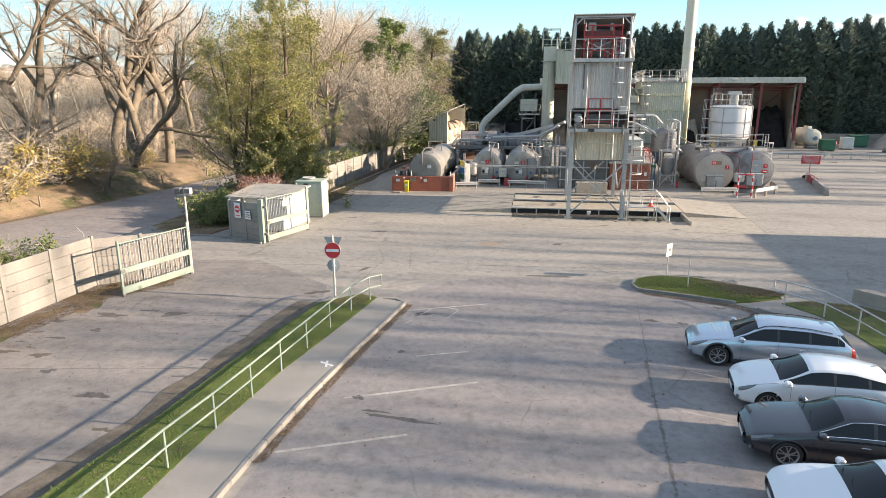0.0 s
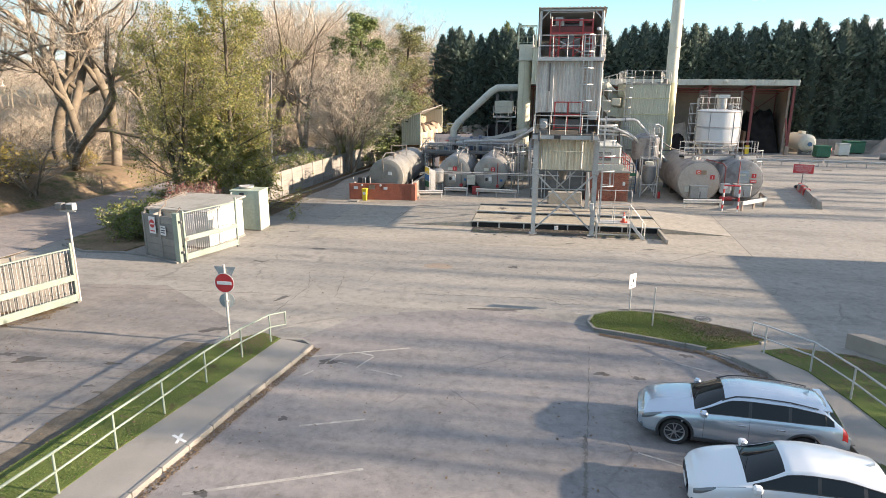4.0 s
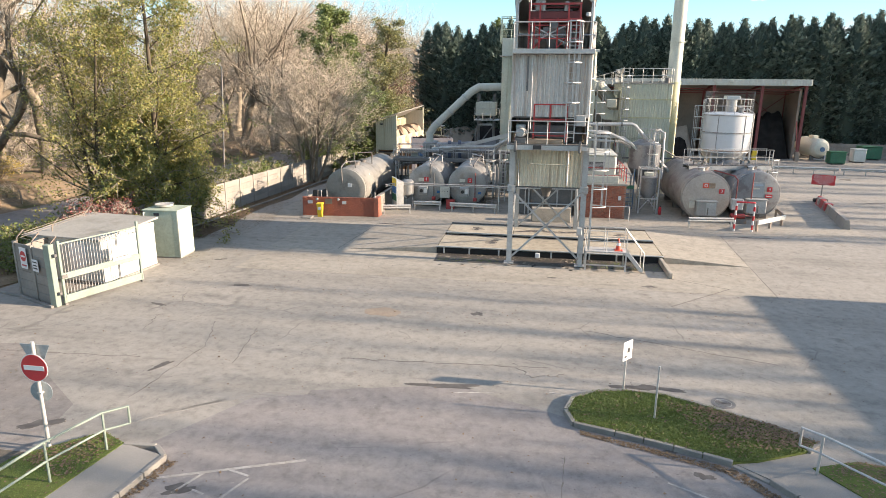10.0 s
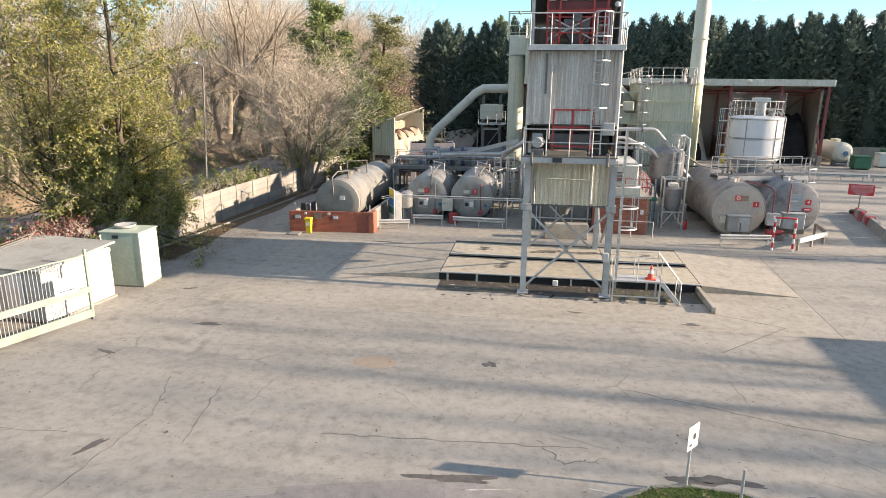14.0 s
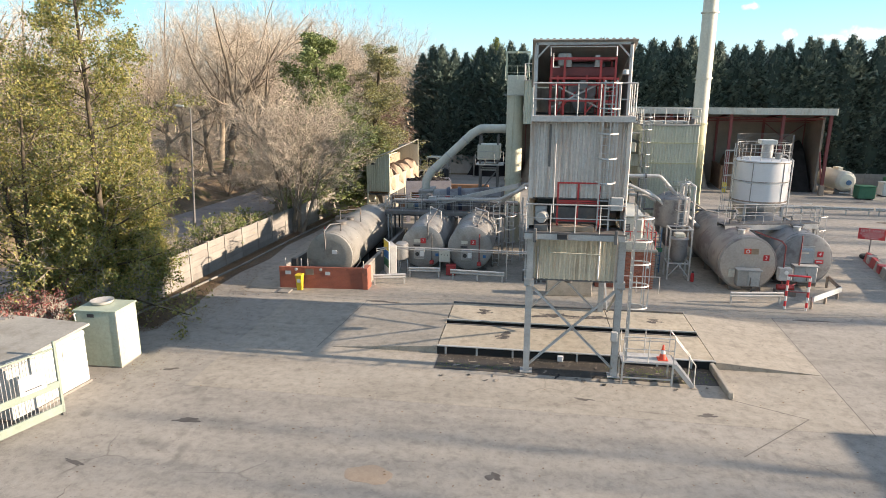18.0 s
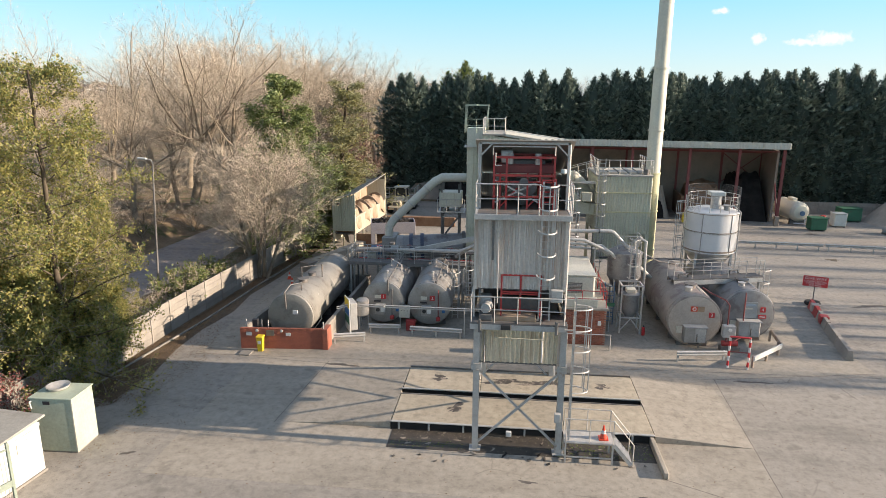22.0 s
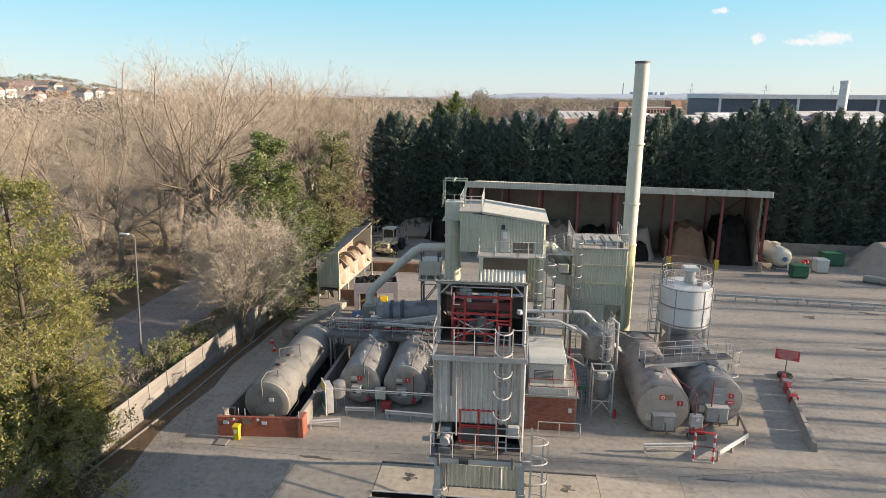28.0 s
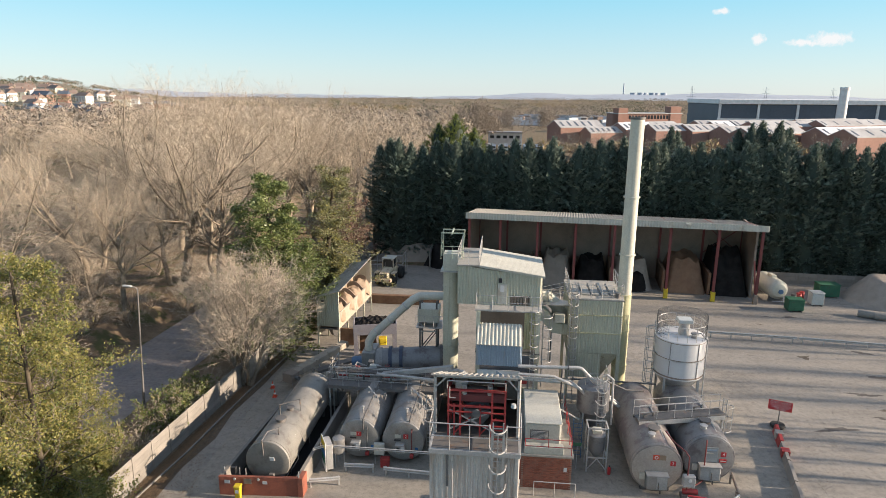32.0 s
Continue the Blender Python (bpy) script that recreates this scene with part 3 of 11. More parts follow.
def lettering(parent, words, size, x, y, z, mat="signwhite", rz=0):
    me = text_mesh(words, size)
    me.materials.append(M[mat])
    ob = part("lettering", me, None, parent)
    ob.matrix_local = pose(x, y, z, 90, 0, rz)
    return ob

# ---- ground ----
rng = np.random.default_rng(5)
ground_poly = [(-5000, -900), (5000, -900), (5000, 5000), (-5000, 5000)]
solo("ground", slab(ground_poly, -0.6, -0.03), "earth", "brown leaf-strewn earth and rough grass around the yard", "ground", kind="structure")
yard_poly = [(-22.6, -75), (95, -75), (95, 66), (-20.5, 66), (-19.6, 30), (-20.9, 3), (-21.2, -3.2), (-22.2, -8.6), (-27.5, -6.5), (-27.5, -13.5), (-22.3, -18.3)]
solo("yard", slab(yard_poly, -0.25, 0.0), "asphalt", "worn grey asphalt yard with dusty patches and cracks", "yard", kind="structure")
road_poly = [(-29.0, -70), (-28.3, -14), (-27.4, -6), (-27.2, 6), (-26.6, 18), (-25.7, 30), (-26.5, 45), (-30, 62), (-34.5, 62), (-33.0, 45), (-33.6, 30), (-34.0, 20),
             (-35.5, 5), (-38.0, -8), (-42, -70)]
solo("road", slab(road_poly, -0.2, -0.012), "road", "narrow grey tarmac lane beside the woods", "road", kind="structure")
solo("concrete_apron", slab([(-13.5, -3.4), (12.0, -3.6), (12.7, 8.4), (22.0, 10.2), (22.0, 30), (-17.5, 30), (-17.2, 8.6), (-13.6, 8.4)], -0.1, 0.004), "concrete",
     "pale buff concrete apron round the loading tower", "apron", kind="structure")
solo("west_lane", slab([(-22.55, -70), (-12.9, -70), (-12.75, -34), (-12.15, -30), (-11.85, -26.5), (-11.45, -23.4), (-10.95, -20.0), (-11.6, -17.2), (-16.5, -13.6), (-21.8, -14.2), (-22.2, -18.5)], -0.1, 0.002), "asphalt_dirty",
     "dirty brown-stained asphalt lane beside the panel fence", "lane", kind="structure")
solo("car_park", slab([(-9.2, -70), (8.7, -70), (8.5, -22), (8.0, -19), (7.2, -17.4), (3.4, -16.4), (2.3, -15.6), (-1.0, -14.2), (-6.5, -15.6), (-8.3, -18.8)], -0.1, 0.002), "asphalt_dark",
     "grey worn asphalt of the car park", "car park", kind="structure")
# expansion joints and cracks of the apron
joint_lines = [((-9.6, 1.2), (-9.0, 8.4)), ((-4.1, 7.7), (-13.6, 8.5)), ((-6.9, 1.2), (-5.6, 7.8)), ((12.0, -3.6), (12.7, 8.4)), ((12.7, 8.4), (22.0, 10.2)), ((8.2, 7.8), (12.7, 8.4)),
               ((-17.2, 8.6), (22.0, 9.6)), ((7.8, -1.5), (10.2, -2.7)), ((10.2, -2.7), (7.1, -5.6))]
for (x0, y0), (x1, y1) in joint_lines:
    solo("joint", beam((x0, y0, 0.002), (x1, y1, 0.002), 0.035, 0.008), "joint", "dark filled joint in the concrete", "joint", kind="structure")


def crack(pts, w=0.013):
    bm = bmesh.new()
    for p, q in zip(pts, pts[1:]):
        add_beam(bm, (*p, 0.003), (*q, 0.003), w * random.choice((0.7, 1.1, 1.6, 2.2, 3.0)), 0.006)
    return bm


def wander(p, q, n, amp):
    p, q = Vector(p), Vector(q)
    side = Vector((-(q - p).y, (q - p).x)).normalized()
    return [tuple(p.lerp(q, i / n) + side * random.uniform(-amp, amp) * (0 < i < n)) for i in range(n + 1)]


for p, q, n_, amp in (((2.25, -17.6), (1.69, -24.8), 40, 0.025), ((1.3, -31.0), (1.2, -33.5), 18, 0.05), ((-10.3, -16.6), (-9.98, -12.7), 12, 0.06), ((-9.98, -12.7), (-10.84, -10.4), 9, 0.06),
                      ((-13.04, -11.7), (-13.36, -10.1), 8, 0.1), ((-8.4, -13.9), (-8.94, -10.8), 12, 0.08), ((0.69, -12.3), (1.37, -13.3), 9, 0.1), ((1.37, -13.3), (2.4, -12.9), 7, 0.1),
                      ((-20.9, -14.5), (-11.7, -13.9), 22, 0.06), ((3.3, -9.0), (9.5, -11.0), 22, 0.06), ((-16.5, -25.5), (-12.5, -24.8), 9, 0.03), ((-18, -22.2), (-12.6, -21.4), 9, 0.03),
                      ((-20.5, -27.6), (-12.9, -26.4), 14, 0.03), ((-5.0, -12.9), (2.0, -12.5), 26, 0.06)):
    solo("crack", crack(wander(p, q, n_, amp)), "joint", "dark irregular crack in the asphalt", "crack", group="cracks in the yard", kind="structure")


def blob(x, y, rx, ry, rz=0, n=44, z=0.006, rough=0.45):
    """A flat stain with an irregular outline."""
    ph = [random.uniform(0, 6.28) for _ in range(4)]
    pts = []
    c, s = math.cos(radians(rz)), math.sin(radians(rz))
    for i in range(n):
        t = 2 * math.pi * i / n
        k = 1 + rough * (math.sin(2 * t + ph[0]) * 0.5 + math.sin(3 * t + ph[1]) * 0.5 + math.sin(5 * t + ph[2]) * 0.4 + random.uniform(-0.3, 0.3))
        px, py = rx * k * math.cos(t), ry * k * math.sin(t)
        pts.append((x + px * c - py * s, y + px * s + py * c))
    return slab(pts, z - 0.008, z)


for x, y, rx, ry, rz_, mt, lab in (
        (2.49, -19.8, 0.2, 0.15, 0, "stain", "small dark oil spot on the asphalt"), (3.63, -19.95, 0.17, 0.12, 0, "stain", "small dark oil spot on the asphalt"),
        (-6.5, -20.35, 0.38, 0.17, 20, "stain", "dark oil smear on the asphalt"), (-11.7, -18.3, 0.5, 0.2, 30, "stain", "dark damp patch by the verge"), (-10.6, -14.4, 0.4, 0.12, 60, "stain", "dark damp patch on the asphalt"), (5.0, -16.9, 0.3, 0.14, 10, "stain", "dark damp patch by the kerb"), (5.5, -17.9, 0.22, 0.12, 0, "stain", "small dark oil spot on the asphalt"), (4.3, -13.6, 0.5, 0.2, 0, "stain", "dark damp patch behind the kerb"), (-5.6, -28.6, 0.9, 0.09, -6, "stain", "long dark oil smear on the asphalt"),
        (-6.4, -28.3, 0.35, 0.06, -6, "stain", "dark oil smear on the asphalt"), (-6.55, -24.12, 0.14, 0.1, 0, "stain", "small dark oil spot on the asphalt"), (-7.09, -27.57, 0.16, 0.12, 0, "stain", "small dark oil spot on the asphalt"), (-16.5, -21.8, 0.5, 0.22, 8, "stain", "dark damp patch beside the fence"),
        (-19.0, -22.3, 0.55, 0.25, 0, "stain", "dark damp patch beside the fence"), (-15.0, -28.6, 0.4, 0.2, 0, "stain", "dark oil patch on the asphalt"),
        # the first oblong paints the island sign's cast shadow on the asphalt
        (-1.2, -14.3, 0.85, 0.18, 4, "stain", "dark oblong painted shadow of the island sign"), (-4.7, -8.3, 0.72, 0.5, 0, "patch", "ochre sandy patch on the asphalt"),
        (-0.88, -7.86, 0.2, 0.22, 0, "stain", "round drain cover stain"), (6.64, -2.93, 0.35, 0.12, 15, "stain", "dark oil patch"), (2.24, -2.3, 0.3, 0.1, 0, "stain", "dark oil patch"),
        (5.1, -13.4, 0.75, 0.16, -3, "stain", "dark damp patch behind the kerb"), (-14.93, -2.07, 0.28, 0.1, 20, "stain", "dark oil spot near the kiosk"),
        (-11.95, -6.0, 0.5, 0.14, 8, "stain", "dark smear on the asphalt"), (-14.1, -9.0, 0.4, 0.08, -20, "stain", "dark damp patch on the asphalt"),
        (-8.1, 8.0, 0.9, 0.16, -3, "stain", "dark stain on the concrete"), (14.6, 8.3, 0.8, 0.12, 0, "stain", "dark wet streak on the concrete"),
        (37.5, 33.0, 1.6, 0.3, -4, "stain", "dark wet streak across the yard"), (41.5, 30.0, 1.8, 0.4, -4, "stain", "dark wet streak across the yard"), (39.0, 25.0, 1.0, 0.3, 8, "stain", "dark wet streak across the yard"),
        (43.5, 36.0, 1.8, 0.35, -6, "stain", "dark wet streak across the yard")):
    solo("stain", blob(x, y, rx, ry, rz_, rough=0.14 if mt == "patch" else 0.4), mt, lab, "stain", group="stains on the yard", kind="structure")

# worn white parking marks
for x0, y0, x1, y1, w in ((-7.58, -20.18, -4.05, -18.78, 0.09), (-6.58, -20.51, -6.22, -19.63, 0.07), (-5.68, -19.47, -5.15, -19.62, 0.07), (-5.11, -19.71, -5.45, -20.63, 0.07), (-4.94, -20.72, -3.83, -21.03, 0.07), (-7.0, -21.49, -6.77, -21.07, 0.06), (-6.26, -20.28, -5.85, -20.43, 0.06), (-5.97, -24.43, -4.29, -23.8, 0.08), (-7.49, -27.67, -3.7, -26.08, 0.1), (-8.52, -30.74, -5.23, -29.38, 0.1),
                          (-4.6, -33.0, -2.0, -31.9, 0.1),
                          (11.0, -16.2, 26.0, -16.0, 0.1), (3.0, -24.3, 4.4, -24.9, 0.06), (2.2, -27.0, 3.6, -27.5, 0.05), (4.6, -18.3, 6.6, -19.4, 0.06), (-0.9, -14.7, 0.2, -14.5, 0.05), (1.9, -14.2, 3.0, -14.4, 0.05)):
    solo("painted_line", beam((x0, y0, 0.003), (x1, y1, 0.003), w, 0.006), "whiteline", "worn white painted bay line on asphalt", "road marking", group="painted lines", kind="structure")

# pale scuffed wheel tracks, and a gutter grate
for k in range(4):
    pts = [(-9.5 + 0.12 * k, -18.05 + 0.16 * k), (-8.6 + 0.1 * k, -17.2 + 0.12 * k), (-7.6 + 0.08 * k, -16.45 + 0.1 * k), (-6.6, -15.95 + 0.1 * k), (-5.2, -15.5 + 0.08 * k)]
    solo("wheel_track", crack(pts, 0.03), "paving", "pale scuffed wheel track on the asphalt", "marking", group="wheel tracks", kind="structure")
gr_ = thing("gutter_grate", -7.62, -21.3, 0.0, "rusty cast iron gutter grate beside the kerb", "grate", kind="structure")
part("frame", box(-0.22, 0.22, -0.22, 0.22, -0.02, 0.006), "steel_dark", gr_)
for k in range(6):
    part("slat", box(-0.19, 0.19, -0.185 + k * 0.066, -0.155 + k * 0.066, 0.006, 0.012), "shedwall", gr_)

# ---- footpaths, kerbs and grass ----


def strip(left, right, z0, z1):
    return slab(left + right[::-1], z0, z1)


path_r = [(-7.45, -19.35), (-7.75, -21.6), (-8.1, -24.0), (-8.55, -28.0), (-8.8, -31.2), (-9.0, -36), (-9.3, -50)]
path_l = [(-8.75, -19.0), (-9.05, -21.0), (-9.4, -23.2), (-9.95, -26.5), (-10.3, -30.0), (-10.5, -34), (-10.8, -50)]
verge_l = [(-9.6, -18.6), (-11.0, -20.0), (-11.5, -23.4), (-11.9, -26.5), (-12.2, -30.0), (-12.8, -34), (-13.2, -50)]
solo("footpath", strip(path_l, path_r, -0.05, 0.13), "paving", "pale concrete footpath along the car park", "path", kind="structure")
verge = solo("grass_verge", strip(verge_l, path_l, -0.05, 0.145), "grass_soil", "mossy grass verge along the footpath", "verge", kind="structure")
isl_out = [(2.35, -15.4), (2.6, -14.6), (3.3, -14.1), (4.2, -13.9), (5.3, -14.0), (6.5, -14.6), (7.9, -15.4), (8.75, -16.1), (8.3, -16.55), (6.9, -17.2), (6.3, -17.35), (5.0, -16.85), (3.6, -16.4), (2.55, -16.1)]
solo("grass_island", slab(isl_out, -0.05, 0.12), "grass_soil", "mossy grass island with fallen leaves", "verge", kind="structure")
rp_l = [(6.98, -17.95), (7.78, -19.1), (8.2, -20.5), (8.42, -22.4), (8.6, -26), (8.8, -40)]
for p, q, n_ in (((1.72, -23.6), (1.62, -25.4), 30), ((1.62, -25.4), (1.3, -31.0), 90)):
    solo("crack", crack(wander(p, q, n_, 0.03), 0.04), "joint", "wide ragged crack crumbling along a joint in the car park", "crack", group="cracks in the yard", kind="structure")

rp_r = [(8.1, -17.35), (9.05, -18.8), (9.5, -20.7), (9.78, -22.6), (10.1, -26), (10.3, -40)]
rv_r = [(9.3, -16.9), (11.2, -17.3), (12.4, -18.6), (12.8, -22.4), (13.0, -26), (13.2, -40)]
solo("footpath_bend", strip(rp_l, rp_r, -0.05, 0.13), "paving", "curved concrete footpath behind the parked cars", "path", kind="structure")
solo("grass_bank", strip(rp_r, rv_r, -0.05, 0.16), "grass_soil", "mossy grass bank beside the railing", "verge", kind="structure")
solo("dark_wall", slab([(11.3, -16.2), (11.9, -16.2), (14.6, -19.2), (14.6, -20.2)], 0.0, 0.55), "stone", "low dark weathered retaining wall", "wall", kind="structure")

for a_, b_ in (((-8.95, -25.6), (-8.45, -25.85)), ((-8.75, -25.5), (-8.65, -25.95))):
    solo("survey_mark", beam((*a_, 0.131), (*b_, 0.131), 0.08, 0.006), "spray_white", "white sprayed survey mark on the footpath", "marking", kind="structure")
solo("leaf_litter", slab([(-26.6, -7.7), (-24.4, -8.9), (-22.4, -8.5), (-21.5, -3.4), (-26.9, -1.0)], -0.05, 0.012), "earth", "leaf-strewn bare soil beside the kiosk compound", "soil", kind="structure")
kerb_line = thing("kerb_run", 0, 0, 0, "weathered concrete kerb stones edging paths and islands", "kerb", kind="structure")


def kerbs(line, w=0.13, h=0.15, step=0.9):
    for p, q in zip(line, line[1:]):
        p, q = Vector(p), Vector(q)
        n = max(1, round((q - p).length / step))
        for i in range(n):
            a_, b_ = p.lerp(q, i / n), p.lerp(q, (i + 1) / n)
            g = (b_ - a_).normalized() * 0.008
            ob = part("kerb_stone", box(0, (b_ - a_).length - 0.016, -w / 2, w / 2, -0.05, h, 0.015), "kerb", kerb_line)
            ob.matrix_local = pose(a_.x + g.x, a_.y + g.y, random.uniform(-0.006, 0.006), 0, 0, math.degrees(math.atan2((b_ - a_).y, (b_ - a_).x)))


kerbs([(-8.75, -19.0), (-7.9, -18.95), (-7.45, -19.35)] + path_r[1:])
kerbs(isl_out[-4:] + isl_out[:9])
kerbs(rp_l)
kerbs([(6.3, -17.35), (6.98, -17.95)], 0.13, 0.05)
solo("dropped_crossing", slab([(6.35, -17.3), (6.9, -17.15), (8.3, -16.5), (8.75, -16.1), (9.2, -16.75), (8.15, -17.3), (7.05, -17.9)], -0.05, 0.06), "paving", "flat worn paving of the dropped crossing by the island", "path", kind="structure")
kerbs([(-26.6, -7.7), (-24.4, -8.9), (-22.2, -8.7), (-20.3, -9.2), (-18.0, -10.2)], 0.12, 0.1)
kerbs([(-20.5, 3.0), (-19.3, 14), (-18.8, 23), (-18.0, 32)], 0.12, 0.12, 1.2)

# grass blades, fallen leaves


def scatter_in(poly, n):
    xs, ys = zip(*poly)
    out = []
    while len(out) < n:
        pts = np.stack([rng.uniform(min(xs), max(xs), n), rng.uniform(min(ys), max(ys), n)], 1)
        ok = np.zeros(n, bool)
        j = len(poly) - 1
        for i in range(len(poly)):
            xi, yi, xj, yj = *poly[i], *poly[j]
            cond = ((yi > pts[:, 1]) != (yj > pts[:, 1])) & (pts[:, 0] < (xj - xi) * (pts[:, 1] - yi) / (yj - yi + 1e-12) + xi)
            ok ^= cond
            j = i
        out += pts[ok].tolist()
    return np.array(out[:n])


def tuft_mesh(name, polys, z, h=(0.05, 0.13), mat="grass"):
    vs, n0 = [], 0
    for poly, n in polys:
        p = scatter_in(poly, n)
        a_ = rng.uniform(0, 6.28, n)
        hh = rng.uniform(*h, n)
        w = rng.uniform(0.012, 0.03, n)
        ln = rng.normal(0, 0.035, (n, 2))
        base = np.c_[p, np.full(n, z)]
        dx = np.c_[np.cos(a_) * w, np.sin(a_) * w, np.zeros(n)]
        vs.append(np.stack([base - dx, base + dx, base + np.c_[ln, hh]], 1))
        n0 += n
    v = np.concatenate(vs).reshape(-1, 3)
    return from_arrays(name, v, np.arange(n0 * 3).reshape(-1, 3), mat)


near_v = [(-9.6, -18.6), (-11.0, -20.0), (-11.5, -23.4), (-11.9, -26.5), (-12.2, -30.0), (-12.8, -34), (-10.5, -34), (-10.3, -30), (-9.95, -26.5), (-9.4, -23.2), (-8.75, -19.0)]
solo("grass", tuft_mesh("grass", [(near_v, 26000), (isl_out, 22000), (rp_r[:5] + rv_r[:5][::-1], 22000)], 0.13, (0.015, 0.045)), None, "short green mossy grass on verges and island", "grass", kind="stuff")


def leaf_mesh(name, polys, z, size=(0.02, 0.05)):
    vs, n0 = [], 0
    for poly, n in polys:
        p = scatter_in(poly, n)
        a_ = rng.uniform(0, 6.28, n)
        s = rng.uniform(*size, n)
        c, sn = np.cos(a_) * s, np.sin(a_) * s
        zz = z + rng.uniform(0.0, 0.03, n)
        t = rng.normal(0, 0.25, n) * s
        q = np.stack([np.c_[p[:, 0] - c, p[:, 1] - sn, zz], np.c_[p[:, 0] + sn * 0.6, p[:, 1] - c * 0.6, zz + t], np.c_[p[:, 0] + c, p[:, 1] + sn, zz + abs(t)], np.c_[p[:, 0] - sn * 0.6, p[:, 1] + c * 0.6, zz]], 1)
        vs.append(q)
        n0 += n
    return from_arrays(name, np.concatenate(vs).reshape(-1, 3), np.arange(n0 * 4).reshape(-1, 4), "dead_leaf")


gutter = [(x + 0.1, y) for x, y in path_r[:5]] + [(x + 0.35, y) for x, y in path_r[:5]][::-1]
solo("fallen_leaves", leaf_mesh("fallen_leaves", [
    (gutter, 1700), ([(-20.9, 3), (-20.0, 20), (-19.0, 34), (-18.2, 34), (-18.8, 20), (-19.0, 9), (-18.6, 4)], 15000), ([(-22.4, -26), (-22.2, -18.8), (-19, -17), (-17.5, -21), (-20, -26)], 500),
    ([(8.9, -16.9), (11.0, -17.2), (12.0, -18.6), (10.0, -18.4)], 900), ([(2.7, -16.3), (4.8, -17.0), (6.3, -17.5), (7.7, -19.3), (8.1, -21), (7.9, -21), (7.4, -19.4), (6.1, -17.75), (4.7, -17.2), (2.7, -16.5)], 1500),
    ([(-20.5, -9.2), (-18.3, -10.0), (-17, -2), (-16.0, -4.5), (-16.5, -1)], 260), (near_v, 250), ([(-22.3, -25), (-22.15, -18.9), (-19.3, -16.9), (-18.6, -18.3), (-20.4, -20.5), (-20.9, -25)], 4200), ([(-26.6, -7.9), (-22.5, -9.0), (-21, 3), (-20.9, 20), (-26, 20)], 7000),
    ([(-17, -3), (-14, -4), (-13, 6), (-17, 6)], 300), ([(-20.7, 2.5), (-19.6, 14), (-17.8, 14), (-16.0, 7), (-17.2, 2)], 2600),
    ([(-20.8, 0.5), (-20.45, 13), (-19.25, 32), (-18.8, 32), (-19.5, 20), (-19.1, 13), (-18.5, 8), (-18.2, 2.0)], 15000)], 0.006), None, "brown fallen leaves along kerbs and walls", "leaves", kind="stuff")
solo("verge_leaves", leaf_mesh("verge_leaves", [(near_v, 700), (isl_out, 260), ([(6.0, -14.5), (7.9, -15.4), (8.75, -16.1), (8.3, -16.5), (6.6, -16.2)], 1100), ([(5.0, -14.3), (7.9, -15.4), (8.75, -16.1), (8.0, -16.6), (6.4, -16.9)], 700), (rp_r[:3] + rv_r[:3][::-1], 1500), ([(8.6, -17.4), (9.3, -16.9), (11.2, -17.3), (12.0, -18.6), (10.6, -18.6)], 1200), ([(-8.9, -19.1), (-9.6, -18.7), (-10.9, -20.0), (-9.2, -20.6)], 500)], 0.15), None, "brown leaves lying on the grass", "leaves", kind="stuff")

litter_l = [(-20.75, 3.0), (-20.35, 12.0), (-19.75, 22.0), (-19.0, 32.0), (-18.2, 43.0)]
litter_r = [(-18.5 + 0.35 * math.sin(k * 1.9), y) for k, (x, y) in enumerate([(0, 2.2), (0, 5.5), (0, 9.0), (0, 12.5), (0, 16.0), (0, 20.0)])] + [(-18.0, 25.0), (-17.7, 32.0), (-17.2, 43.0)]
solo("fence_litter", slab(litter_l + litter_r[::-1], -0.05, 0.006), "dark_soil", "dark leaf mould along the foot of the panel fence", "soil", kind="structure")
solo("litter_leaves", leaf_mesh("litter_leaves", [(litter_l + litter_r[::-1], 16000)], 0.008), None, "brown fallen leaves against the panel fence", "leaves", kind="stuff")
# dark edge strip of the verge, grime along the fence, grit and stones on the yard
edge_l = [(x - 0.95 + 0.2 * math.sin(y * 2.1), y) for x, y in [(-11.2, -19.6), (-11.35, -21), (-11.5, -22.4), (-11.6, -23.8), (-11.75, -25.2), (-11.9, -26.6), (-12.0, -28), (-12.15, -29.5), (-12.4, -31.5), (-12.8, -34), (-13.2, -40)]]
edge_r = [(x + 1.15, y) for x, y in edge_l]
solo("soil_edge", strip(edge_l, edge_r, -0.05, 0.02), "dark_soil", "dark strip along the edge of the verge", "soil", kind="structure")
gb = random.Random(77)
for x, y, rx, ry, rz_ in ((-21.3, -20.4, 0.9, 1.5, 0), (-20.6, -18.6, 1.3, 0.6, 35), (-21.6, -24.2, 0.55, 2.0, 2), (-19.4, -17.6, 0.7, 0.35, 35)):
    solo("stain", blob(x, y, rx, ry, rz_, n=60, z=0.004, rough=0.5), "earth", "brown leafy soil washed against the fence", "stain", group="stains on the yard", kind="structure")
for k in range(70):
    u = gb.random()
    if u < 0.55:
        x, y, s_ = -22.0 + abs(gb.gauss(0, 2.2)), gb.uniform(-40, -19), gb.uniform(0.08, 0.5)
    elif u < 0.75:
        x, y, s_ = -12.2 - abs(gb.gauss(0, 1.0)), gb.uniform(-34, -20), gb.uniform(0.08, 0.3)
    else:
        x, y, s_ = gb.uniform(28, 46), gb.uniform(22, 52), gb.uniform(0.3, 1.2)
    solo("stain", blob(x, y, s_, s_ * gb.uniform(0.25, 0.5), gb.uniform(-12, 12), n=26, z=0.005, rough=0.6), gb.choice(("stain", "dark_soil")), "dark grimy patch on the asphalt", "stain", group="stains on the yard", kind="structure")


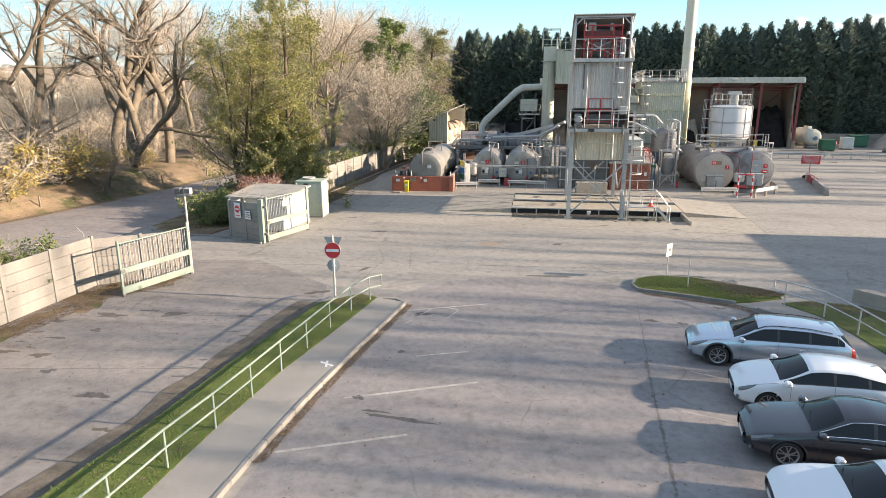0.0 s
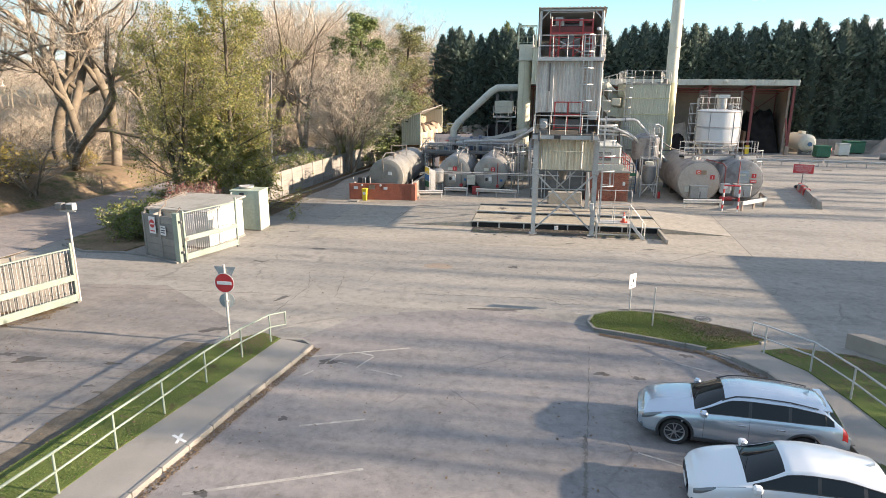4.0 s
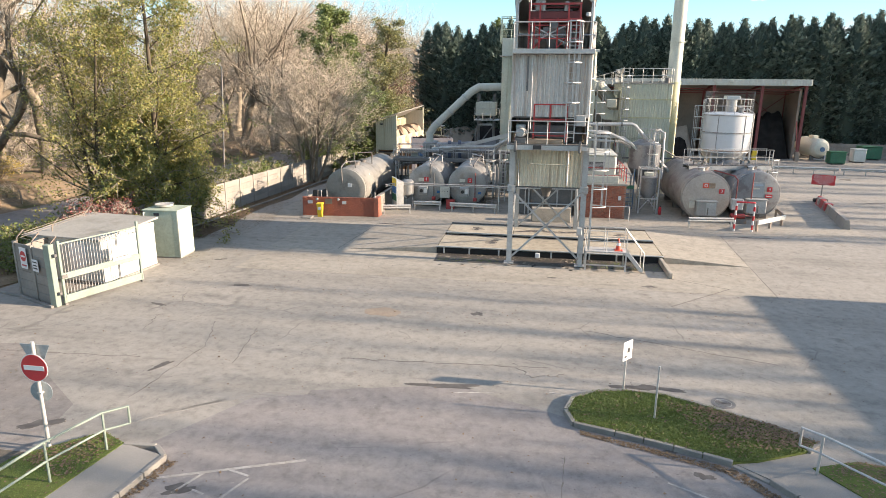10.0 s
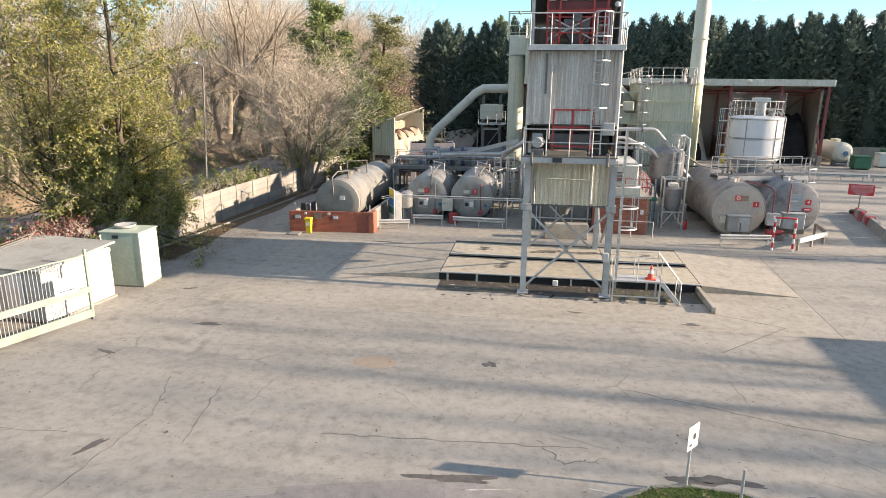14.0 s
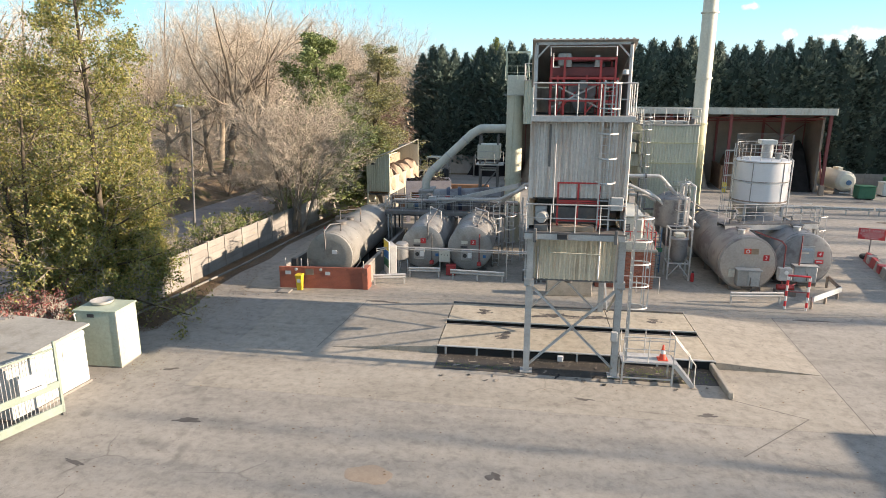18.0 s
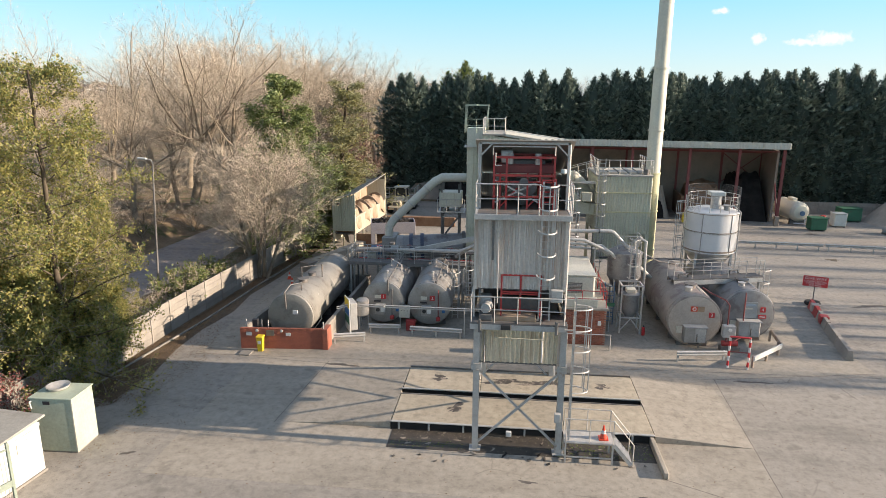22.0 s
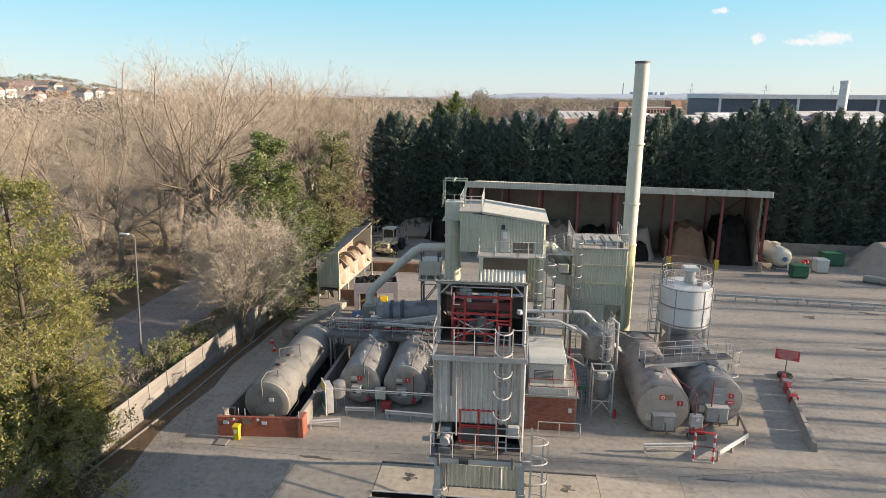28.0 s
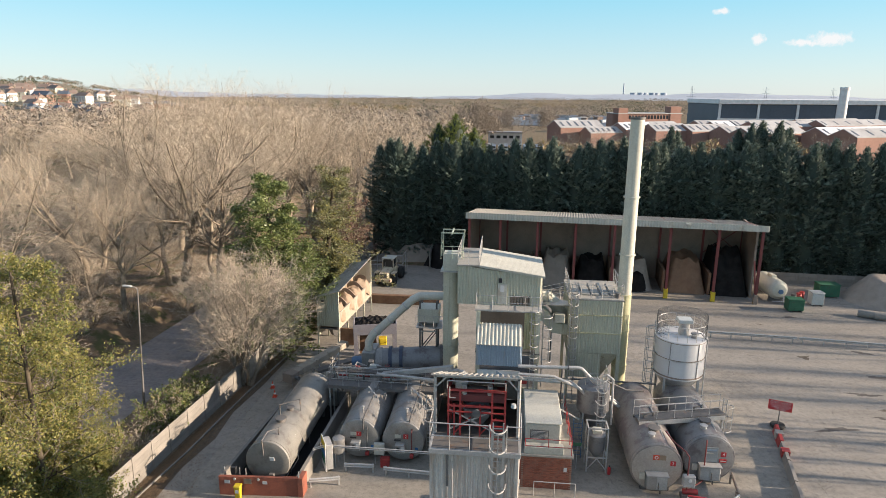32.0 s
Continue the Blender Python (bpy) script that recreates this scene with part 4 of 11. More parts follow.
def grit_mesh(name, polys, mat, size):
    vs, n0 = [], 0
    for poly, n in polys:
        p = scatter_in(poly, n)
        s = rng.uniform(*size, (n, 1))
        base = np.c_[p, np.full(n, 0.004)]
        a_ = rng.uniform(0, 6.28, n)
        tri_ = [np.c_[np.cos(a_ + q) * s[:, 0], np.sin(a_ + q) * s[:, 0] * 0.8, np.zeros(n)] for q in (0, 2.1, 4.2)]
        top = base + np.c_[rng.normal(0, 0.01, (n, 2)), s[:, 0] * 0.8]
        q = [base + t for t in tri_]
        vs.append(np.stack([q[0], q[1], top, q[1], q[2], top, q[2], q[0], top], 1))
        n0 += n
    v = np.concatenate(vs).reshape(-1, 3)
    return from_arrays(name, v, np.arange(len(v)).reshape(-1, 3), mat)


yard_near = [(-20, -15), (-16, -3), (-13, 8), (22, 8), (22, -15), (8, -13), (-8, -17)]
lane_near = [(-22, -38), (-13, -34), (-11.5, -20), (-16, -14), (-21.5, -19)]
park_near = [(-8.5, -38), (5, -38), (5, -18), (0, -15), (-7, -17)]
solo("loose_stones", grit_mesh("loose_stones", [(yard_near, 900), (lane_near, 500), (park_near, 260), ([(22, 8), (45, 20), (45, 52), (20, 50), (14, 30)], 900)], "stain", (0.008, 0.026)), None, "dark loose stones and crumbs on the asphalt", "stones", kind="stuff")
solo("scattered_leaves", leaf_mesh("scattered_leaves", [(yard_near, 900), (lane_near, 700), (park_near, 420), ([(22, 8), (45, 20), (45, 52), (20, 50), (14, 30)], 500), ([(-19, 8), (-14, 8), (-13, 32), (-17.5, 32)], 900)], 0.006, (0.02, 0.055)), None, "single brown leaves blown over the paved yard", "leaves", kind="stuff")
solo("pale_grit", grit_mesh("pale_grit", [(yard_near, 600), (lane_near, 300), (park_near, 200)], "kerb", (0.008, 0.02)), None, "pale grit scattered on the asphalt", "grit", kind="stuff")

# ---- concrete panel fences ----


def panel_fence(name, line, h, label, step=2.45, boards=5, z=0.0):
    fence = thing(name, 0, 0, 0, label, "fence", kind="structure")
    bh = h / boards
    for p, q in zip(line, line[1:]):
        p, q = Vector(p), Vector(q)
        n = max(1, round((q - p).length / step))
        rz = math.degrees(math.atan2((q - p).y, (q - p).x))
        w = (q - p).length / n
        me = mesh_of("panel", box(0.06, w - 0.06, -0.03, 0.03, 0, bh - 0.012, 0.008), "panel")
        po = mesh_of("fence_post", box(-0.07, 0.07, -0.08, 0.08, 0, h + 0.05, 0.012), "panel")
        for i in range(n + 1):
            a_ = p.lerp(q, i / n)
            part("fence_post", po, None, fence).matrix_local = pose(a_.x, a_.y, z, 0, 0, rz)
            if i < n:
                for k in range(boards):
                    part("panel", me, None, fence).matrix_local = pose(a_.x, a_.y, z + k * bh, random.uniform(-0.4, 0.4), 0, rz)
    return fence


fence_w = panel_fence("fence_west", [(-22.75, -45), (-22.45, -23.6), (-22.25, -18.7)], 2.3, "weathered grey concrete panel fence with slim posts", 2.45, 5)
panel_fence("fence_gate_return", [(-22.25, -18.7), (-18.9, -16.3)], 2.2, "weathered concrete panel fence behind the open gate", 2.1, 5)
panel_fence("fence_long", [(-21.3, -1.5), (-20.9, 3.5), (-20.45, 14.0), (-19.9, 23.3), (-19.2, 32.0), (-18.3, 44.0), (-18.5, 62)], 2.1, "long weathered concrete panel fence along the yard", 2.3, 5)
panel_fence("fence_compound", [(-20.5, -8.9), (-18.0, -9.95)], 2.35, "concrete panel fence of the kiosk compound", 1.35, 6)
panel_fence("fence_compound_back", [(-20.5, -8.9), (-21.3, -1.5)], 2.1, "concrete panel fence of the kiosk compound", 2.45, 6)
# cranked wire brackets on the near fence
for i, yy in enumerate((-38.5, -36, -33.5, -31, -28.6, -26.1, -23.6, -21.2, -18.8)):
    part("wire_bracket", pipe([(-22.5, yy, 2.3), (-22.55, yy, 2.5), (-22.85, yy, 2.75)], 0.025, 6), "panel", fence_w)
for dz in (0.0, 0.12, 0.24):
    part("barbed_wire", pipe([(-22.6 - dz, -45, 2.55 + dz * 0.8), (-22.6 - dz, -18.8, 2.55 + dz * 0.8)], 0.006, 4), "steel_dark", fence_w)

# ---- trees ----


def tubes(segs, sides):
    """Tapered prisms for an array of segments: p0(3) p1(3) r0 r1."""
    s = np.asarray(segs, float)
    p0, p1, r0, r1 = s[:, 0:3], s[:, 3:6], s[:, 6], s[:, 7]
    d = p1 - p0
    d /= np.linalg.norm(d, axis=1, keepdims=True) + 1e-9
    ref = np.where(np.abs(d[:, 2:3]) < 0.9, [[0, 0, 1.0]], [[1.0, 0, 0]])
    u = np.cross(d, ref)
    u /= np.linalg.norm(u, axis=1, keepdims=True) + 1e-9
    w = np.cross(d, u)
    ang = 2 * np.pi * np.arange(sides) / sides
    off = u[:, None] * np.cos(ang)[None, :, None] + w[:, None] * np.sin(ang)[None, :, None]
    lo, hi = p0[:, None] + off * r0[:, None, None], p1[:, None] + off * r1[:, None, None]
    v = np.concatenate([lo, hi], 1).reshape(-1, 3)
    k = np.arange(sides)
    f = np.stack([k, (k + 1) % sides, (k + 1) % sides + sides, k + sides], 1)
    faces = (np.arange(len(s))[:, None, None] * 2 * sides + f[None]).reshape(-1, 4)
    return v, faces


def slivers(segs, width):
    """Single tapering blades, for the finest twigs."""
    s = np.asarray(segs, float)
    p0, p1 = s[:, 0:3], s[:, 3:6]
    g = np.random.default_rng(len(s))
    u = np.cross(p1 - p0, g.normal(0, 1, (len(s), 3)))
    u *= width / (np.linalg.norm(u, axis=1, keepdims=True) + 1e-9)
    v = np.stack([p0 - u, p0 + u, p1], 1).reshape(-1, 3)
    return v, np.arange(len(v)).reshape(-1, 3)


def grow(seed, trunks, levels, wild=0.22, lift=0.1, tips=(0.25,), narrow=0.55):
    """Branch skeleton. trunks: (x, y, dx, dy, dz, length, radius). levels: per level (children, from, angle, length ratio, segments, radius ratio).
    wild and lift may be one number or one for each level; tips: how thick each level ends; narrow: how much shorter the boughs are towards the tip. Returns a list of segments for each level."""
    g = np.random.default_rng(seed)
    depth = len(levels) + 1
    wilds = wild if isinstance(wild, tuple) else (wild * 0.55,) + (wild,) * (depth - 1)
    lifts = lift if isinstance(lift, tuple) else (lift,) * depth
    out = [[] for _ in range(depth)]
    todo = [(np.array([x, y, -0.1]), np.array([dx, dy, dz], float), ln, r, 0) for x, y, dx, dy, dz, ln, r in trunks]
    while todo:
        p, d, ln, r, lv = todo.pop()
        d = d / np.linalg.norm(d)
        nseg = 7 if lv == 0 else (levels[lv - 1][4])
        pts, dirs = [p], [d]
        for i in range(nseg):
            d = d + g.normal(0, wilds[lv], 3) * 0.6 + np.array([0, 0, lifts[lv]])
            d = d / np.linalg.norm(d)
            p = p + d * ln / nseg
            pts.append(p)
            dirs.append(d)
        tip = tips[min(lv, len(tips) - 1)] if lv < len(levels) else 0.0
        rad = [r * (1 - (1 - tip) * i / nseg) for i in range(nseg + 1)]
        for i in range(nseg):
            out[lv].append((*pts[i], *pts[i + 1], rad[i], rad[i + 1]))
        if lv < len(levels):
            kids, start, ang, ratio, _, rr = levels[lv]
            turn = g.uniform(0, 6.28)
            for k in range(kids):
                t = start + (1 - start) * ((k + g.uniform(0, 1)) / kids)
                i = min(nseg - 1, int(t * nseg))
                f = t * nseg - i
                bp = pts[i] * (1 - f) + pts[i + 1] * f
                e1 = np.cross(dirs[i], (0.31, 0.95, 0.05))
                e1 /= np.linalg.norm(e1) + 1e-9
                az = turn + 2.4 * k + g.normal(0, 0.35)
                axis = e1 * math.cos(az) + np.cross(dirs[i], e1) * math.sin(az)
                a_ = radians(g.normal(ang, ang * 0.25))
                bd = dirs[i] * math.cos(a_) + axis * math.sin(a_)
                if tip > 0.5 and k == kids - 1:
                    bp, bd = pts[-1], dirs[-1] + axis * 0.25
                todo.append((bp, bd, ln * ratio * (1.15 - (narrow if lv == 0 else 0.55) * t) * g.uniform(0.75, 1.25), max(0.009, (r * (1 - (1 - tip) * t)) * (0.92 if tip > 0.5 and k == kids - 1 else rr)), lv + 1))
    return out


def wood_meshes(name, out, thick_sides=(7, 5, 4), bark="bark", twig="twig", fine=0.016):
    """Limbs as one mesh, twigs as another."""
    v, f, n = [], [], 0
    for lv, segs in enumerate(out[:-2]):
        a_, b_ = tubes(segs, thick_sides[min(lv, 2)])
        v.append(a_)
        f.append(b_ + n)
        n += len(a_)
    limbs = from_arrays(name + "_limbs", np.concatenate(v), np.concatenate(f), bark, True)
    a_, b_ = tubes(out[-2], 3)
    tri_ = np.concatenate([b_[:, [0, 1, 2]], b_[:, [0, 2, 3]]])
    c_, d_ = slivers(out[-1], fine)
    twigs = from_arrays(name + "_twigs", np.concatenate([a_, c_]), np.concatenate([tri_, d_ + len(a_)]), twig)
    return limbs, twigs


def leaves_on(segs, n, size, spread, seed, mat, name, droop=0.0):
    """Small pointed leaves set round the twigs."""
    g = np.random.default_rng(seed)
    s = np.asarray(segs, float)
    i = g.integers(0, len(s), n)
    t = g.uniform(0, 1, (n, 1))
    p = s[i, 0:3] * (1 - t) + s[i, 3:6] * t + g.normal(0, spread, (n, 3))
    a_ = g.normal(0, 1, (n, 3))
    a_[:, 2] -= droop
    a_ /= np.linalg.norm(a_, axis=1, keepdims=True)
    b_ = np.cross(a_, g.normal(0, 1, (n, 3)))
    b_ /= np.linalg.norm(b_, axis=1, keepdims=True) + 1e-9
    ln = g.uniform(0.6, 1.3, (n, 1)) * size
    q = np.stack([p - b_ * ln * 0.4, p + b_ * ln * 0.4, p + a_ * ln], 1)
    return from_arrays(name, q.reshape(-1, 3), np.arange(n * 3).reshape(-1, 3), mat)


def plant_tree(name, meshes, x, y, label, rz=0.0, s=1.0, group="", z=0.0, kind="", sz=None):
    ob = new(name)
    ob.matrix_world = pose(x, y, z, 0, 0, rz)
    ob.scale = (s, s, sz or s)
    tagged(ob, label, "tree" if "tree" in name else "shrub", group, kind)
    for nm, me in meshes:
        part(nm, me, None, ob)
    return ob


LIGHT = [(7, 0.25, 38, 0.85, 4, 0.5), (8, 0.12, 40, 0.5, 2, 0.42), (8, 0.1, 38, 0.6, 1, 0.55), (5, 0.05, 34, 1.0, 1, 0.7)]


def bare(name, seed, trunks, levels, bark="bark", twig="twig", wild=0.22, lift=0.1, fine=0.009, sides=(7, 5, 4), tips=(0.25,)):
    sk = grow(seed, trunks, levels, wild, lift, tips)
    l_, t_ = wood_meshes(name, sk, sides, bark=bark, twig=twig, fine=fine)
    return [("trunk", l_), ("crown", t_)], sk


FANW = [(4, 0.66, 46, 0.5, 5, 0.74), (5, 0.3, 36, 3.9, 7, 0.5), (11, 0.22, 36, 0.38, 3, 0.36), (8, 0.1, 34, 0.46, 1, 0.42), (5, 0.1, 34, 0.72, 1, 0.6)]
BELT = [(4, 0.6, 34, 0.6, 4, 0.66), (5, 0.3, 30, 2.9, 5, 0.42), (10, 0.2, 32, 0.4, 2, 0.34), (7, 0.1, 34, 0.46, 1, 0.42), (5, 0.1, 34, 0.75, 1, 0.6)]
TWIST = [(4, 0.6, 42, 0.9, 6, 0.66), (5, 0.3, 36, 1.0, 5, 0.5), (7, 0.15, 36, 0.36, 2, 0.36), (7, 0.1, 34, 0.5, 1, 0.45), (4, 0.1, 34, 0.75, 1, 0.6)]
STRAIGHT = (0.12, 0.3, 0.1, 0.12, 0.1, 0.1)
STOUT = (0.75, 0.65, 0.2, 0.25)
RISE = (0.02, 0.04, 0.035, 0.03, 0.02, 0.0)
fan_a, _ = bare("fan_a", 3, [(0, 0, 0.06, 0.0, 1, 9.0, 0.5)], FANW, wild=STRAIGHT, lift=RISE, fine=0.006, tips=STOUT)
fan_b, _ = bare("fan_b", 29, [(0, 0, -0.1, 0.05, 1, 9.0, 0.42), (0.4, 0.2, 0.3, 0.0, 1, 8.0, 0.34)], FANW[:1] + [(4, 0.3, 36, 3.9, 7, 0.5)] + FANW[2:], wild=STRAIGHT, lift=RISE, fine=0.006, tips=STOUT)
pollard_a, _ = bare("pollard_a", 5, [(0, 0, 0.1, 0.0, 1, 8.0, 0.36)], BELT, wild=STRAIGHT, lift=0.02, fine=0.006, tips=STOUT)
pollard_b, _ = bare("pollard_b", 11, [(0, 0, -0.1, 0.05, 1, 8.0, 0.34)], BELT, wild=STRAIGHT, lift=0.025, fine=0.006, tips=STOUT)
pollard_c, _ = bare("pollard_c", 23, [(0, 0, 0.05, 0.05, 1, 8.0, 0.32)], BELT, wild=STRAIGHT, lift=0.03, fine=0.006, tips=STOUT)
TW = (0.2, 0.3, 0.22, 0.14, 0.12, 0.1)
pollard_d, _ = bare("pollard_d", 13, [(0, 0, -0.1, 0.0, 1, 7.5, 0.38), (0.3, 0.2, 0.12, 0.1, 1, 8.0, 0.32), (0.4, -0.3, 1.0, -0.2, 0.72, 9.0, 0.27)], [(3, 0.55, 40, 0.9, 6, 0.66)] + TWIST[1:], "bark_mid", "twig", wild=TW, lift=0.04, fine=0.008, tips=STOUT)
pollard_e, _ = bare("pollard_e", 17, [(0, 0, 0.0, 0.05, 1, 7.5, 0.36)], TWIST, "bark_mid", "twig", wild=TW, lift=0.05, fine=0.008, tips=STOUT)
light_a, _ = bare("light_a", 31, [(0, 0, 0, 0, 1, 9.5, 0.24)], LIGHT, "bark", "twig", 0.12, 0.08, 0.007)
light_b, _ = bare("light_b", 37, [(0, 0, 0.08, 0, 1, 10, 0.22)], LIGHT, "bark", "twig_brown", 0.13, 0.07, 0.007)
light_c, _ = bare("light_c", 39, [(0, 0, -0.08, 0.1, 1, 8.5, 0.26)], LIGHT, "bark", "twig", 0.15, 0.06, 0.007)
bush_a, sk_bush = bare("bush_a", 41, [(0.1 * k, 0.1 * (k % 3), math.cos(k * 1.1) * 0.7, math.sin(k * 1.1) * 0.7, 1, 3.2, 0.05) for k in range(5)], [(6, 0.15, 35, 0.6, 3, 0.6), (6, 0.1, 38, 0.55, 1, 0.5), (5, 0.1, 40, 0.6, 1, 0.6)], "bark", "twig", 0.25, 0.06, 0.01, (4, 3, 3))

# ---- loading tower ----


def loading_tower():
    t = thing("loading_tower", 0, 0, 0, "tall grey steel loading tower with ribbed cladding over the weighbridge", "tower")
    for x, y, z1 in ((0, 0, 6.0), (3.6, 0, 6.0), (0.1, 7.2, 4.2), (3.75, 7.2, 4.2)):
        part("leg", ibeam((x, y, 0.0), (x, y, z1), 0.26, 0.28), "steel", t)
        part("base_plate", box(x - 0.25, x + 0.25, y - 0.25, y + 0.25, 0.0, 0.06), "steel", t)
        part("gusset", box(x - 0.2, x + 0.2, y - 0.16, y + 0.16, 3.8, 4.1), "steel", t)
    for y in (0.0, 7.2):
        part("brace", beam((0.1, y - 0.03, 0.35), (3.5, y - 0.03, 3.75), 0.09), "steel", t)
        part("brace", beam((3.5, y + 0.05, 0.35), (0.1, y + 0.05, 3.75), 0.09), "steel", t)
    for x in (0.03, 3.65):
        part("brace", beam((x, 0.3, 3.7), (x, 3.6, 1.6), 0.08), "steel", t)
        part("brace", beam((x, 7.0, 3.7), (x, 3.6, 1.6), 0.08), "steel", t)
        part("side_girder", ibeam((x, -0.2, 3.95), (x, 7.4, 3.95), 0.2, 0.3), "steel", t)
    part("chute", lathe([(0.18, 3.0), (0.3, 3.4), (0.55, 4.0)], 12), "steel_dark", t).location = (1.8, 3.4, 0)
    # lower bin
    part("lower_cladding", corrugated((0.16, 0.38), (3.45, 0.38), 4.0, 6.05, 0.2, 0.05), "clad_buff", t)
    part("lower_cladding", corrugated((3.45, 0.38), (3.45, 7.2), 4.0, 6.2, 0.2, 0.05), "clad_buff", t)
    part("lower_cladding", corrugated((0.16, 7.2), (0.16, 0.38), 4.0, 6.2, 0.2, 0.05), "clad_buff", t)
    part("bin_floor", box(0.14, 3.46, 0.36, 7.2, 3.92, 4.0), "steel_dark", t)
    part("corner_trim", box(0.1, 0.2, 0.3, 0.4, 3.95, 6.05), "clad_grey", t)
    part("corner_trim", box(3.4, 3.5, 0.3, 0.4, 3.95, 6.05), "clad_grey", t)
    part("sensor_pipe", pipe([(0.75, 0.2, 5.4), (0.75, 0.22, 5.15), (2.8, 0.22, 5.12)], 0.03, 6), "cream", t)
    part("downpipe", rod((2.75, 0.24, 4.1), (2.75, 0.24, 6.0), 0.035), "silo", t)
    part("downpipe", rod((0.32, 0.24, 4.0), (0.32, 0.24, 5.4), 0.035), "galv", t)
    part("front_girder", box(-0.25, 3.55, -1.0, -0.86, 5.95, 6.18, 0.01), "steel", t)
    part("side_girder", box(-0.25, -0.1, -0.86, 0.4, 5.95, 6.18), "steel", t)
    part("side_girder", box(3.42, 3.55, -0.86, 0.4, 5.95, 6.18), "steel", t)
    for x in (0.15, 3.2):
        part("hook_bracket", box(x - 0.06, x + 0.06, -1.1, -0.98, 5.85, 6.4, 0.02), "steel_dark", t)
    part("floodlight", box(1.0, 1.4, -1.12, -1.0, 6.0, 6.2, 0.02), "darkplastic", t)
    # working platform
    part("platform_floor", box(-0.25, 3.6, -1.0, 0.36, 6.18, 6.23), "steel_dark", t)
    railing(t, [(-0.2, 0.3, 6.22), (-0.2, -0.96, 6.22), (3.5, -0.96, 6.22), (3.5, 0.2, 6.22)], 1.1, 0.95, 0.024)
    part("drip_tray", box(0.75, 2.4, -0.7, 0.1, 6.23, 6.45, 0.02), "sand", t, "tray caked with ochre residue")
    part("hopper_mouth", box(0.85, 2.5, -0.1, 0.7, 6.45, 7.1, 0.03), "steel_dark", t)
    motor = part("motor", lathe([(0.02, 0), (0.2, 0.02), (0.22, 0.1), (0.22, 0.5), (0.17, 0.55), (0.17, 0.62), (0, 0.62)], 16), "steel", t, "grey electric motor with ribbed casing")
    motor.matrix_local = pose(0.35, -0.75, 6.75, -90, 0, -12)
    part("motor_mount", box(0.1, 0.65, -0.75, 0.2, 6.23, 6.5, 0.02), "steel_dark", t)
    part("gearbox", box(0.12, 0.6, -0.15, 0.35, 6.5, 7.1, 0.05), "steel", t)
    for x in (0.98, 1.75, 2.55):
        part("red_post", beam((x, -0.35, 6.3), (x, -0.35, 8.1), 0.07), "red", t)
    for z in (7.3, 7.38, 8.08, 6.6):
        part("red_rail", beam((0.98, -0.35, z), (2.55, -0.35, z), 0.06), "red", t)
    for x in (0.98, 2.55):
        part("red_brace", beam((x, -0.35, 8.05), (x, 0.2, 7.4), 0.06), "red", t)
        part("red_skid", beam((x, -0.75, 6.5), (x, 0.5, 7.0), 0.07), "red", t)
    part("control_box", box(2.95, 3.42, -0.75, -0.5, 7.1, 7.6, 0.02), "steel", t)
    part("inner_wall", box(0.2, 3.4, 0.9, 0.98, 6.2, 7.6), "steel_dark", t)
    # upper bin
    part("upper_cladding", corrugated((-0.1, -0.3), (3.55, -0.3), 7.5, 10.38, 0.21, 0.05), "clad_grey", t)
    part("upper_cladding", corrugated((3.55, -0.3), (3.55, 6.5), 6.2, 10.38, 0.21, 0.05), "clad_grey", t)
    part("upper_cladding", corrugated((-0.1, 6.5), (-0.1, -0.3), 6.2, 10.38, 0.21, 0.05), "clad_grey", t)
    part("upper_cladding", corrugated((3.55, 6.5), (-0.1, 6.5), 4.0, 10.38, 0.21, 0.05), "clad_grey", t)
    for x in (-0.13, 3.43):
        part("corner_trim", box(x, x + 0.15, -0.4, -0.25, 7.45, 10.38, 0.01), "clad_grey", t)
    part("bin_underside", box(-0.1, 3.55, -0.3, 6.5, 7.44, 7.5), "steel_dark", t)
    part("bin_top", box(-0.1, 3.55, -0.3, 6.5, 10.34, 10.4), "steel_dark", t)
    part("cable_tray", box(0.55, 0.64, -0.42, -0.34, 8.7, 10.3), "steel_dark", t)
    part("conduit", rod((0.82, -0.42, 6.9), (0.82, -0.42, 9.9), 0.025, n=6), "galv", t)
    # top deck
    part("deck_girder", box(-0.15, 3.65, -0.74, -0.62, 10.4, 10.62, 0.01), "galv", t)
    part("deck_girder", box(-0.15, -0.05, -0.62, 4.0, 10.4, 10.62), "galv", t)
    part("deck_girder", box(3.55, 3.65, -0.62, 4.0, 10.4, 10.62), "galv", t)
    part("deck_floor", box(-0.1, 3.6, -0.62, 4.0, 10.56, 10.61), "steel_dark", t)
    railing(t, [(-0.1, 0.5, 10.6), (-0.1, -0.7, 10.6), (2.35, -0.7, 10.6)], 1.2, 0.85, 0.025)
    railing(t, [(3.05, -0.7, 10.6), (3.62, -0.7, 10.6), (3.62, 0.5, 10.6)], 1.2, 0.8, 0.025)
    for x in (-0.02, 3.5):
        part("housing_post", beam((x, 0.62, 10.6), (x, 0.62, 13.3), 0.1), "galv", t)
        part("housing_brace", beam((x, 0.6, 12.75), (x + (0.5 if x < 1 else -0.5), 0.6, 13.28), 0.06), "galv", t)
        part("housing_post", beam((x, 4.0, 10.6), (x, 4.0, 11.65), 0.1), "galv", t)
    part("housing_wall", corrugated((-0.06, 4.05), (-0.06, 0.65), 10.6, (11.7, 13.3), 0.2, 0.04), "clad_grey", t)
    part("housing_wall", corrugated((3.54, 0.65), (3.54, 4.05), 10.6, (13.3, 11.7), 0.2, 0.04), "clad_grey", t)
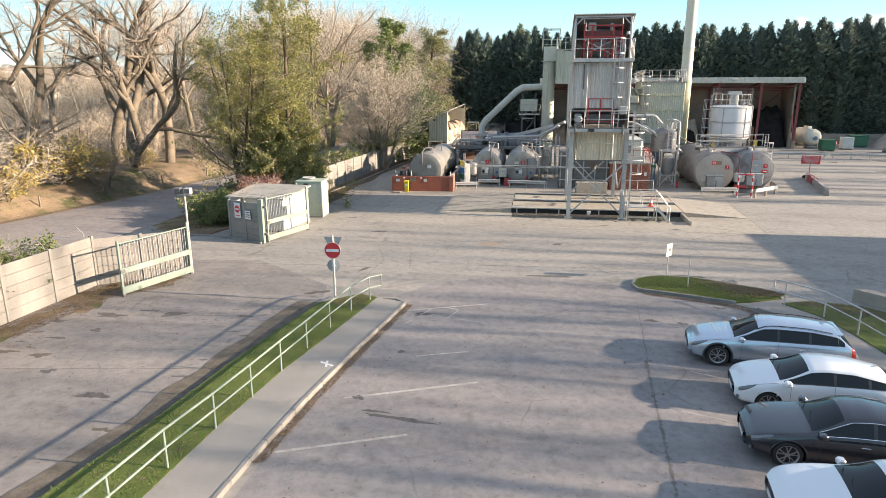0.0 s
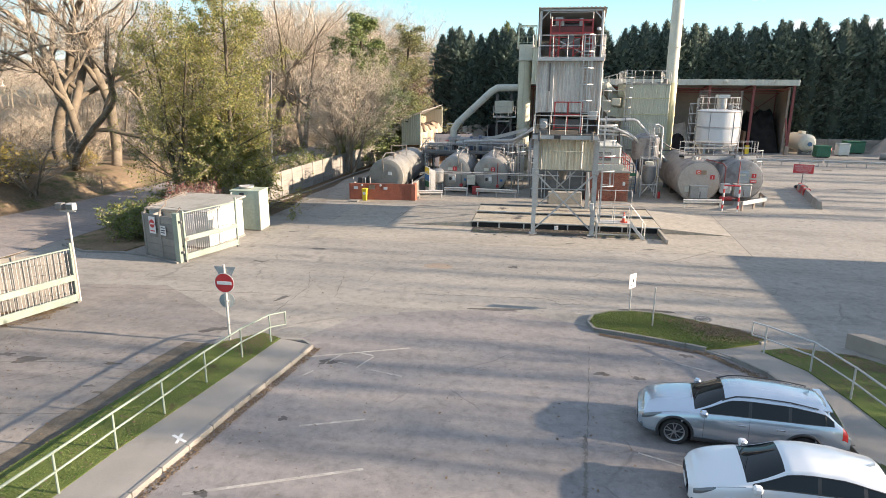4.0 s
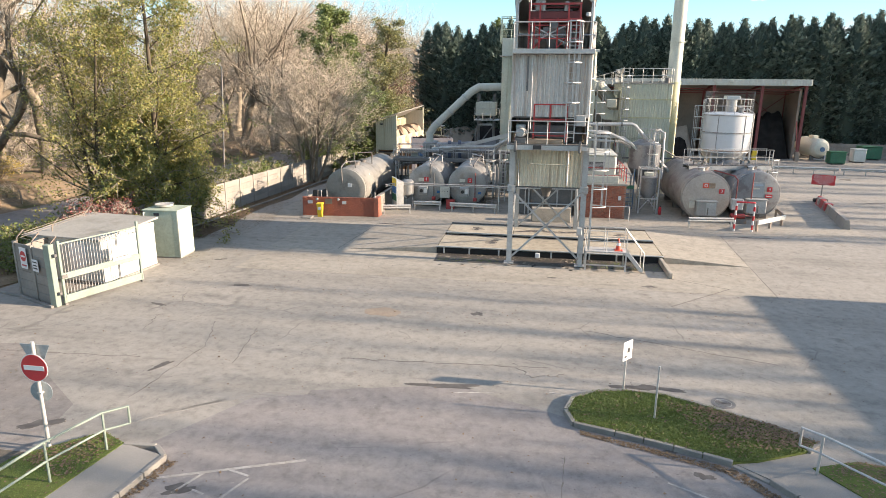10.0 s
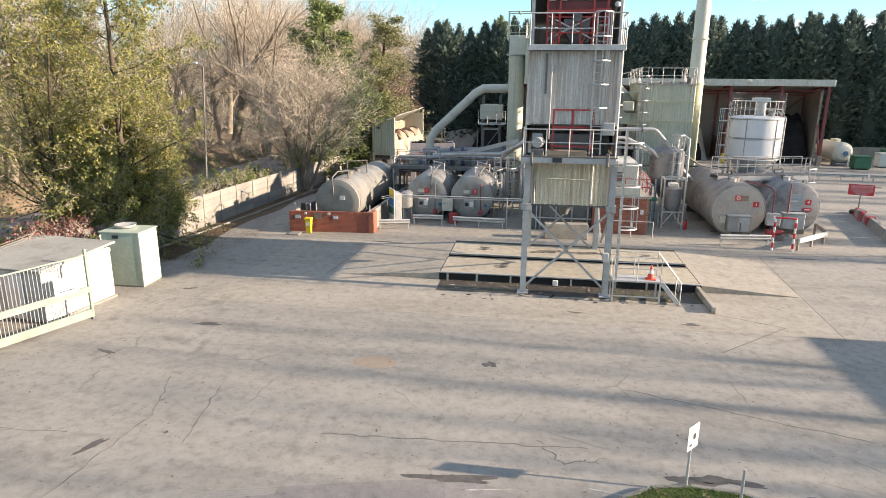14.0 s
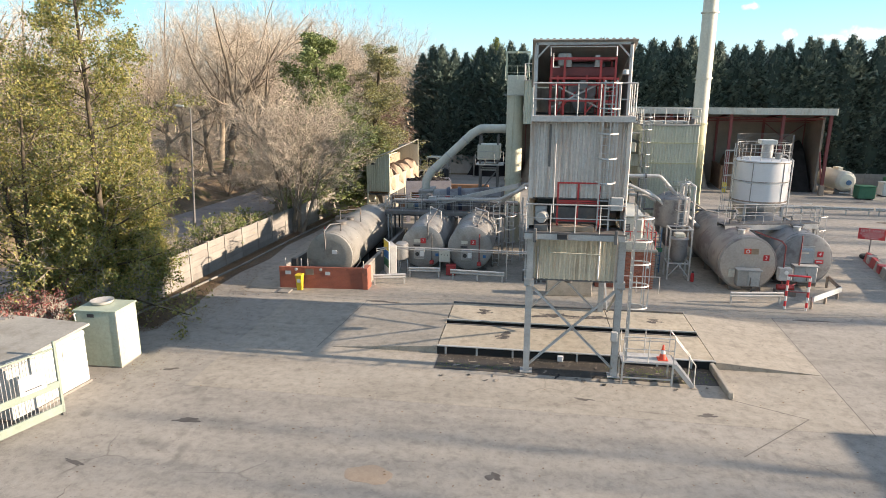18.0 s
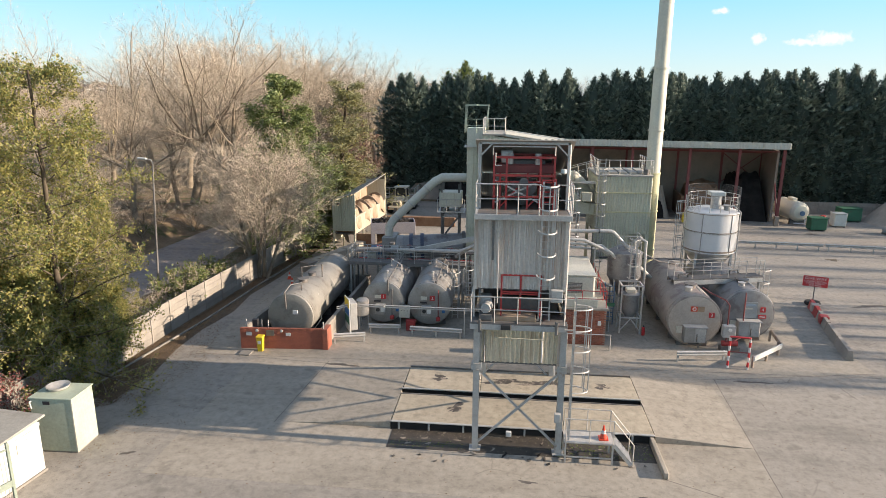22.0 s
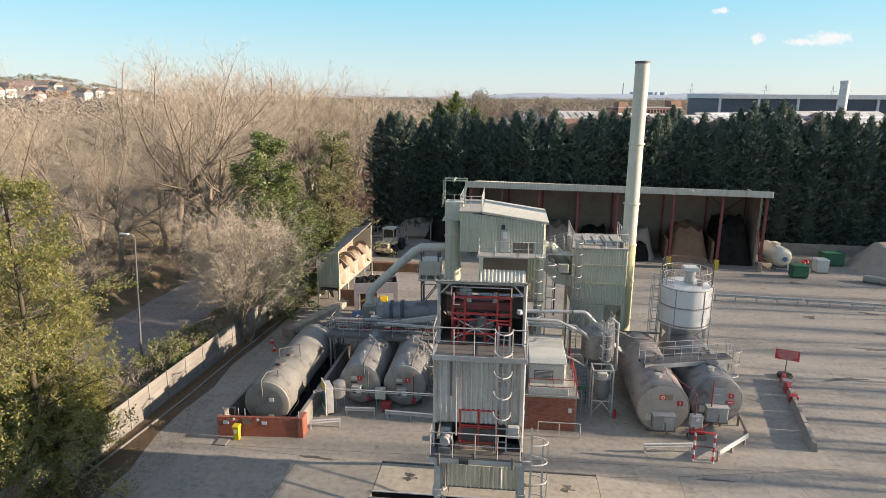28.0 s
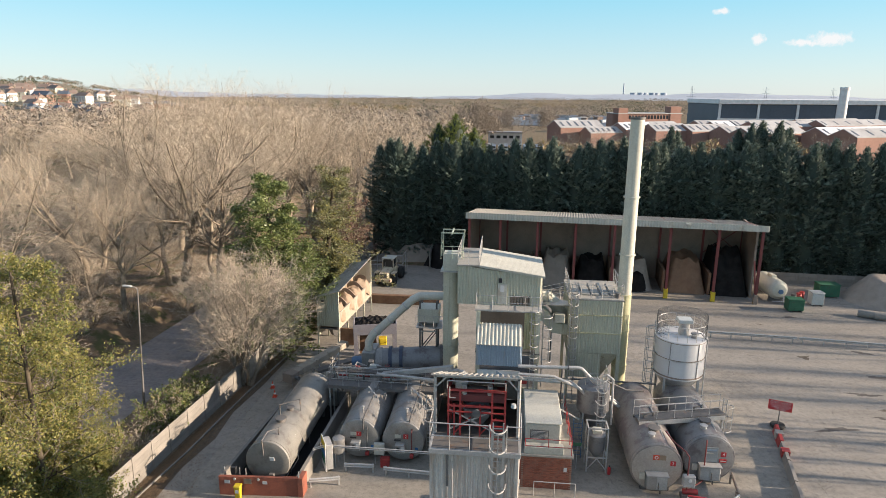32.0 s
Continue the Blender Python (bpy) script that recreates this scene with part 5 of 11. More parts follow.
    part("housing_wall", corrugated((3.5, 4.05), (0, 4.05), 10.6, 11.65, 0.2, 0.04), "clad_grey", t)
    part("lintel", beam((-0.05, 0.62, 13.28), (3.55, 0.62, 13.28), 0.1), "galv", t)
    part("housing_roof", roof_sheet([(-0.2, 0.42, 13.42), (3.72, 0.42, 13.42), (3.72, 4.3, 11.72), (-0.2, 4.3, 11.72)], 0.24, 0.05), "roofsheet", t)
    # winch gantry inside
    for x in (0.55, 1.05, 2.4, 2.95):
        for y in (0.5, 1.9):
            part("gantry_post", beam((x, y, 10.6), (x, y, 12.75), 0.08), "red", t)
    for y in (0.5, 1.9):
        for z in (12.0, 12.72):
            part("gantry_beam", beam((0.5, y, z), (3.0, y, z), 0.09), "red", t)
        part("gantry_brace", beam((0.6, y, 10.9), (2.4, y, 11.8), 0.06), "galv", t)
        part("gantry_brace", beam((2.4, y, 10.9), (0.6, y, 11.8), 0.06), "galv", t)
    for x in (0.55, 2.95):
        part("gantry_beam", beam((x, 0.5, 12.72), (x, 1.9, 12.72), 0.08), "red", t)
        part("gantry_rail", beam((x, 0.5, 11.6), (x, 1.9, 11.6), 0.06), "red", t)
    for x in (2.45, 2.95):
        part("gate_post", beam((x, -0.5, 10.6), (x, -0.5, 12.0), 0.06), "red", t)
    for z in (11.1, 11.5, 11.95):
        part("gate_rail", beam((2.45, -0.5, z), (2.95, -0.5, z), 0.05), "red", t)
    part("winch_housing", box(0.5, 3.0, 0.75, 1.65, 12.05, 12.42, 0.05), "redshed", t, "rusty red winch housing")
    for x in (1.2, 2.3):
        part("brake_cylinder", rod((x, 0.8, 12.42), (x, 0.8, 12.85), 0.12, n=12), "galv", t)
        part("gantry_post", beam((x - 0.4, 0.5, 10.6), (x - 0.4, 0.5, 12.1), 0.07), "red", t)
        part("gantry_brace", beam((x - 0.4, 0.5, 10.7), (x + 0.3, 0.5, 11.5), 0.05), "red", t)
    part("skip_hopper", lathe([(0.2, 0), (0.75, 0.7), (0.75, 1.0), (0.7, 1.0), (0.15, 0.1)], 4), "tank_blue", t, "pale grey tipped hopper").matrix_local = pose(1.75, 1.3, 10.7, 0, 0, 45)
    for z in (11.15, 11.75):
        part("gantry_rail", beam((0.5, 0.42, z), (3.0, 0.42, z), 0.05), "red", t)
    part("winch_drum", rod((0.9, 1.2, 12.35), (2.6, 1.2, 12.35), 0.22, n=14), "steel_dark", t)
    part("winch_cover", box(0.8, 1.3, 0.9, 1.6, 12.45, 12.95, 0.04), "galv", t)
    part("pulley", lathe([(0.05, -0.05), (0.18, -0.05), (0.14, 0), (0.18, 0.05), (0.05, 0.05)], 14), "steel_dark", t).matrix_local = pose(1.75, 0.35, 11.75, 90, 0, 0)
    part("guide_frame", pipe([(0.5, 0.45, 12.8), (0.5, 0.45, 13.15), (2.95, 0.45, 13.15), (2.95, 0.45, 12.8)], 0.03, 6), "galv", t)
    part("tail_rail", pipe([(0.6, 0.4, 12.9), (0.6, 0.4, 12.4), (0.85, 0.4, 12.4)], 0.025, 6), "galv", t)
    part("lamp", lathe([(0.05, 0), (0.12, 0.05), (0.1, 0.2), (0, 0.22)], 10), "white", t).location = (3.3, 0.3, 12.1)
    ladder(t, 2.7, -0.62, 6.3, 11.9, 0.42, (0, -1), 8.2)
    ladder(t, 3.98, -0.35, 1.0, 7.3, 0.42, (1, 0), 3.2)
    part("ladder_bracket", beam((3.6, -0.3, 5.8), (3.98, -0.3, 5.8), 0.05), "galv", t)
    return t


loading_tower()
blk = thing("concrete_block", 2.32, 10.9, 0, "long low beige concrete block behind the tower", "block", rz=5)
part("block", box(-1.3, 1.3, -0.3, 0.3, 0, 0.95, 0.03), "concrete", blk)
for x in (-0.8, 0.8):
    part("lifting_eye", pipe([(x - 0.08, 0, 0.94), (x - 0.08, 0, 1.05), (x + 0.08, 0, 1.05), (x + 0.08, 0, 0.94)], 0.015, 6), "steel_dark", blk)
# added stand-in box, kept dark to fill the void between the tower legs
enc = thing("dark_backing_box", 0, 0, 0, "added dark ribbed steel box filling the dark gap behind the tower", "enclosure")
part("shell", box(-0.4, 4.0, 13.2, 15.6, 0, 3.3, 0.04), "steel_dark", enc)
for k in range(5):
    part("rib", box(-0.3 + k * 1.0, -0.2 + k * 1.0, 13.12, 13.2, 0, 3.2), "steel", enc)
for z in (0.8, 1.9, 2.9):
    part("pipe", rod((-0.4, 13.05, z), (4.0, 13.05, z), 0.05, n=6), "steel" if z > 1 else "galv", enc)
part("hatch", box(0.9, 1.8, 13.14, 13.2, 0.3, 1.9, 0.02), "steel_dark", enc)


def access_platform():
    t = thing("access_platform", 0, 0, 0, "galvanised access platform with handrails and steep steps beside the tower", "platform")
    part("floor", box(3.8, 5.85, -0.75, 0.25, 0.95, 1.0), "galv", t)
    for x in (3.85, 5.8):
        for y in (-0.7, 0.2):
            part("leg", beam((x, y, 0), (x, y, 0.95), 0.07), "galv", t)
    part("brace", beam((3.85, -0.7, 0.3), (5.8, -0.7, 0.3), 0.05), "galv", t)
    railing(t, [(3.85, -0.72, 1.0), (5.8, -0.72, 1.0)], 1.05, 1.0)
    railing(t, [(3.85, 0.22, 1.0), (5.8, 0.22, 1.0)], 1.05, 1.0)
    for y in (-0.72, 0.22):
        part("stringer", beam((5.85, y, 0.95), (6.6, y, 0.05), 0.04, 0.16), "galv", t)
        part("stair_rail", pipe([(5.8, y, 2.05), (6.65, y, 1.0), (6.65, y, 0.0)], 0.024, 6), "galv", t)
    for i in range(4):
        part("tread", box(5.9 + i * 0.17, 6.12 + i * 0.17, -0.72, 0.22, 0.74 - i * 0.2, 0.77 - i * 0.2), "galv", t)
    part("switch_box", box(3.35, 3.6, -0.5, -0.3, 1.7, 2.1, 0.02), "steel", t)


access_platform()


def cone(x, y, z, h=0.5, label="orange traffic cone with a white band"):
    t = thing("traffic_cone", x, y, z, label, "cone", group="traffic cones")
    part("base", box(-0.2, 0.2, -0.2, 0.2, 0, 0.04, 0.01), "orange", t)
    part("body", lathe([(0.15, 0.04), (0.03, h)], 14), "orange", t)
    part("band", lathe([(0.107, h * 0.42), (0.075, h * 0.66)], 14), "signwhite", t)


cone(5.45, -0.3, 1.0, 0.62)
cone(-16.2, 23.0, 0.004, 0.6, "weathered white and orange traffic cone")
cone(-17.0, 24.6, 0.004, 0.6, "weathered white and orange traffic cone")

# ---- weighbridge ----
wb = thing("weighbridge", 0, 0, 0, "twin concrete weighbridge decks, shaded side gaps coloured black", "weighbridge", kind="structure")
for y0, y1 in ((1.35, 4.15), (4.75, 7.4)):
    for i in range(3):
        x0 = -4.0 + i * 4.0
        part("deck_slab", box(x0 + 0.01, x0 + 3.99, y0, y1, 0.1, 0.34, 0.02), "deck", wb)
    # black front face paints the shaded hollow under the deck
    part("deck_edge", box(-4.0, 8.0, y0 - 0.06, y0, 0.02, 0.30), "black", wb)
    part("deck_angle", box(-4.0, 8.0, y0 - 0.07, y0 + 0.05, 0.335, 0.375), "galv", wb)
    part("deck_edge", box(-4.0, 8.0, y1, y1 + 0.08, 0.06, 0.36 if y1 < 5 else 0.42), "steel_dark", wb)
# black sheet puts the shade of the gaps into the floor colour
part("gap_floor", box(-4.0, 8.0, 1.2, 7.6, 0.004, 0.02), "black", wb)
part("gap_pipe", rod((-4.0, 4.62, 0.42), (8.0, 4.62, 0.42), 0.03, n=6), "galv", wb)
part("front_rail", rod((-3.9, 1.22, 0.4), (3.4, 1.22, 0.4), 0.03, n=6), "galv", wb)
for sx, x0, x1 in ((1, -9.0, -4.02), (-1, 12.3, 8.02)):
    bm = bmesh.new()
    vs = [bm.verts.new(p) for p in ((x0, 1.3, 0.006), (x1, 1.3, 0.006), (x1, 7.45, 0.006), (x0, 7.45, 0.006), (x1, 1.3, 0.33), (x1, 7.45, 0.33))]
    for q in ((0, 1, 4), (3, 5, 2), (0, 4, 5, 3), (1, 2, 5, 4), (0, 3, 2, 1)):
        bm.faces.new([vs[i] for i in q])
    bmesh.ops.recalc_face_normals(bm, faces=bm.faces[:])
    part("ramp", bm, "concrete", wb)
part("pit_floor", box(-3.9, 7.75, -0.35, 1.2, 0.004, 0.016), "wet_soil", wb, "dark gravelly strip in front of the decks")
part("pit_gravel", grit_mesh("pit_gravel", [([(-3.8, -0.3), (7.7, -0.3), (7.7, 1.2), (-3.8, 1.2)], 420), ([(-3.8, 0.7), (7.7, 0.7), (7.7, 1.2), (-3.8, 1.2)], 700)], "stone", (0.012, 0.045)), None, wb, "pale gravel strewn along the pit")
part("pit_moss", grit_mesh("pit_moss", [([(3.2, -0.3), (7.7, -0.3), (7.7, 0.9), (3.2, 0.9)], 500), ([(-3.8, -0.2), (-0.5, -0.2), (-0.5, 0.4), (-3.8, 0.4)], 160)], "grass", (0.02, 0.06)), None, wb, "green moss and weeds in the pit")
part("kerb_edge", box(7.75, 7.95, -1.5, 1.3, 0.0, 0.3, 0.03), "concrete", wb)
for x in (-3.6, -2.2, -0.6, 2.2, 4.2, 5.6, 7.0):
    part("deck_strut", box(x - 0.04, x + 0.04, 1.2, 1.28, 0.016, 0.34), "steel", wb)
rw = random.Random(31)
for k in range(60):
    part("bitumen_lump", blob(rw.uniform(-3.6, 7.4), rw.uniform(-1.3, 1.1), rw.uniform(0.04, 0.16), rw.uniform(0.03, 0.09), rw.uniform(0, 90), n=9, z=0.03), rw.choice(("stain", "stone", "black")), wb)
part("marker_box", box(1.35, 1.6, 1.0, 1.15, 0.05, 0.3, 0.02), "silo", wb)
for x, rx in ((-2.2, 0.4), (1.3, 0.95), (3.3, 0.9), (6.3, 0.35)):
    solo("stain", blob(x, 6.1 + 0.1 * math.sin(x * 2), rx, 0.28, 3, z=0.343, rough=0.6), "bitumen", "dark bitumen stain on the weighbridge deck", "stain", group="stains on the yard", kind="structure")
solo("stain", blob(-1.1, 3.0, 0.55, 0.22, 50, z=0.343, rough=0.7), "bitumen", "dark bitumen stain on the weighbridge deck", "stain", group="stains on the yard", kind="structure")

# ---- horizontal bitumen tanks ----


def number_plate(parent, digit, x, y, z, s=0.34):
    part("plate", box(x - s / 2, x + s / 2, y - 0.015, y, z - s / 2, z + s / 2), "signred", parent, "red plate with a white numeral")
    lettering(parent, digit, s * 0.9, x, y - 0.02, z)


def lying_tank(name, x, y, zc, r, length, mat, label, digit=None, dish=0.25, dx=0.0, rz=0.0):
    t = thing(name, x, y, 0, label, "tank", rz=rz, group="bitumen tanks")
    prof = [(0, -dish * 0.55), (r * 0.7, -dish * 0.52), (r * 0.955, -dish * 0.47), (r * 0.985, -dish * 0.4), (r, -dish * 0.22), (r, 0.06), (r * 1.012, 0.06), (r * 1.012, 0.12), (r, 0.12)]
    for k in range(1, 4):
        zz = length * k / 4
        prof += [(r, zz - 0.04), (r * 1.006, zz - 0.03), (r * 1.006, zz + 0.03), (r, zz + 0.04)]
    prof += [(r, length - 0.1), (r * 0.88, length + dish * 0.3), (r * 0.5, length + dish * 0.7), (0, length + dish * 0.8)]
    part("shell", lathe(prof, 40), mat, t).matrix_local = pose(0, 0, zc, -90, 0, 0)
    for yy in (length * 0.12, length * 0.5, length * 0.88):
        part("saddle", box(-r * 0.7, r * 0.7, yy - 0.12, yy + 0.12, 0.0, zc - r * 0.72), "steel_dark", t)
    if digit:
        number_plate(t, digit, dx, -dish * 0.5 - 0.1, zc + 0.42)
    return t


def tank_front(t, zc, r, red=False, dish=0.25):
    f = -dish * 0.55 - 0.02
    part("manhole_box", box(-0.5, 0.15, f - 0.35, f + 0.1, zc - 0.75, zc - 0.1, 0.03), "steel", t, "grey equipment box on the tank end")
    part("box_door", box(-0.45, 0.1, f - 0.37, f - 0.35, zc - 0.7, zc - 0.15, 0.01), "tank", t)
    part("notice", box(-0.1, 0.16, f - 0.385, f - 0.37, zc - 0.55, zc - 0.2), "signwhite", t)
    part("gauge", lathe([(0.13, 0), (0.13, 0.06), (0, 0.06)], 14), "darkplastic", t).matrix_local = pose(-0.28, f - 0.37, zc - 0.4, 90, 0, 0)
    part("notice", box(-0.55, -0.15, f - 0.03, f, zc + 0.28, zc + 0.5), "palesheet", t)
    part("notice", box(-0.6, -0.15, f - 0.03, f, zc + 0.02, zc + 0.14), "ink", t)
    part("valve_pipe", pipe([(0.62, f - 0.12, zc - 1.0), (0.62, f - 0.12, zc + 0.8), (0.62, 0.25, zc + r * 0.86)], 0.036, 8), "redshed" if red else "steel_dark", t)
    part("valve", box(0.5, 0.75, f - 0.3, f, zc - 1.1, zc - 0.85, 0.03), "red", t)
    part("badge", box(0.85, 1.05, f - 0.02, f + 0.12, zc - 0.6, zc - 0.42), "signblue", t)
    part("vent", rod((0.1, 1.0, zc + r - 0.05), (0.1, 1.0, zc + r + 0.45), 0.05), "galv", t)
    part("vent_cap", lathe([(0.12, 0), (0.12, 0.06), (0, 0.12)], 10), "galv", t).location = (0.1, 1.0, zc + r + 0.4)


t1 = lying_tank("bitumen_tank", -6.95, 14.65, 1.68, 1.42, 6.6, "tank", "grey aluminium-clad bitumen tank with numeral one", "1", dx=0.05)
tank_front(t1, 1.68, 1.42)
t2 = lying_tank("bitumen_tank", -3.85, 14.65, 1.68, 1.45, 6.6, "tank", "grey aluminium-clad bitumen tank with numeral two", "2", dx=0.22)
tank_front(t2, 1.68, 1.45, True)
t3 = lying_tank("bitumen_tank", 12.82, 13.45, 1.66, 1.66, 9.0, "tank_brown", "patchy brown weathered bitumen tank with numeral three", "3", 0.3, dx=0.98)
t4 = lying_tank("bitumen_tank", 16.5, 14.9, 1.66, 1.66, 9.0, "tank_blue", "patchy blue-grey bitumen tank with numeral four", "4", 0.3, dx=0.85)
for t, mt in ((t3, "tank_face"), (t4, "tank_blue")):
    part("end_plate", lathe([(1.52, -0.02), (1.54, 0.0), (1.54, 0.02), (1.5, 0.035), (0, 0.04)], 40), mt, t, "flat painted tank end").matrix_local = pose(0, -0.16, 1.66, 90, 0, 0)
    part("manhole_box", box(-0.66, 0.64, -0.72, -0.15, 0.4, 1.38, 0.03), "tank" if t == t3 else "steel", t, "large grey box on the tank end")
    part("box_door", box(-0.05, 0.6, -0.745, -0.72, 0.45, 1.33, 0.01), "steel", t)
    part("box_hood", box(-0.7, 0.7, -0.8, -0.15, 1.38, 1.44, 0.01), "steel", t)
    part("box_handle", box(0.04, 0.1, -0.8, -0.745, 0.5, 1.0, 0.01), "steel_dark", t)
    part("side_plate", box(-1.05, -0.7, -0.3, -0.2, 0.85, 1.3, 0.01), "palesheet", t)
    part("drain_valve", pipe([(-0.3, -0.3, 0.5), (-0.3, -0.55, 0.3), (0.25, -0.55, 0.3), (0.25, -0.55, 0.06)], 0.06, 8), "steel_dark", t)
    part("foot_plate", box(-0.9, 0.9, -0.12, 0.2, 0.0, 0.3), "steel_dark", t)
    part("manway", lathe([(0.34, 0), (0.34, 0.22), (0.4, 0.22), (0.4, 0.28), (0, 0.3)], 16), "steel_dark", t).location = (0.1, 1.7, 3.24)
    part("manway", lathe([(0.2, 0), (0.2, 0.3), (0.26, 0.3), (0, 0.36)], 14), "galv", t).location = (-0.2, 0.9, 3.22)
    part("top_valve", pipe([(-0.3, 3.0, 3.2), (-0.3, 3.0, 3.7), (0.4, 3.4, 3.7), (0.4, 3.4, 3.2)], 0.06), "steel_dark", t)
    part("top_pipe", pipe([(0.55, 0.6, 3.2), (0.55, 4.8, 3.3), (0.2, 5.4, 3.25)], 0.05), "steel", t)
part("mark_plate", box(-0.28, 0.1, -0.26, -0.215, 2.28, 2.6), "orange", t3, "orange-red plate with a pale mark")
part("mark_plate", box(0.1, 0.52, -0.26, -0.215, 2.28, 2.6), "sand", t3, "faded orange plate")
part("plate_mark", lathe([(0.07, 0), (0.12, 0), (0.12, 0.01), (0.07, 0.01)], 14, False), "signwhite", t3).matrix_local = pose(-0.08, -0.26, 2.44, 90, 0, 0)
part("faded_notice", box(-0.3, 0.5, -0.26, -0.215, 1.5, 2.55), "signgrey", t4, "large faded grey notice")
part("print_bar", box(-0.22, 0.4, -0.268, -0.26, 2.3, 2.42), "bluesheet", t4)
part("print_bar", box(-0.22, 0.2, -0.268, -0.26, 2.08, 2.18), "palesheet", t4)
part("notice", box(0.62, 1.08, -0.26, -0.215, 1.5, 1.72), "signred", t4)
part("notice_line", box(0.68, 1.02, -0.268, -0.26, 1.58, 1.64), "signwhite", t4)
la_ = thing("tanker_pump", 14.6, 12.6, 0, "grey tanker pump with dark red swan-neck pipes between the tanks", "pump")
part("arm", pipe([(-0.9, 2.6, 3.25), (-0.75, 1.2, 3.3), (-0.2, 0.2, 3.2), (-0.02, 0.02, 2.95), (0.0, 0.0, 0.02)], 0.045, 8), "redshed", la_, "dark red swan-neck pipe")
part("riser", pipe([(1.5, 1.75, 3.25), (1.5, 1.7, 3.05), (1.5, 1.7, 0.3), (0.3, 0.6, 0.25)], 0.042, 8), "redshed", la_)
part("pump_box", box(-0.3, 0.45, -0.2, 0.2, 0.95, 1.7, 0.04), "steel", la_, "grey pump box")
part("gauge", lathe([(0.11, 0), (0.11, 0.05), (0, 0.06)], 14), "signwhite", la_).matrix_local = pose(0.1, -0.2, 1.45, 90, 0, 0)
part("pump", rod((-0.2, 0.1, 0.5), (0.7, 0.1, 0.5), 0.17, n=14), "red", la_)
part("pump_base", box(-0.3, 0.8, -0.15, 0.35, 0.0, 0.34), "steel_dark", la_)
t5 = lying_tank("bitumen_tank", -12.1, 11.1, 1.72, 1.46, 10.4, "tank_dark", "long grey-green bitumen tank inside the brick bund", None, 0.28)
part("vent_pipe", pipe([(-0.25, 0.0, 1.2), (-0.25, -0.25, 3.3), (-0.1, 0.4, 3.6), (0.45, 0.9, 3.6), (0.45, 0.9, 3.1)], 0.045), "steel_dark", t5)
part("vent_pipe", pipe([(-0.35, 3.4, 3.1), (-0.35, 3.4, 3.9), (0.75, 4.4, 3.9), (0.75, 4.4, 3.0)], 0.045), "steel_dark", t5)
part("manway", lathe([(0.3, 0), (0.3, 0.25), (0.38, 0.25), (0.38, 0.3), (0, 0.32)], 16), "steel_dark", t5).location = (0, 2.6, 3.1)
part("manway", lathe([(0.25, 0), (0.25, 0.2), (0.3, 0.25), (0, 0.3)], 16), "steel_dark", t5).location = (0.1, 4.2, 3.12)
part("level_pipe", pipe([(0.9, 0.6, 0.2), (1.45, 1.6, 1.0), (1.2, 1.9, 2.6)], 0.03, 6), "galv", t5)
part("notice", box(0.2, 0.5, -0.24, -0.2, 1.9, 2.15), "signwhite", t5)
part("end_valve", box(0.1, 0.45, -0.4, -0.15, 0.75, 1.0, 0.04), "steel_dark", t5)

# brick bund round the long tank
bund = thing("bund_wall", 0, 0, 0, "low red-painted brick bund wall round the long tank", "wall", kind="structure")
part("front_core", slab([(-14.85, 9.72), (-9.78, 10.06), (-9.78, 10.26), (-14.85, 9.92)], 0, 1.3), "redpaint_wall", bund)
part("side_core", slab([(-14.87, 9.9), (-14.65, 9.9), (-14.1, 22.2), (-14.32, 22.2)], 0, 1.28), "panel", bund)
part("side_core", slab([(-9.98, 10.2), (-9.74, 10.2), (-9.5, 22.2), (-9.74, 22.2)], 0, 1.28), "panel", bund)
part("back_core", slab([(-14.3, 22.0), (-9.5, 22.0), (-9.5, 22.25), (-14.3, 22.25)], 0, 1.28), "panel", bund)
part("end_pier", slab([(-9.8, 9.98), (-9.5, 10.0), (-9.5, 10.9), (-9.8, 10.9)], 0, 1.32), "redpaint_wall", bund)
part("bund_floor", slab([(-14.7, 9.9), (-9.8, 10.2), (-9.7, 22.1), (-14.2, 22.1)], 0.005, 0.02), "black", bund)
dxw, dyw = 5.07 / 22, 0.34 / 22
bk = mesh_of("brick", box(0, 0.222, -0.006, 0.02, 0, 0.066, 0.004), "redpaint_wall")
for row in range(17):
    for i in range(22):
        if row * 22 + i >= 300 and (row * 22 + i) % 2:
            continue
        o = 0.5 * (row % 2)
        if i + o > 21.5:
            continue
        part("brick", bk, None, bund).matrix_local = pose(-14.85 + dxw * (i + o), 9.712 + dyw * (i + o), 0.01 + row * 0.077, 0, 0, 3.8)
for x, w_, h_, mt in ((-14.3, 0.35, 0.22, "signwhite"), (-11.9, 0.3, 0.2, "signwhite"), (-13.0, 0.5, 0.35, "shedwall")):
    y = 9.7 + (x + 14.85) * 0.067
    part("notice", box(x - w_ / 2, x + w_ / 2, y - 0.03, y - 0.005, 0.85, 0.85 + h_), mt, bund)
for x in (-13.8, -12.3):
    part("bulkhead_light", lathe([(0.09, 0), (0.09, 0.05), (0, 0.08)], 12), "white", bund).matrix_local = pose(x, 9.68 + (x + 14.85) * 0.067, 1.18, 90, 0, 0)
part("lifting_gauge", box(-14.2, -13.85, 10.05, 10.3, 1.3, 1.75, 0.02), "darkplastic", bund)
for x in (-14.6, -13.6, -13.2, -9.75):
    part("stub_pipe", rod((x, 10.1, 1.28), (x, 10.1, 1.75), 0.035), "galv", bund)

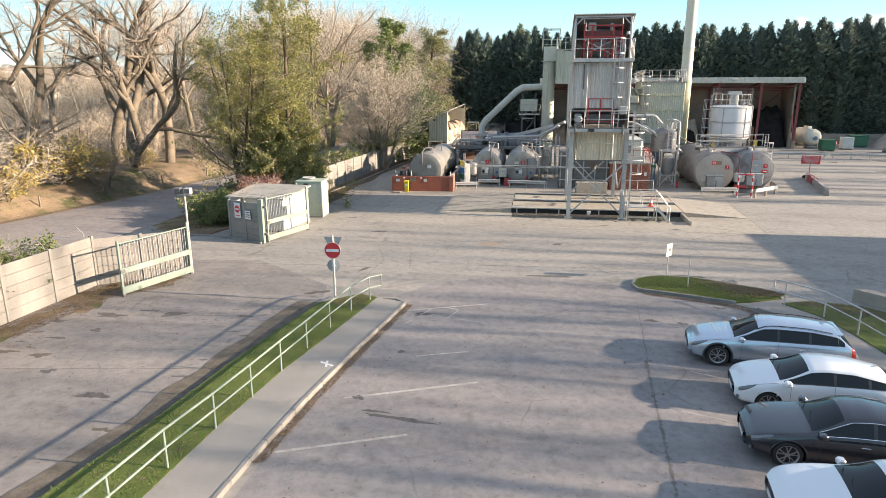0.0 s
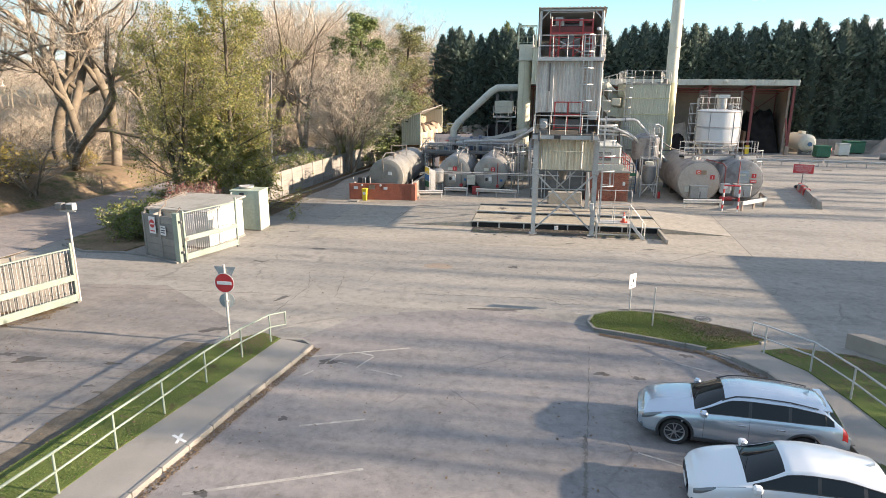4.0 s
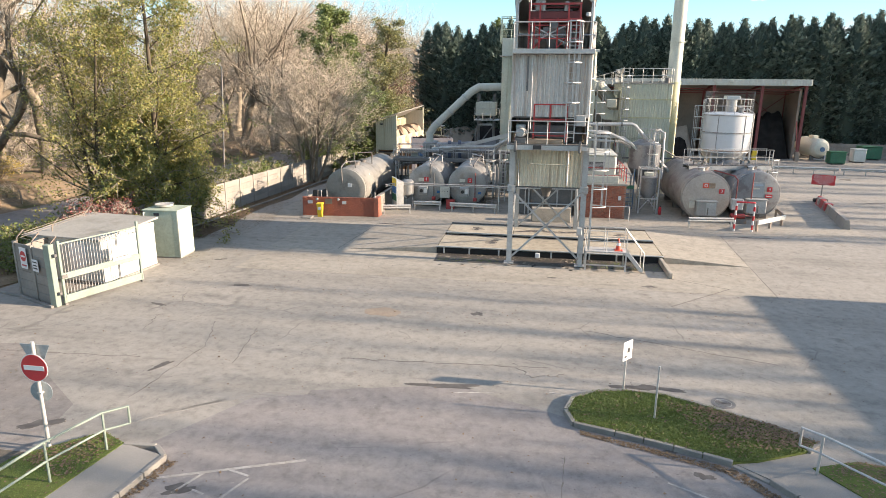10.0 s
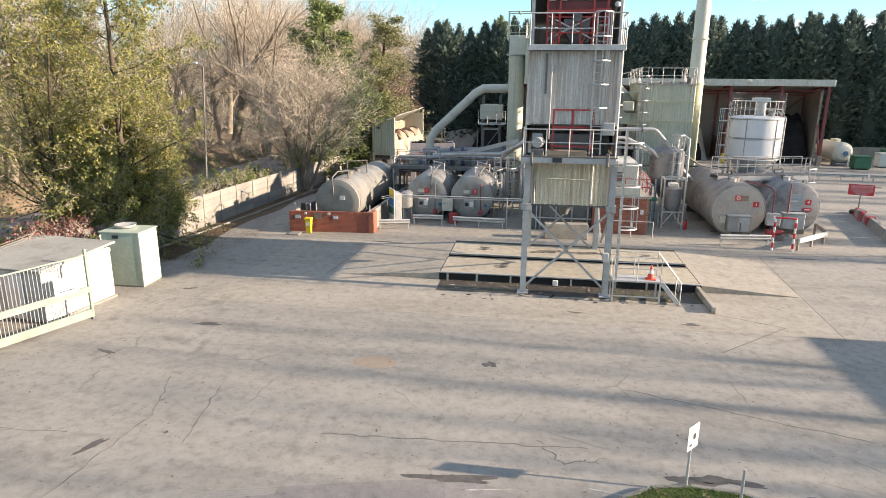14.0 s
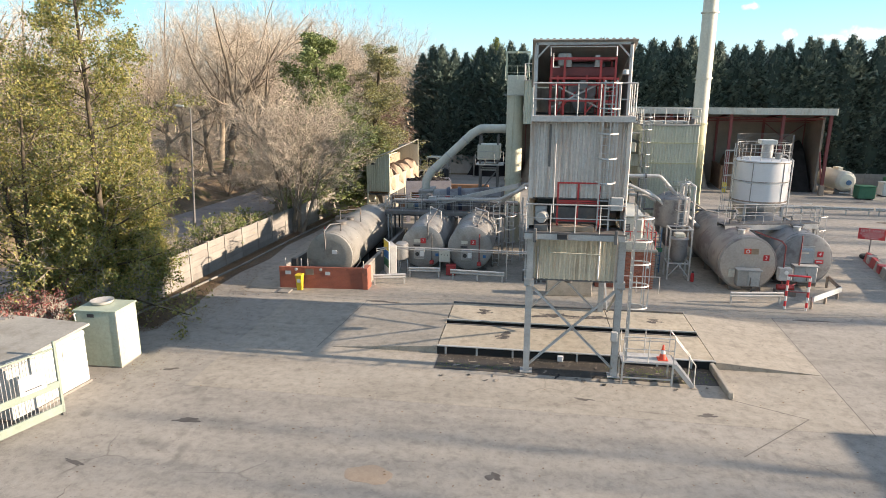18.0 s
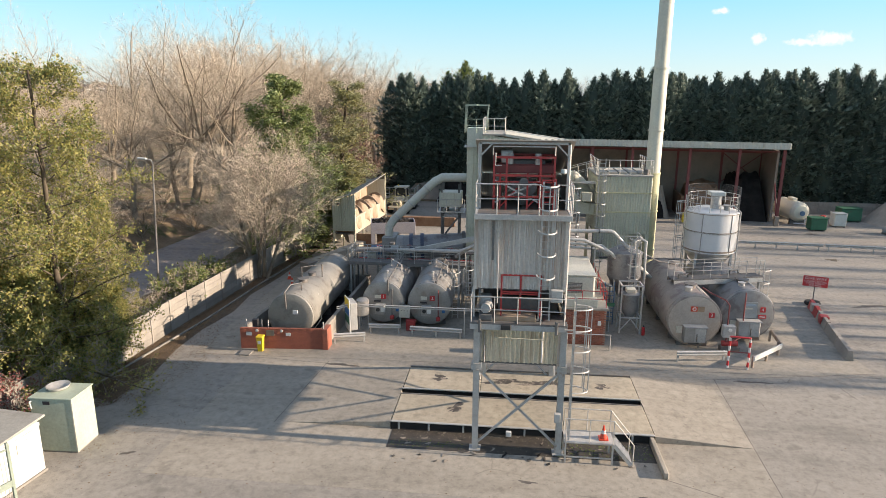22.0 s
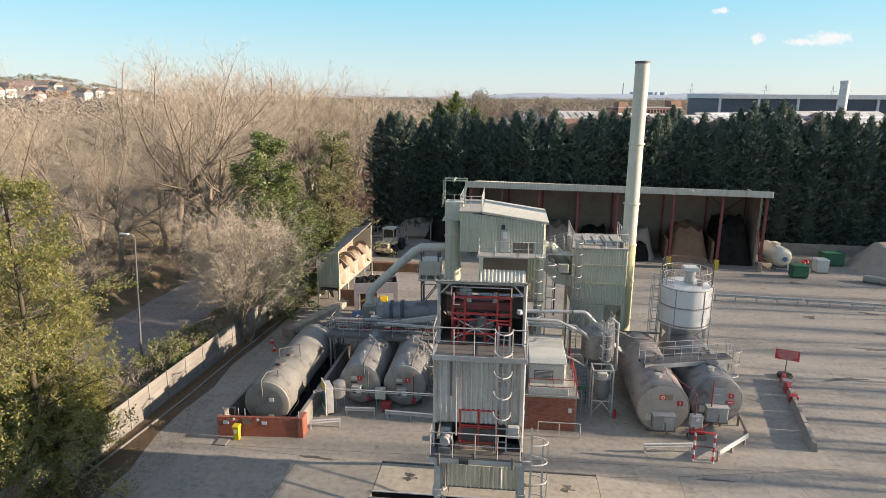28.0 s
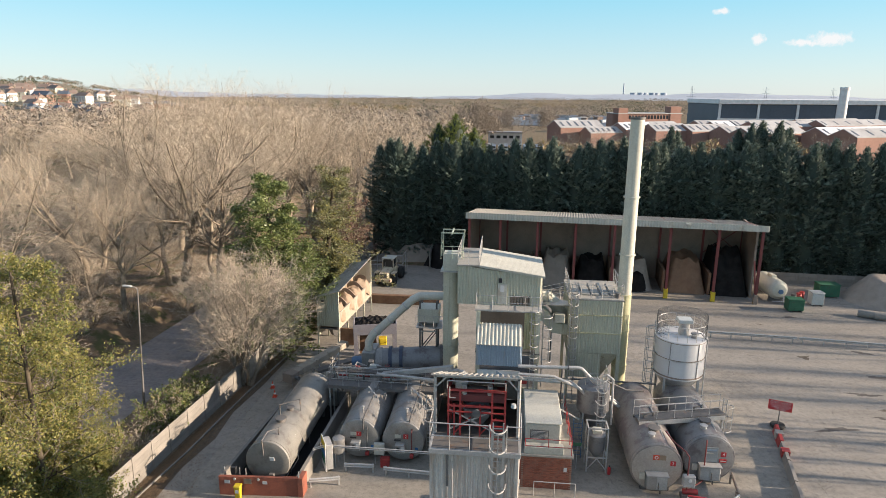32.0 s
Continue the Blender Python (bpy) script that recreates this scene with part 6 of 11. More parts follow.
grit = thing("grit_bin", -13.5, 9.45, 0.0, "upright yellow plastic bin beside the bund wall", "bin")
part("body", lathe([(0.2, 0.0), (0.26, 0.85)], 4), "yellow", grit).matrix_local = pose(0, 0, 0, 0, 0, 45)
part("lid", box(-0.23, 0.23, -0.23, 0.23, 0.85, 0.98, 0.04), "yellow", grit)
part("label_plate", box(-0.1, 0.1, -0.2, -0.185, 0.5, 0.7), "signwhite", grit)
solo("concrete_pad", box(-14.6, -13.9, 8.6, 9.3, 0.0, 0.08, 0.02), "kerb", "pale concrete pad on the yard", "slab", kind="structure")

# notice board and cabinets between the tanks
nb = thing("notice_board", -9.05, 13.2, 0, "tall blue, yellow and green notice panel on a grey cabinet", "sign", rz=-62)
part("cabinet", box(-0.6, 0.6, 0.05, 0.5, 0.25, 2.1, 0.03), "steel", nb)
part("panel", box(-0.62, 0.62, -0.03, 0.03, 0.15, 2.35, 0.01), "signwhite", nb)
for z0, z1, mt in ((1.75, 2.3, "yellow"), (1.2, 1.7, "signblue"), (0.65, 1.15, "greenplastic")):
    part("stripe", box(-0.56, 0.56, -0.045, -0.03, z0, z1), mt, nb)
cyl = thing("additive_vessel", -8.2, 13.9, 0, "small upright grey vessel on legs", "vessel")
part("body", lathe([(0.05, 0.75), (0.42, 1.0), (0.42, 2.0), (0.3, 2.1), (0, 2.12)], 18), "tank", cyl)
for k in range(3):
    part("leg", rod((0.35 * math.cos(k * 2.1), 0.35 * math.sin(k * 2.1), 0), (0.35 * math.cos(k * 2.1), 0.35 * math.sin(k * 2.1), 1.0), 0.03), "galv", cyl)
cab = thing("switch_cabinet", -5.45, 14.2, 0, "pale grey electrical cabinet on two legs", "cabinet")
part("body", box(-0.35, 0.35, -0.15, 0.15, 0.8, 1.6, 0.02), "palesheet", cab)
for x in (-0.3, 0.3):
    part("leg", beam((x, 0, 0), (x, 0, 0.8), 0.05), "steel", cab)
for k in range(3):
    part("knob", rod((-0.2 + 0.2 * k, -0.16, 1.3), (-0.2 + 0.2 * k, -0.2, 1.3), 0.03), "ink", cab)
rbx = thing("red_cabinet", -5.0, 13.95, 0, "small red metal box on the ground", "box")
part("body", box(-0.3, 0.3, -0.2, 0.2, 0.02, 0.65, 0.02), "red", rbx)
part("lid", box(-0.32, 0.32, -0.22, 0.22, 0.65, 0.7, 0.01), "red", rbx)


def crash_rail(x0, y0, x1, y1, z=0.55, mat="galv", label="galvanised crash barrier on short posts", ends=True):
    t = thing("crash_barrier", x0, y0, 0, label, "barrier", rz=math.degrees(math.atan2(y1 - y0, x1 - x0)), group="crash barriers")
    ln = math.hypot(x1 - x0, y1 - y0)
    bm = bmesh.new()
    prof = [(-0.0, -0.15), (-0.07, -0.1), (-0.07, -0.06), (0, 0), (-0.07, 0.06), (-0.07, 0.1), (0, 0.15)]
    rows = [[bm.verts.new((x, p, z + q)) for p, q in prof] for x in (0, ln)]
    rows2 = [[bm.verts.new((x, p + 0.01, z + q)) for p, q in prof] for x in (0, ln)]
    for i in range(6):
        bm.faces.new((rows[0][i], rows[1][i], rows[1][i + 1], rows[0][i + 1]))
        bm.faces.new((rows2[0][i + 1], rows2[1][i + 1], rows2[1][i], rows2[0][i]))
    part("rail", bm, mat, t)
    n = max(1, round(ln / 2.2))
    for i in range(n + 1):
        part("post", beam((ln * (0.04 + 0.92 * i / n), 0.08, 0), (ln * (0.04 + 0.92 * i / n), 0.08, z + 0.12), 0.09), mat, t)
    return t


crash_rail(-9.4, 11.0, -7.5, 11.5)
crash_rail(-7.6, 13.0, -5.6, 13.1)
crash_rail(-4.9, 12.9, -1.5, 12.7)
crash_rail(11.2, 10.6, 14.15, 11.0)
crash_rail(24.3, 41.4, 33.0, 40.7, 0.6)
crash_rail(33.2, 40.7, 42.0, 39.7, 0.6)
crash_rail(42.2, 39.7, 60.0, 37.8, 0.6)

# overhead pipe along the tank fronts
pr = thing("pipe_run", 0, 0, 0, "thin galvanised pipe run on posts in front of the tanks", "pipe")
for z in (1.98, 1.86):
    part("pipe", pipe([(-9.6, 12.6, z - 0.1), (-8.8, 13.0, z), (-1.5, 12.9, z), (0.6, 12.9, z)], 0.035, 6), "galv", pr)
for x in (-8.8, -1.4, 0.5):
    part("post", rod((x, 12.98, 0), (x, 12.98, 2.0), 0.04), "galv", pr)

# ---- walkway over the tanks ----


def walkway(name, p0, p1, z, w, label, legs, toe=True):
    t = thing(name, p0[0], p0[1], 0, label, "walkway", rz=math.degrees(math.atan2(p1[1] - p0[1], p1[0] - p0[0])))
    ln = math.hypot(p1[0] - p0[0], p1[1] - p0[1])
    part("floor", box(0, ln, 0, w, z - 0.04, z), "steel_dark", t)
    for y in (0.02, w - 0.02):
        part("edge_beam", box(0, ln, y - 0.03, y + 0.03, z - 0.22, z + 0.02), "steel_dark", t)
        railing(t, [(0, y, z), (ln, y, z)], 1.1, 1.3, 0.022, mat="steel")
    for x in legs:
        for y in (0.05, w - 0.05):
            part("leg", beam((x, y, 0), (x, y, z - 0.2), 0.1), "steel", t)
    return t


walkway("tank_walkway", (-10.6, 19.6), (-1.8, 19.3), 3.05, 1.0, "galvanised walkway with handrails over the bitumen tanks", (0.2, 4.6, 8.6))
wk2 = walkway("tank_walkway", (12.1, 16.0), (18.3, 17.6), 3.45, 0.9, "galvanised walkway bridging the two brown tanks", (0.3, 6.2))
ladder(wk2, 6.5, 0.4, 0.3, 4.4, 0.42, (1, 0), 2.0)
part("side_beam", box(0, 6.3, -0.1, -0.04, 3.1, 3.4), "steel", wk2)
stair = thing("access_stair", -10.4, 20.4, 0, "steep steel stair up to the tank walkway", "stairs")
for y in (0, 0.7):
    part("stringer", beam((-2.4, y + 2.0, 0.1), (0, y, 3.0), 0.05, 0.2), "steel_dark", stair)
    part("stair_rail", pipe([(-2.4, y + 2.0, 1.1), (0, y, 4.0)], 0.025, 6), "galv", stair)
for i in range(13):
    part("tread", box(-0.12, 0.12, 0, 0.75, -0.015, 0.015), "steel_dark", stair).location = (-2.3 + i * 0.18, 1.95 - i * 0.15, 0.25 + i * 0.215)

# ---- red and white hoop, rails before tanks three and four ----
hoop = thing("hoop_barrier", 13.95, 10.15, 0, "red and white banded steel hoop barrier", "barrier")
for x, y in ((0, 0), (1.05, -0.15)):
    part("hoop_leg", rod((x, y, 0), (x, y, 1.86), 0.06, n=10), "signwhite", hoop)
    for z in (0.3, 0.9, 1.5):
        part("band", rod((x, y, z - 0.15), (x, y, z + 0.15), 0.066, n=10), "signred", hoop)
part("top_bar", pipe([(0, 0, 1.84), (0.03, 0, 1.9), (1.02, -0.15, 1.9), (1.05, -0.15, 1.84)], 0.06, 10), "signred", hoop)
part("cross_bar", beam((0, 0.0, 1.0), (1.05, -0.15, 1.0), 0.05), "redshed", hoop)
wr = thing("timber_rail", 15.35, 10.15, 0, "pale timber guard rail on stub posts", "barrier", rz=43)
part("rail", box(0, 3.3, -0.05, 0.05, 0.44, 0.74, 0.02), "white", wr)
for x in (0.12, 1.7, 3.15):
    part("post", beam((x, 0.09, 0), (x, 0.09, 0.7), 0.12), "shedwall", wr)
wr2 = thing("timber_rail", 17.75, 12.45, 0, "dark timber guard rail at the tank end", "barrier", rz=82)
part("rail", box(0.1, 2.4, -0.05, 0.05, 0.5, 0.75, 0.02), "shedwall", wr2)
for x in (0.3, 2.2):
    part("post", beam((x, 0.09, 0), (x, 0.09, 0.7), 0.12), "shedwall", wr2)

fp = thing("filler_pipe", 0, 0, 0, "pair of pale overhead filler pipes with mitred bends", "pipe")
part("pipe", pipe([(3.9, 17.9, 6.15), (8.15, 18, 6.2), (8.4, 18, 6.1), (9.9, 18.1, 4.5), (10.2, 18.2, 3.6)], 0.13, 10), "galv", fp)
part("pipe", pipe([(3.9, 17.6, 5.7), (6.4, 17.7, 5.6), (8.2, 17.8, 4.75), (9.3, 17.9, 3.7), (9.5, 18.0, 2.6)], 0.11, 10), "galv", fp)
for x, z in ((5.2, 6.17), (7.4, 6.19)):
    part("clamp", rod((x - 0.05, 17.98, z), (x + 0.05, 17.98, z), 0.17, n=10), "steel_dark", fp)
for x in (4.6, 7.0):
    part("hanger", beam((x, 18.2, 2.3), (x, 18.2, 6.1), 0.09), "steel_dark", fp)

# ---- white filler silo ----
si = thing("filler_silo", 16.45, 23.6, 0, "white cylindrical filler silo on legs with a railed top", "silo")
part("shell", lathe([(1.88, 3.85), (1.9, 3.85), (1.9, 3.92), (1.87, 3.94), (1.87, 5.3), (1.91, 5.32), (1.91, 5.42), (1.87, 5.44), (1.87, 6.78), (1.92, 6.8), (1.92, 6.88), (1.5, 6.98), (0, 7.05)], 40), "silo", si)
part("cone", lathe([(0.28, 1.75), (0.32, 1.75), (1.86, 3.86), (1.2, 3.9), (0, 3.9)], 40), "galv", si)
part("outlet", lathe([(0.28, 1.2), (0.28, 1.78)], 14), "steel_dark", si)
for k in range(4):
    t_ = math.pi / 4 + k * math.pi / 2
    cx, cy = 1.78 * math.cos(t_), 1.78 * math.sin(t_)
    part("leg", beam((cx, cy, 0), (cx, cy, 4.0), 0.16), "steel", si)
    n_ = t_ + math.pi / 2
    part("brace", beam((cx, cy, 0.4), (1.78 * math.cos(n_), 1.78 * math.sin(n_), 2.9), 0.08), "steel", si)
ring = [(1.8 * math.cos(2 * math.pi * k / 16), 1.8 * math.sin(2 * math.pi * k / 16), 6.9) for k in range(17)]
railing(si, ring, 1.15, 0.7, 0.024)
bm = bmesh.new()
for k in range(120):
    a_ = radians(-40 + k * 2.2)
    add_rod(bm, (1.84 * math.cos(a_), 1.84 * math.sin(a_), 6.95), (1.84 * math.cos(a_), 1.84 * math.sin(a_), 8.65), 0.007, n=3, caps=False)
for z in (7.3, 7.75, 8.2, 8.63):
    add_pipe(bm, [(1.84 * math.cos(radians(-40 + 12 * k)), 1.84 * math.sin(radians(-40 + 12 * k)), z) for k in range(23)], 0.01, 4)
part("wire_guard", bm, "steel_dark", si, "tall wire mesh guard round the silo top")
part("filter_body", lathe([(0.38, 6.95), (0.38, 8.0), (0.42, 8.0)], 18), "galv", si).location = (0.15, -0.2, 0)
part("filter_cap", box(-0.4, 0.65, -0.65, 0.3, 8.0, 8.3, 0.03), "white", si)
part("relief_valve", lathe([(0.2, 6.95), (0.2, 7.3), (0.26, 7.3), (0.26, 7.4), (0, 7.42)], 12), "tank", si).location = (0.75, -0.8, 0)
for a_ in (-125, -60):
    part("seam_strip", beam((1.89 * math.cos(radians(a_)), 1.89 * math.sin(radians(a_)), 3.9), (1.89 * math.cos(radians(a_)), 1.89 * math.sin(radians(a_)), 6.85), 0.05, 0.03), "tank", si)
part("fill_pipe", pipe([(1.75, -0.9, 0.6), (1.75, -0.9, 6.9), (1.3, -0.6, 7.3), (0.9, -0.4, 7.1)], 0.06), "galv", si)
for z in (4.0, 5.4, 6.8):
    part("rusty_band", lathe([(1.86, z - 0.05), (1.91, z - 0.05), (1.91, z + 0.05), (1.86, z + 0.05)], 40, False), "shedwall", si)
ladder(si, -1.98, -0.2, 0.6, 8.0, 0.42, (-1, 0), 3.0)

# ---- chimney ----
ch = thing("chimney", 12.37, 25.9, 0, "tall slim steel chimney, yellow below and cream above", "chimney")
part("lower_flue", lathe([(0.58, 0.0), (0.58, 9.3)], 28), "yellow_green", ch, "faded yellow lower flue")
part("upper_flue", lathe([(0.55, 9.3), (0.53, 16.5), (0.52, 23.15)], 28), "cream", ch)
part("top_rim", lathe([(0.52, 23.1), (0.56, 23.12), (0.56, 23.28), (0.47, 23.28), (0.47, 22.6), (0, 22.6)], 28), "steel_dark", ch)
for z in (3.2, 6.3, 9.3, 12.6, 17.2):
    part("flange", lathe([(0.57, z - 0.05), (0.63, z - 0.05), (0.63, z + 0.05), (0.57, z + 0.05)], 28), "yellow_green" if z < 9.4 else "cream", ch)
part("base_plinth", box(-0.9, 0.9, -0.9, 0.9, 0, 0.35, 0.03), "kerb", ch)

# ---- bag filter house ----
bf = thing("bag_filter", 0, 0, 0, "pale green ribbed bag filter house with a railed roof", "filter house")
for z0, z1, mt in ((4.7, 6.35, "clad_green"), (6.45, 7.85, "clad_green"), (7.95, 9.15, "clad_green")):
    part("front_cladding", corrugated((7.95, 24.4), (12.05, 24.4), z0, z1, 0.2, 0.045), mt, bf)
    part("side_cladding", corrugated((7.95, 29.5), (7.95, 24.4), z0, z1, 0.2, 0.045), mt, bf)
    part("side_cladding", corrugated((12.05, 24.4), (12.05, 29.5), z0, z1, 0.2, 0.045), mt, bf)
    part("back_cladding", corrugated((12.05, 29.5), (7.95, 29.5), z0, z1, 0.2, 0.045), mt, bf)
    part("band", box(7.9, 12.12, 24.3, 24.42, z1, z1 + 0.1), "yellow_green", bf)
bm = bmesh.new()
top = [bm.verts.new(p) for p in ((8.0, 24.42, 4.7), (12.0, 24.42, 4.7), (12.0, 29.4, 4.7), (8.0, 29.4, 4.7))]
bot = [bm.verts.new(p) for p in ((9.4, 26, 2.0), (10.9, 26, 2.0), (10.9, 28, 2.0), (9.4, 28, 2.0))]
for i in range(4):
    bm.faces.new((bot[i], bot[(i + 1) % 4], top[(i + 1) % 4], top[i]))
bm.faces.new(bot[::-1])
part("dust_hopper", bm, "clad_green", bf)
part("front_skirt", corrugated((7.95, 24.38), (10.6, 24.38), 2.6, 4.65, 0.2, 0.045), "clad_green", bf)
for x, y in ((8.0, 24.5), (12.0, 24.5), (8.0, 29.3), (12.0, 29.3)):
    part("leg", beam((x, y, 0), (x, y, 4.7), 0.25), "clad_green", bf)
part("roof_deck", box(7.85, 12.15, 24.25, 29.6, 9.15, 9.27), "roofsheet", bf)
for k in range(5):
    part("hatch", box(8.2 + k * 0.75, 8.8 + k * 0.75, 25.2, 28.5, 9.27, 9.42, 0.03), "roofsheet", bf)
part("roof_motor", lathe([(0.2, 0), (0.2, 0.4), (0, 0.45)], 12), "steel_dark", bf).location = (11.7, 24.9, 9.27)
railing(bf, [(7.95, 29.5, 9.25), (7.95, 24.35, 9.25), (12.05, 24.35, 9.25), (12.05, 29.5, 9.25)], 1.15, 0.85, 0.024)
ladder(bf, 8.25, 24.15, 0.3, 10.5, 0.45, (0, -1), 2.6)
railing(bf, [(5.8, 25.6, 8.6), (7.9, 25.6, 9.2)], 1.1, 0.7, 0.022)
railing(bf, [(5.8, 24.6, 8.6), (7.9, 24.6, 9.2)], 1.1, 0.7, 0.022)
part("bridge_floor", box(5.6, 7.95, 24.5, 25.7, 8.55, 8.62), "galv", bf)
part("inlet_duct", pipe([(4.8, 25.2, 7.9), (5.9, 25.2, 7.7), (6.9, 25.0, 6.6), (8.2, 25.0, 6.5)], 0.62, 4), "clad_green", bf)
part("damper_box", box(6.8, 7.6, 24.2, 24.8, 7.2, 7.9, 0.03), "cream", bf)

# ---- mixing tower ----
mx = thing("mixing_tower", 0, 0, 0, "pale green mixing tower with a screen house on a steel frame", "tower")
for x in (0.9, 5.3):
    for y in (20.3, 26.5):
        part("column", ibeam((x, y, 0), (x, y, 9.3), 0.3, 0.3), "clad_green", mx)
for z in (3.2, 6.2):
    part("floor", box(0.7, 5.5, 20.1, 26.7, z - 0.1, z), "steel_dark", mx)
for y in (20.3, 26.5):
    part("brace", beam((0.9, y, 0.4), (5.3, y, 3.0), 0.1), "steel", mx)
    part("brace", beam((5.3, y, 0.4), (0.9, y, 3.0), 0.1), "steel", mx)
part("screen_wall", corrugated((-0.75, 21.9), (5.5, 21.9), 9.3, (12.35, 11.55), 0.22, 0.05), "clad_green", mx)
part("screen_wall", corrugated((5.5, 21.9), (5.5, 27.2), 9.3, 11.6, 0.22, 0.05), "clad_green", mx)
part("screen_wall", corrugated((-0.75, 27.2), (-0.75, 21.9), 9.3, 12.3, 0.22, 0.05), "clad_green", mx)
part("screen_wall", corrugated((5.5, 27.2), (-0.75, 27.2), 9.3, (11.55, 12.35), 0.22, 0.05), "clad_green", mx)
part("screen_roof", roof_sheet([(0.85, 21.7, 12.42), (0.85, 27.4, 12.42), (5.75, 27.4, 11.72), (5.75, 21.7, 11.72)], 0.3, 0.04), "palesheet", mx)
part("barge_board", beam((0.85, 21.75, 12.35), (5.75, 21.75, 11.65), 0.05, 0.2), "palesheet", mx)
part("flat_roof", box(-0.85, 0.9, 21.75, 27.3, 12.3, 12.4), "roofsheet", mx)
part("rust_panel", box(3.2, 4.7, 21.83, 21.86, 9.35, 10.1), "shedwall", mx, "translucent brown sheet")
part("door", box(2.25, 2.95, 21.78, 21.84, 9.4, 11.0, 0.01), "palesheet", mx)
part("notice", box(2.45, 2.75, 21.74, 21.77, 10.4, 10.9), "signwhite", mx)
part("door_mark", box(2.3, 2.55, 21.73, 21.77, 11.1, 11.45), "ink", mx)
part("balcony", box(0.6, 5.6, 20.6, 21.9, 9.2, 9.3), "galv", mx)
railing(mx, [(0.7, 21.8, 9.3), (0.7, 20.7, 9.3), (5.5, 20.7, 9.3), (5.5, 21.8, 9.3)], 1.1, 1.2, 0.024)
railing(mx, [(-0.8, 27.0, 12.4), (-0.8, 21.9, 12.4), (0.8, 21.9, 12.4), (0.8, 27.0, 12.4)], 1.1, 0.9, 0.024)
part("lower_back_wall", box(0.8, 5.4, 23.4, 23.5, 6.2, 9.2), "shedwall", mx)
part("side_strip", corrugated((4.3, 20.95), (5.5, 20.95), 5.9, 9.2, 0.2, 0.045), "yellow_green", mx)
part("skip_roof", roof_sheet([(0.85, 18.6, 7.35), (4.15, 18.6, 7.35), (4.15, 20.4, 8.35), (0.85, 20.4, 8.35)], 0.26, 0.06), "palesheet", mx)
part("skip_wall", corrugated((0.9, 18.72), (4.1, 18.72), 5.75, 7.3, 0.18, 0.04), "bluesheet", mx)
part("skip_wall", corrugated((4.1, 18.72), (4.1, 20.4), 5.75, 7.35, 0.18, 0.04), "bluesheet", mx)
part("skip_wall", corrugated((0.9, 20.4), (0.9, 18.72), 5.75, 7.35, 0.18, 0.04), "bluesheet", mx)
part("banner", box(0.95, 4.05, 18.9, 18.96, 3.9, 5.3), "signwhite", mx, "white printed banner")
part("banner_mark", lathe([(0.3, 0), (0.3, 0.02), (0, 0.02)], 3), "bluesheet", mx).matrix_local = pose(2.5, 18.9, 5.0, 90, 0, 0)
lettering(mx, "XPRESS", 0.42, 2.55, 18.88, 4.55, "signblue")
part("lower_wall", corrugated((0.9, 19.2), (5.2, 19.2), 0.3, 3.9, 0.2, 0.045), "clad_green", mx)
part("extinguisher_box", box(4.2, 4.6, 18.9, 19.1, 4.3, 4.9, 0.02), "red", mx)
part("cross_duct", pipe([(5.4, 25.6, 9.0), (6.3, 25.6, 8.9), (6.9, 25.7, 8.3), (7.3, 25.9, 7.6), (7.9, 26.1, 7.3), (8.6, 26.2, 7.3)], 0.5, 16), "cream", mx, "fat cream elbow duct")
for p_ in ((6.3, 25.6, 8.9), (7.9, 26.1, 7.3)):
    part("duct_flange", rod((p_[0] - 0.05, p_[1], p_[2]), (p_[0] + 0.05, p_[1], p_[2]), 0.57, n=16), "steel", mx)
part("elbow_stand", beam((6.7, 25.6, 3.2), (6.7, 25.6, 8.0), 0.12), "steel_dark", mx)
ladder(mx, 5.05, 20.55, 3.0, 10.3, 0.45, (0, -1), 5.0)
ladder(mx, 5.75, 21.6, 3.0, 9.2, 0.45, (1, 0), 5.0)

# ---- hot elevator ----
el = thing("bucket_elevator", 0, 0, 0, "pale green bucket elevator with a railed head platform", "elevator")
part("casing", rod((-1.5, 24.2, 0), (-1.5, 24.2, 11.4), 0.62, n=20), "clad_green", el)
for z in (2.5, 5.0, 7.5, 10.0):
    part("flange", lathe([(0.62, -0.05), (0.68, -0.05), (0.68, 0.05), (0.62, 0.05)], 20), "clad_green", el).location = (-1.5, 24.2, z)
part("head_box", box(-2.1, -0.7, 23.6, 24.9, 11.3, 12.75, 0.04), "cream", el)
part("head_floor", box(-2.3, -0.5, 23.4, 25.2, 11.3, 11.36), "galv", el)
railing(el, [(-2.25, 25.1, 12.4), (-2.25, 23.4, 12.4), (-0.5, 23.4, 12.4)], 1.0, 0.85, 0.022, mat="palegreen")
for x in (-2.2, -0.65):
    for y in (23.6, 24.9):
        part("hoist_post", beam((x, y, 12.6), (x + (0.15 if x > -1 else 0), y, 14.45), 0.07), "palegreen", el)
for y in (23.6, 24.9):
    part("hoist_beam", beam((-2.25, y, 14.42), (-0.5, y, 14.42), 0.08), "palegreen", el)
part("hoist_beam", beam((-1.4, 23.3, 14.42), (-1.4, 25.2, 14.42), 0.1), "palegreen", el)
part("chute", pipe([(-0.9, 24.2, 11.6), (0.2, 24.2, 10.6), (0.8, 24.2, 10.2)], 0.35, 4), "clad_green", el)

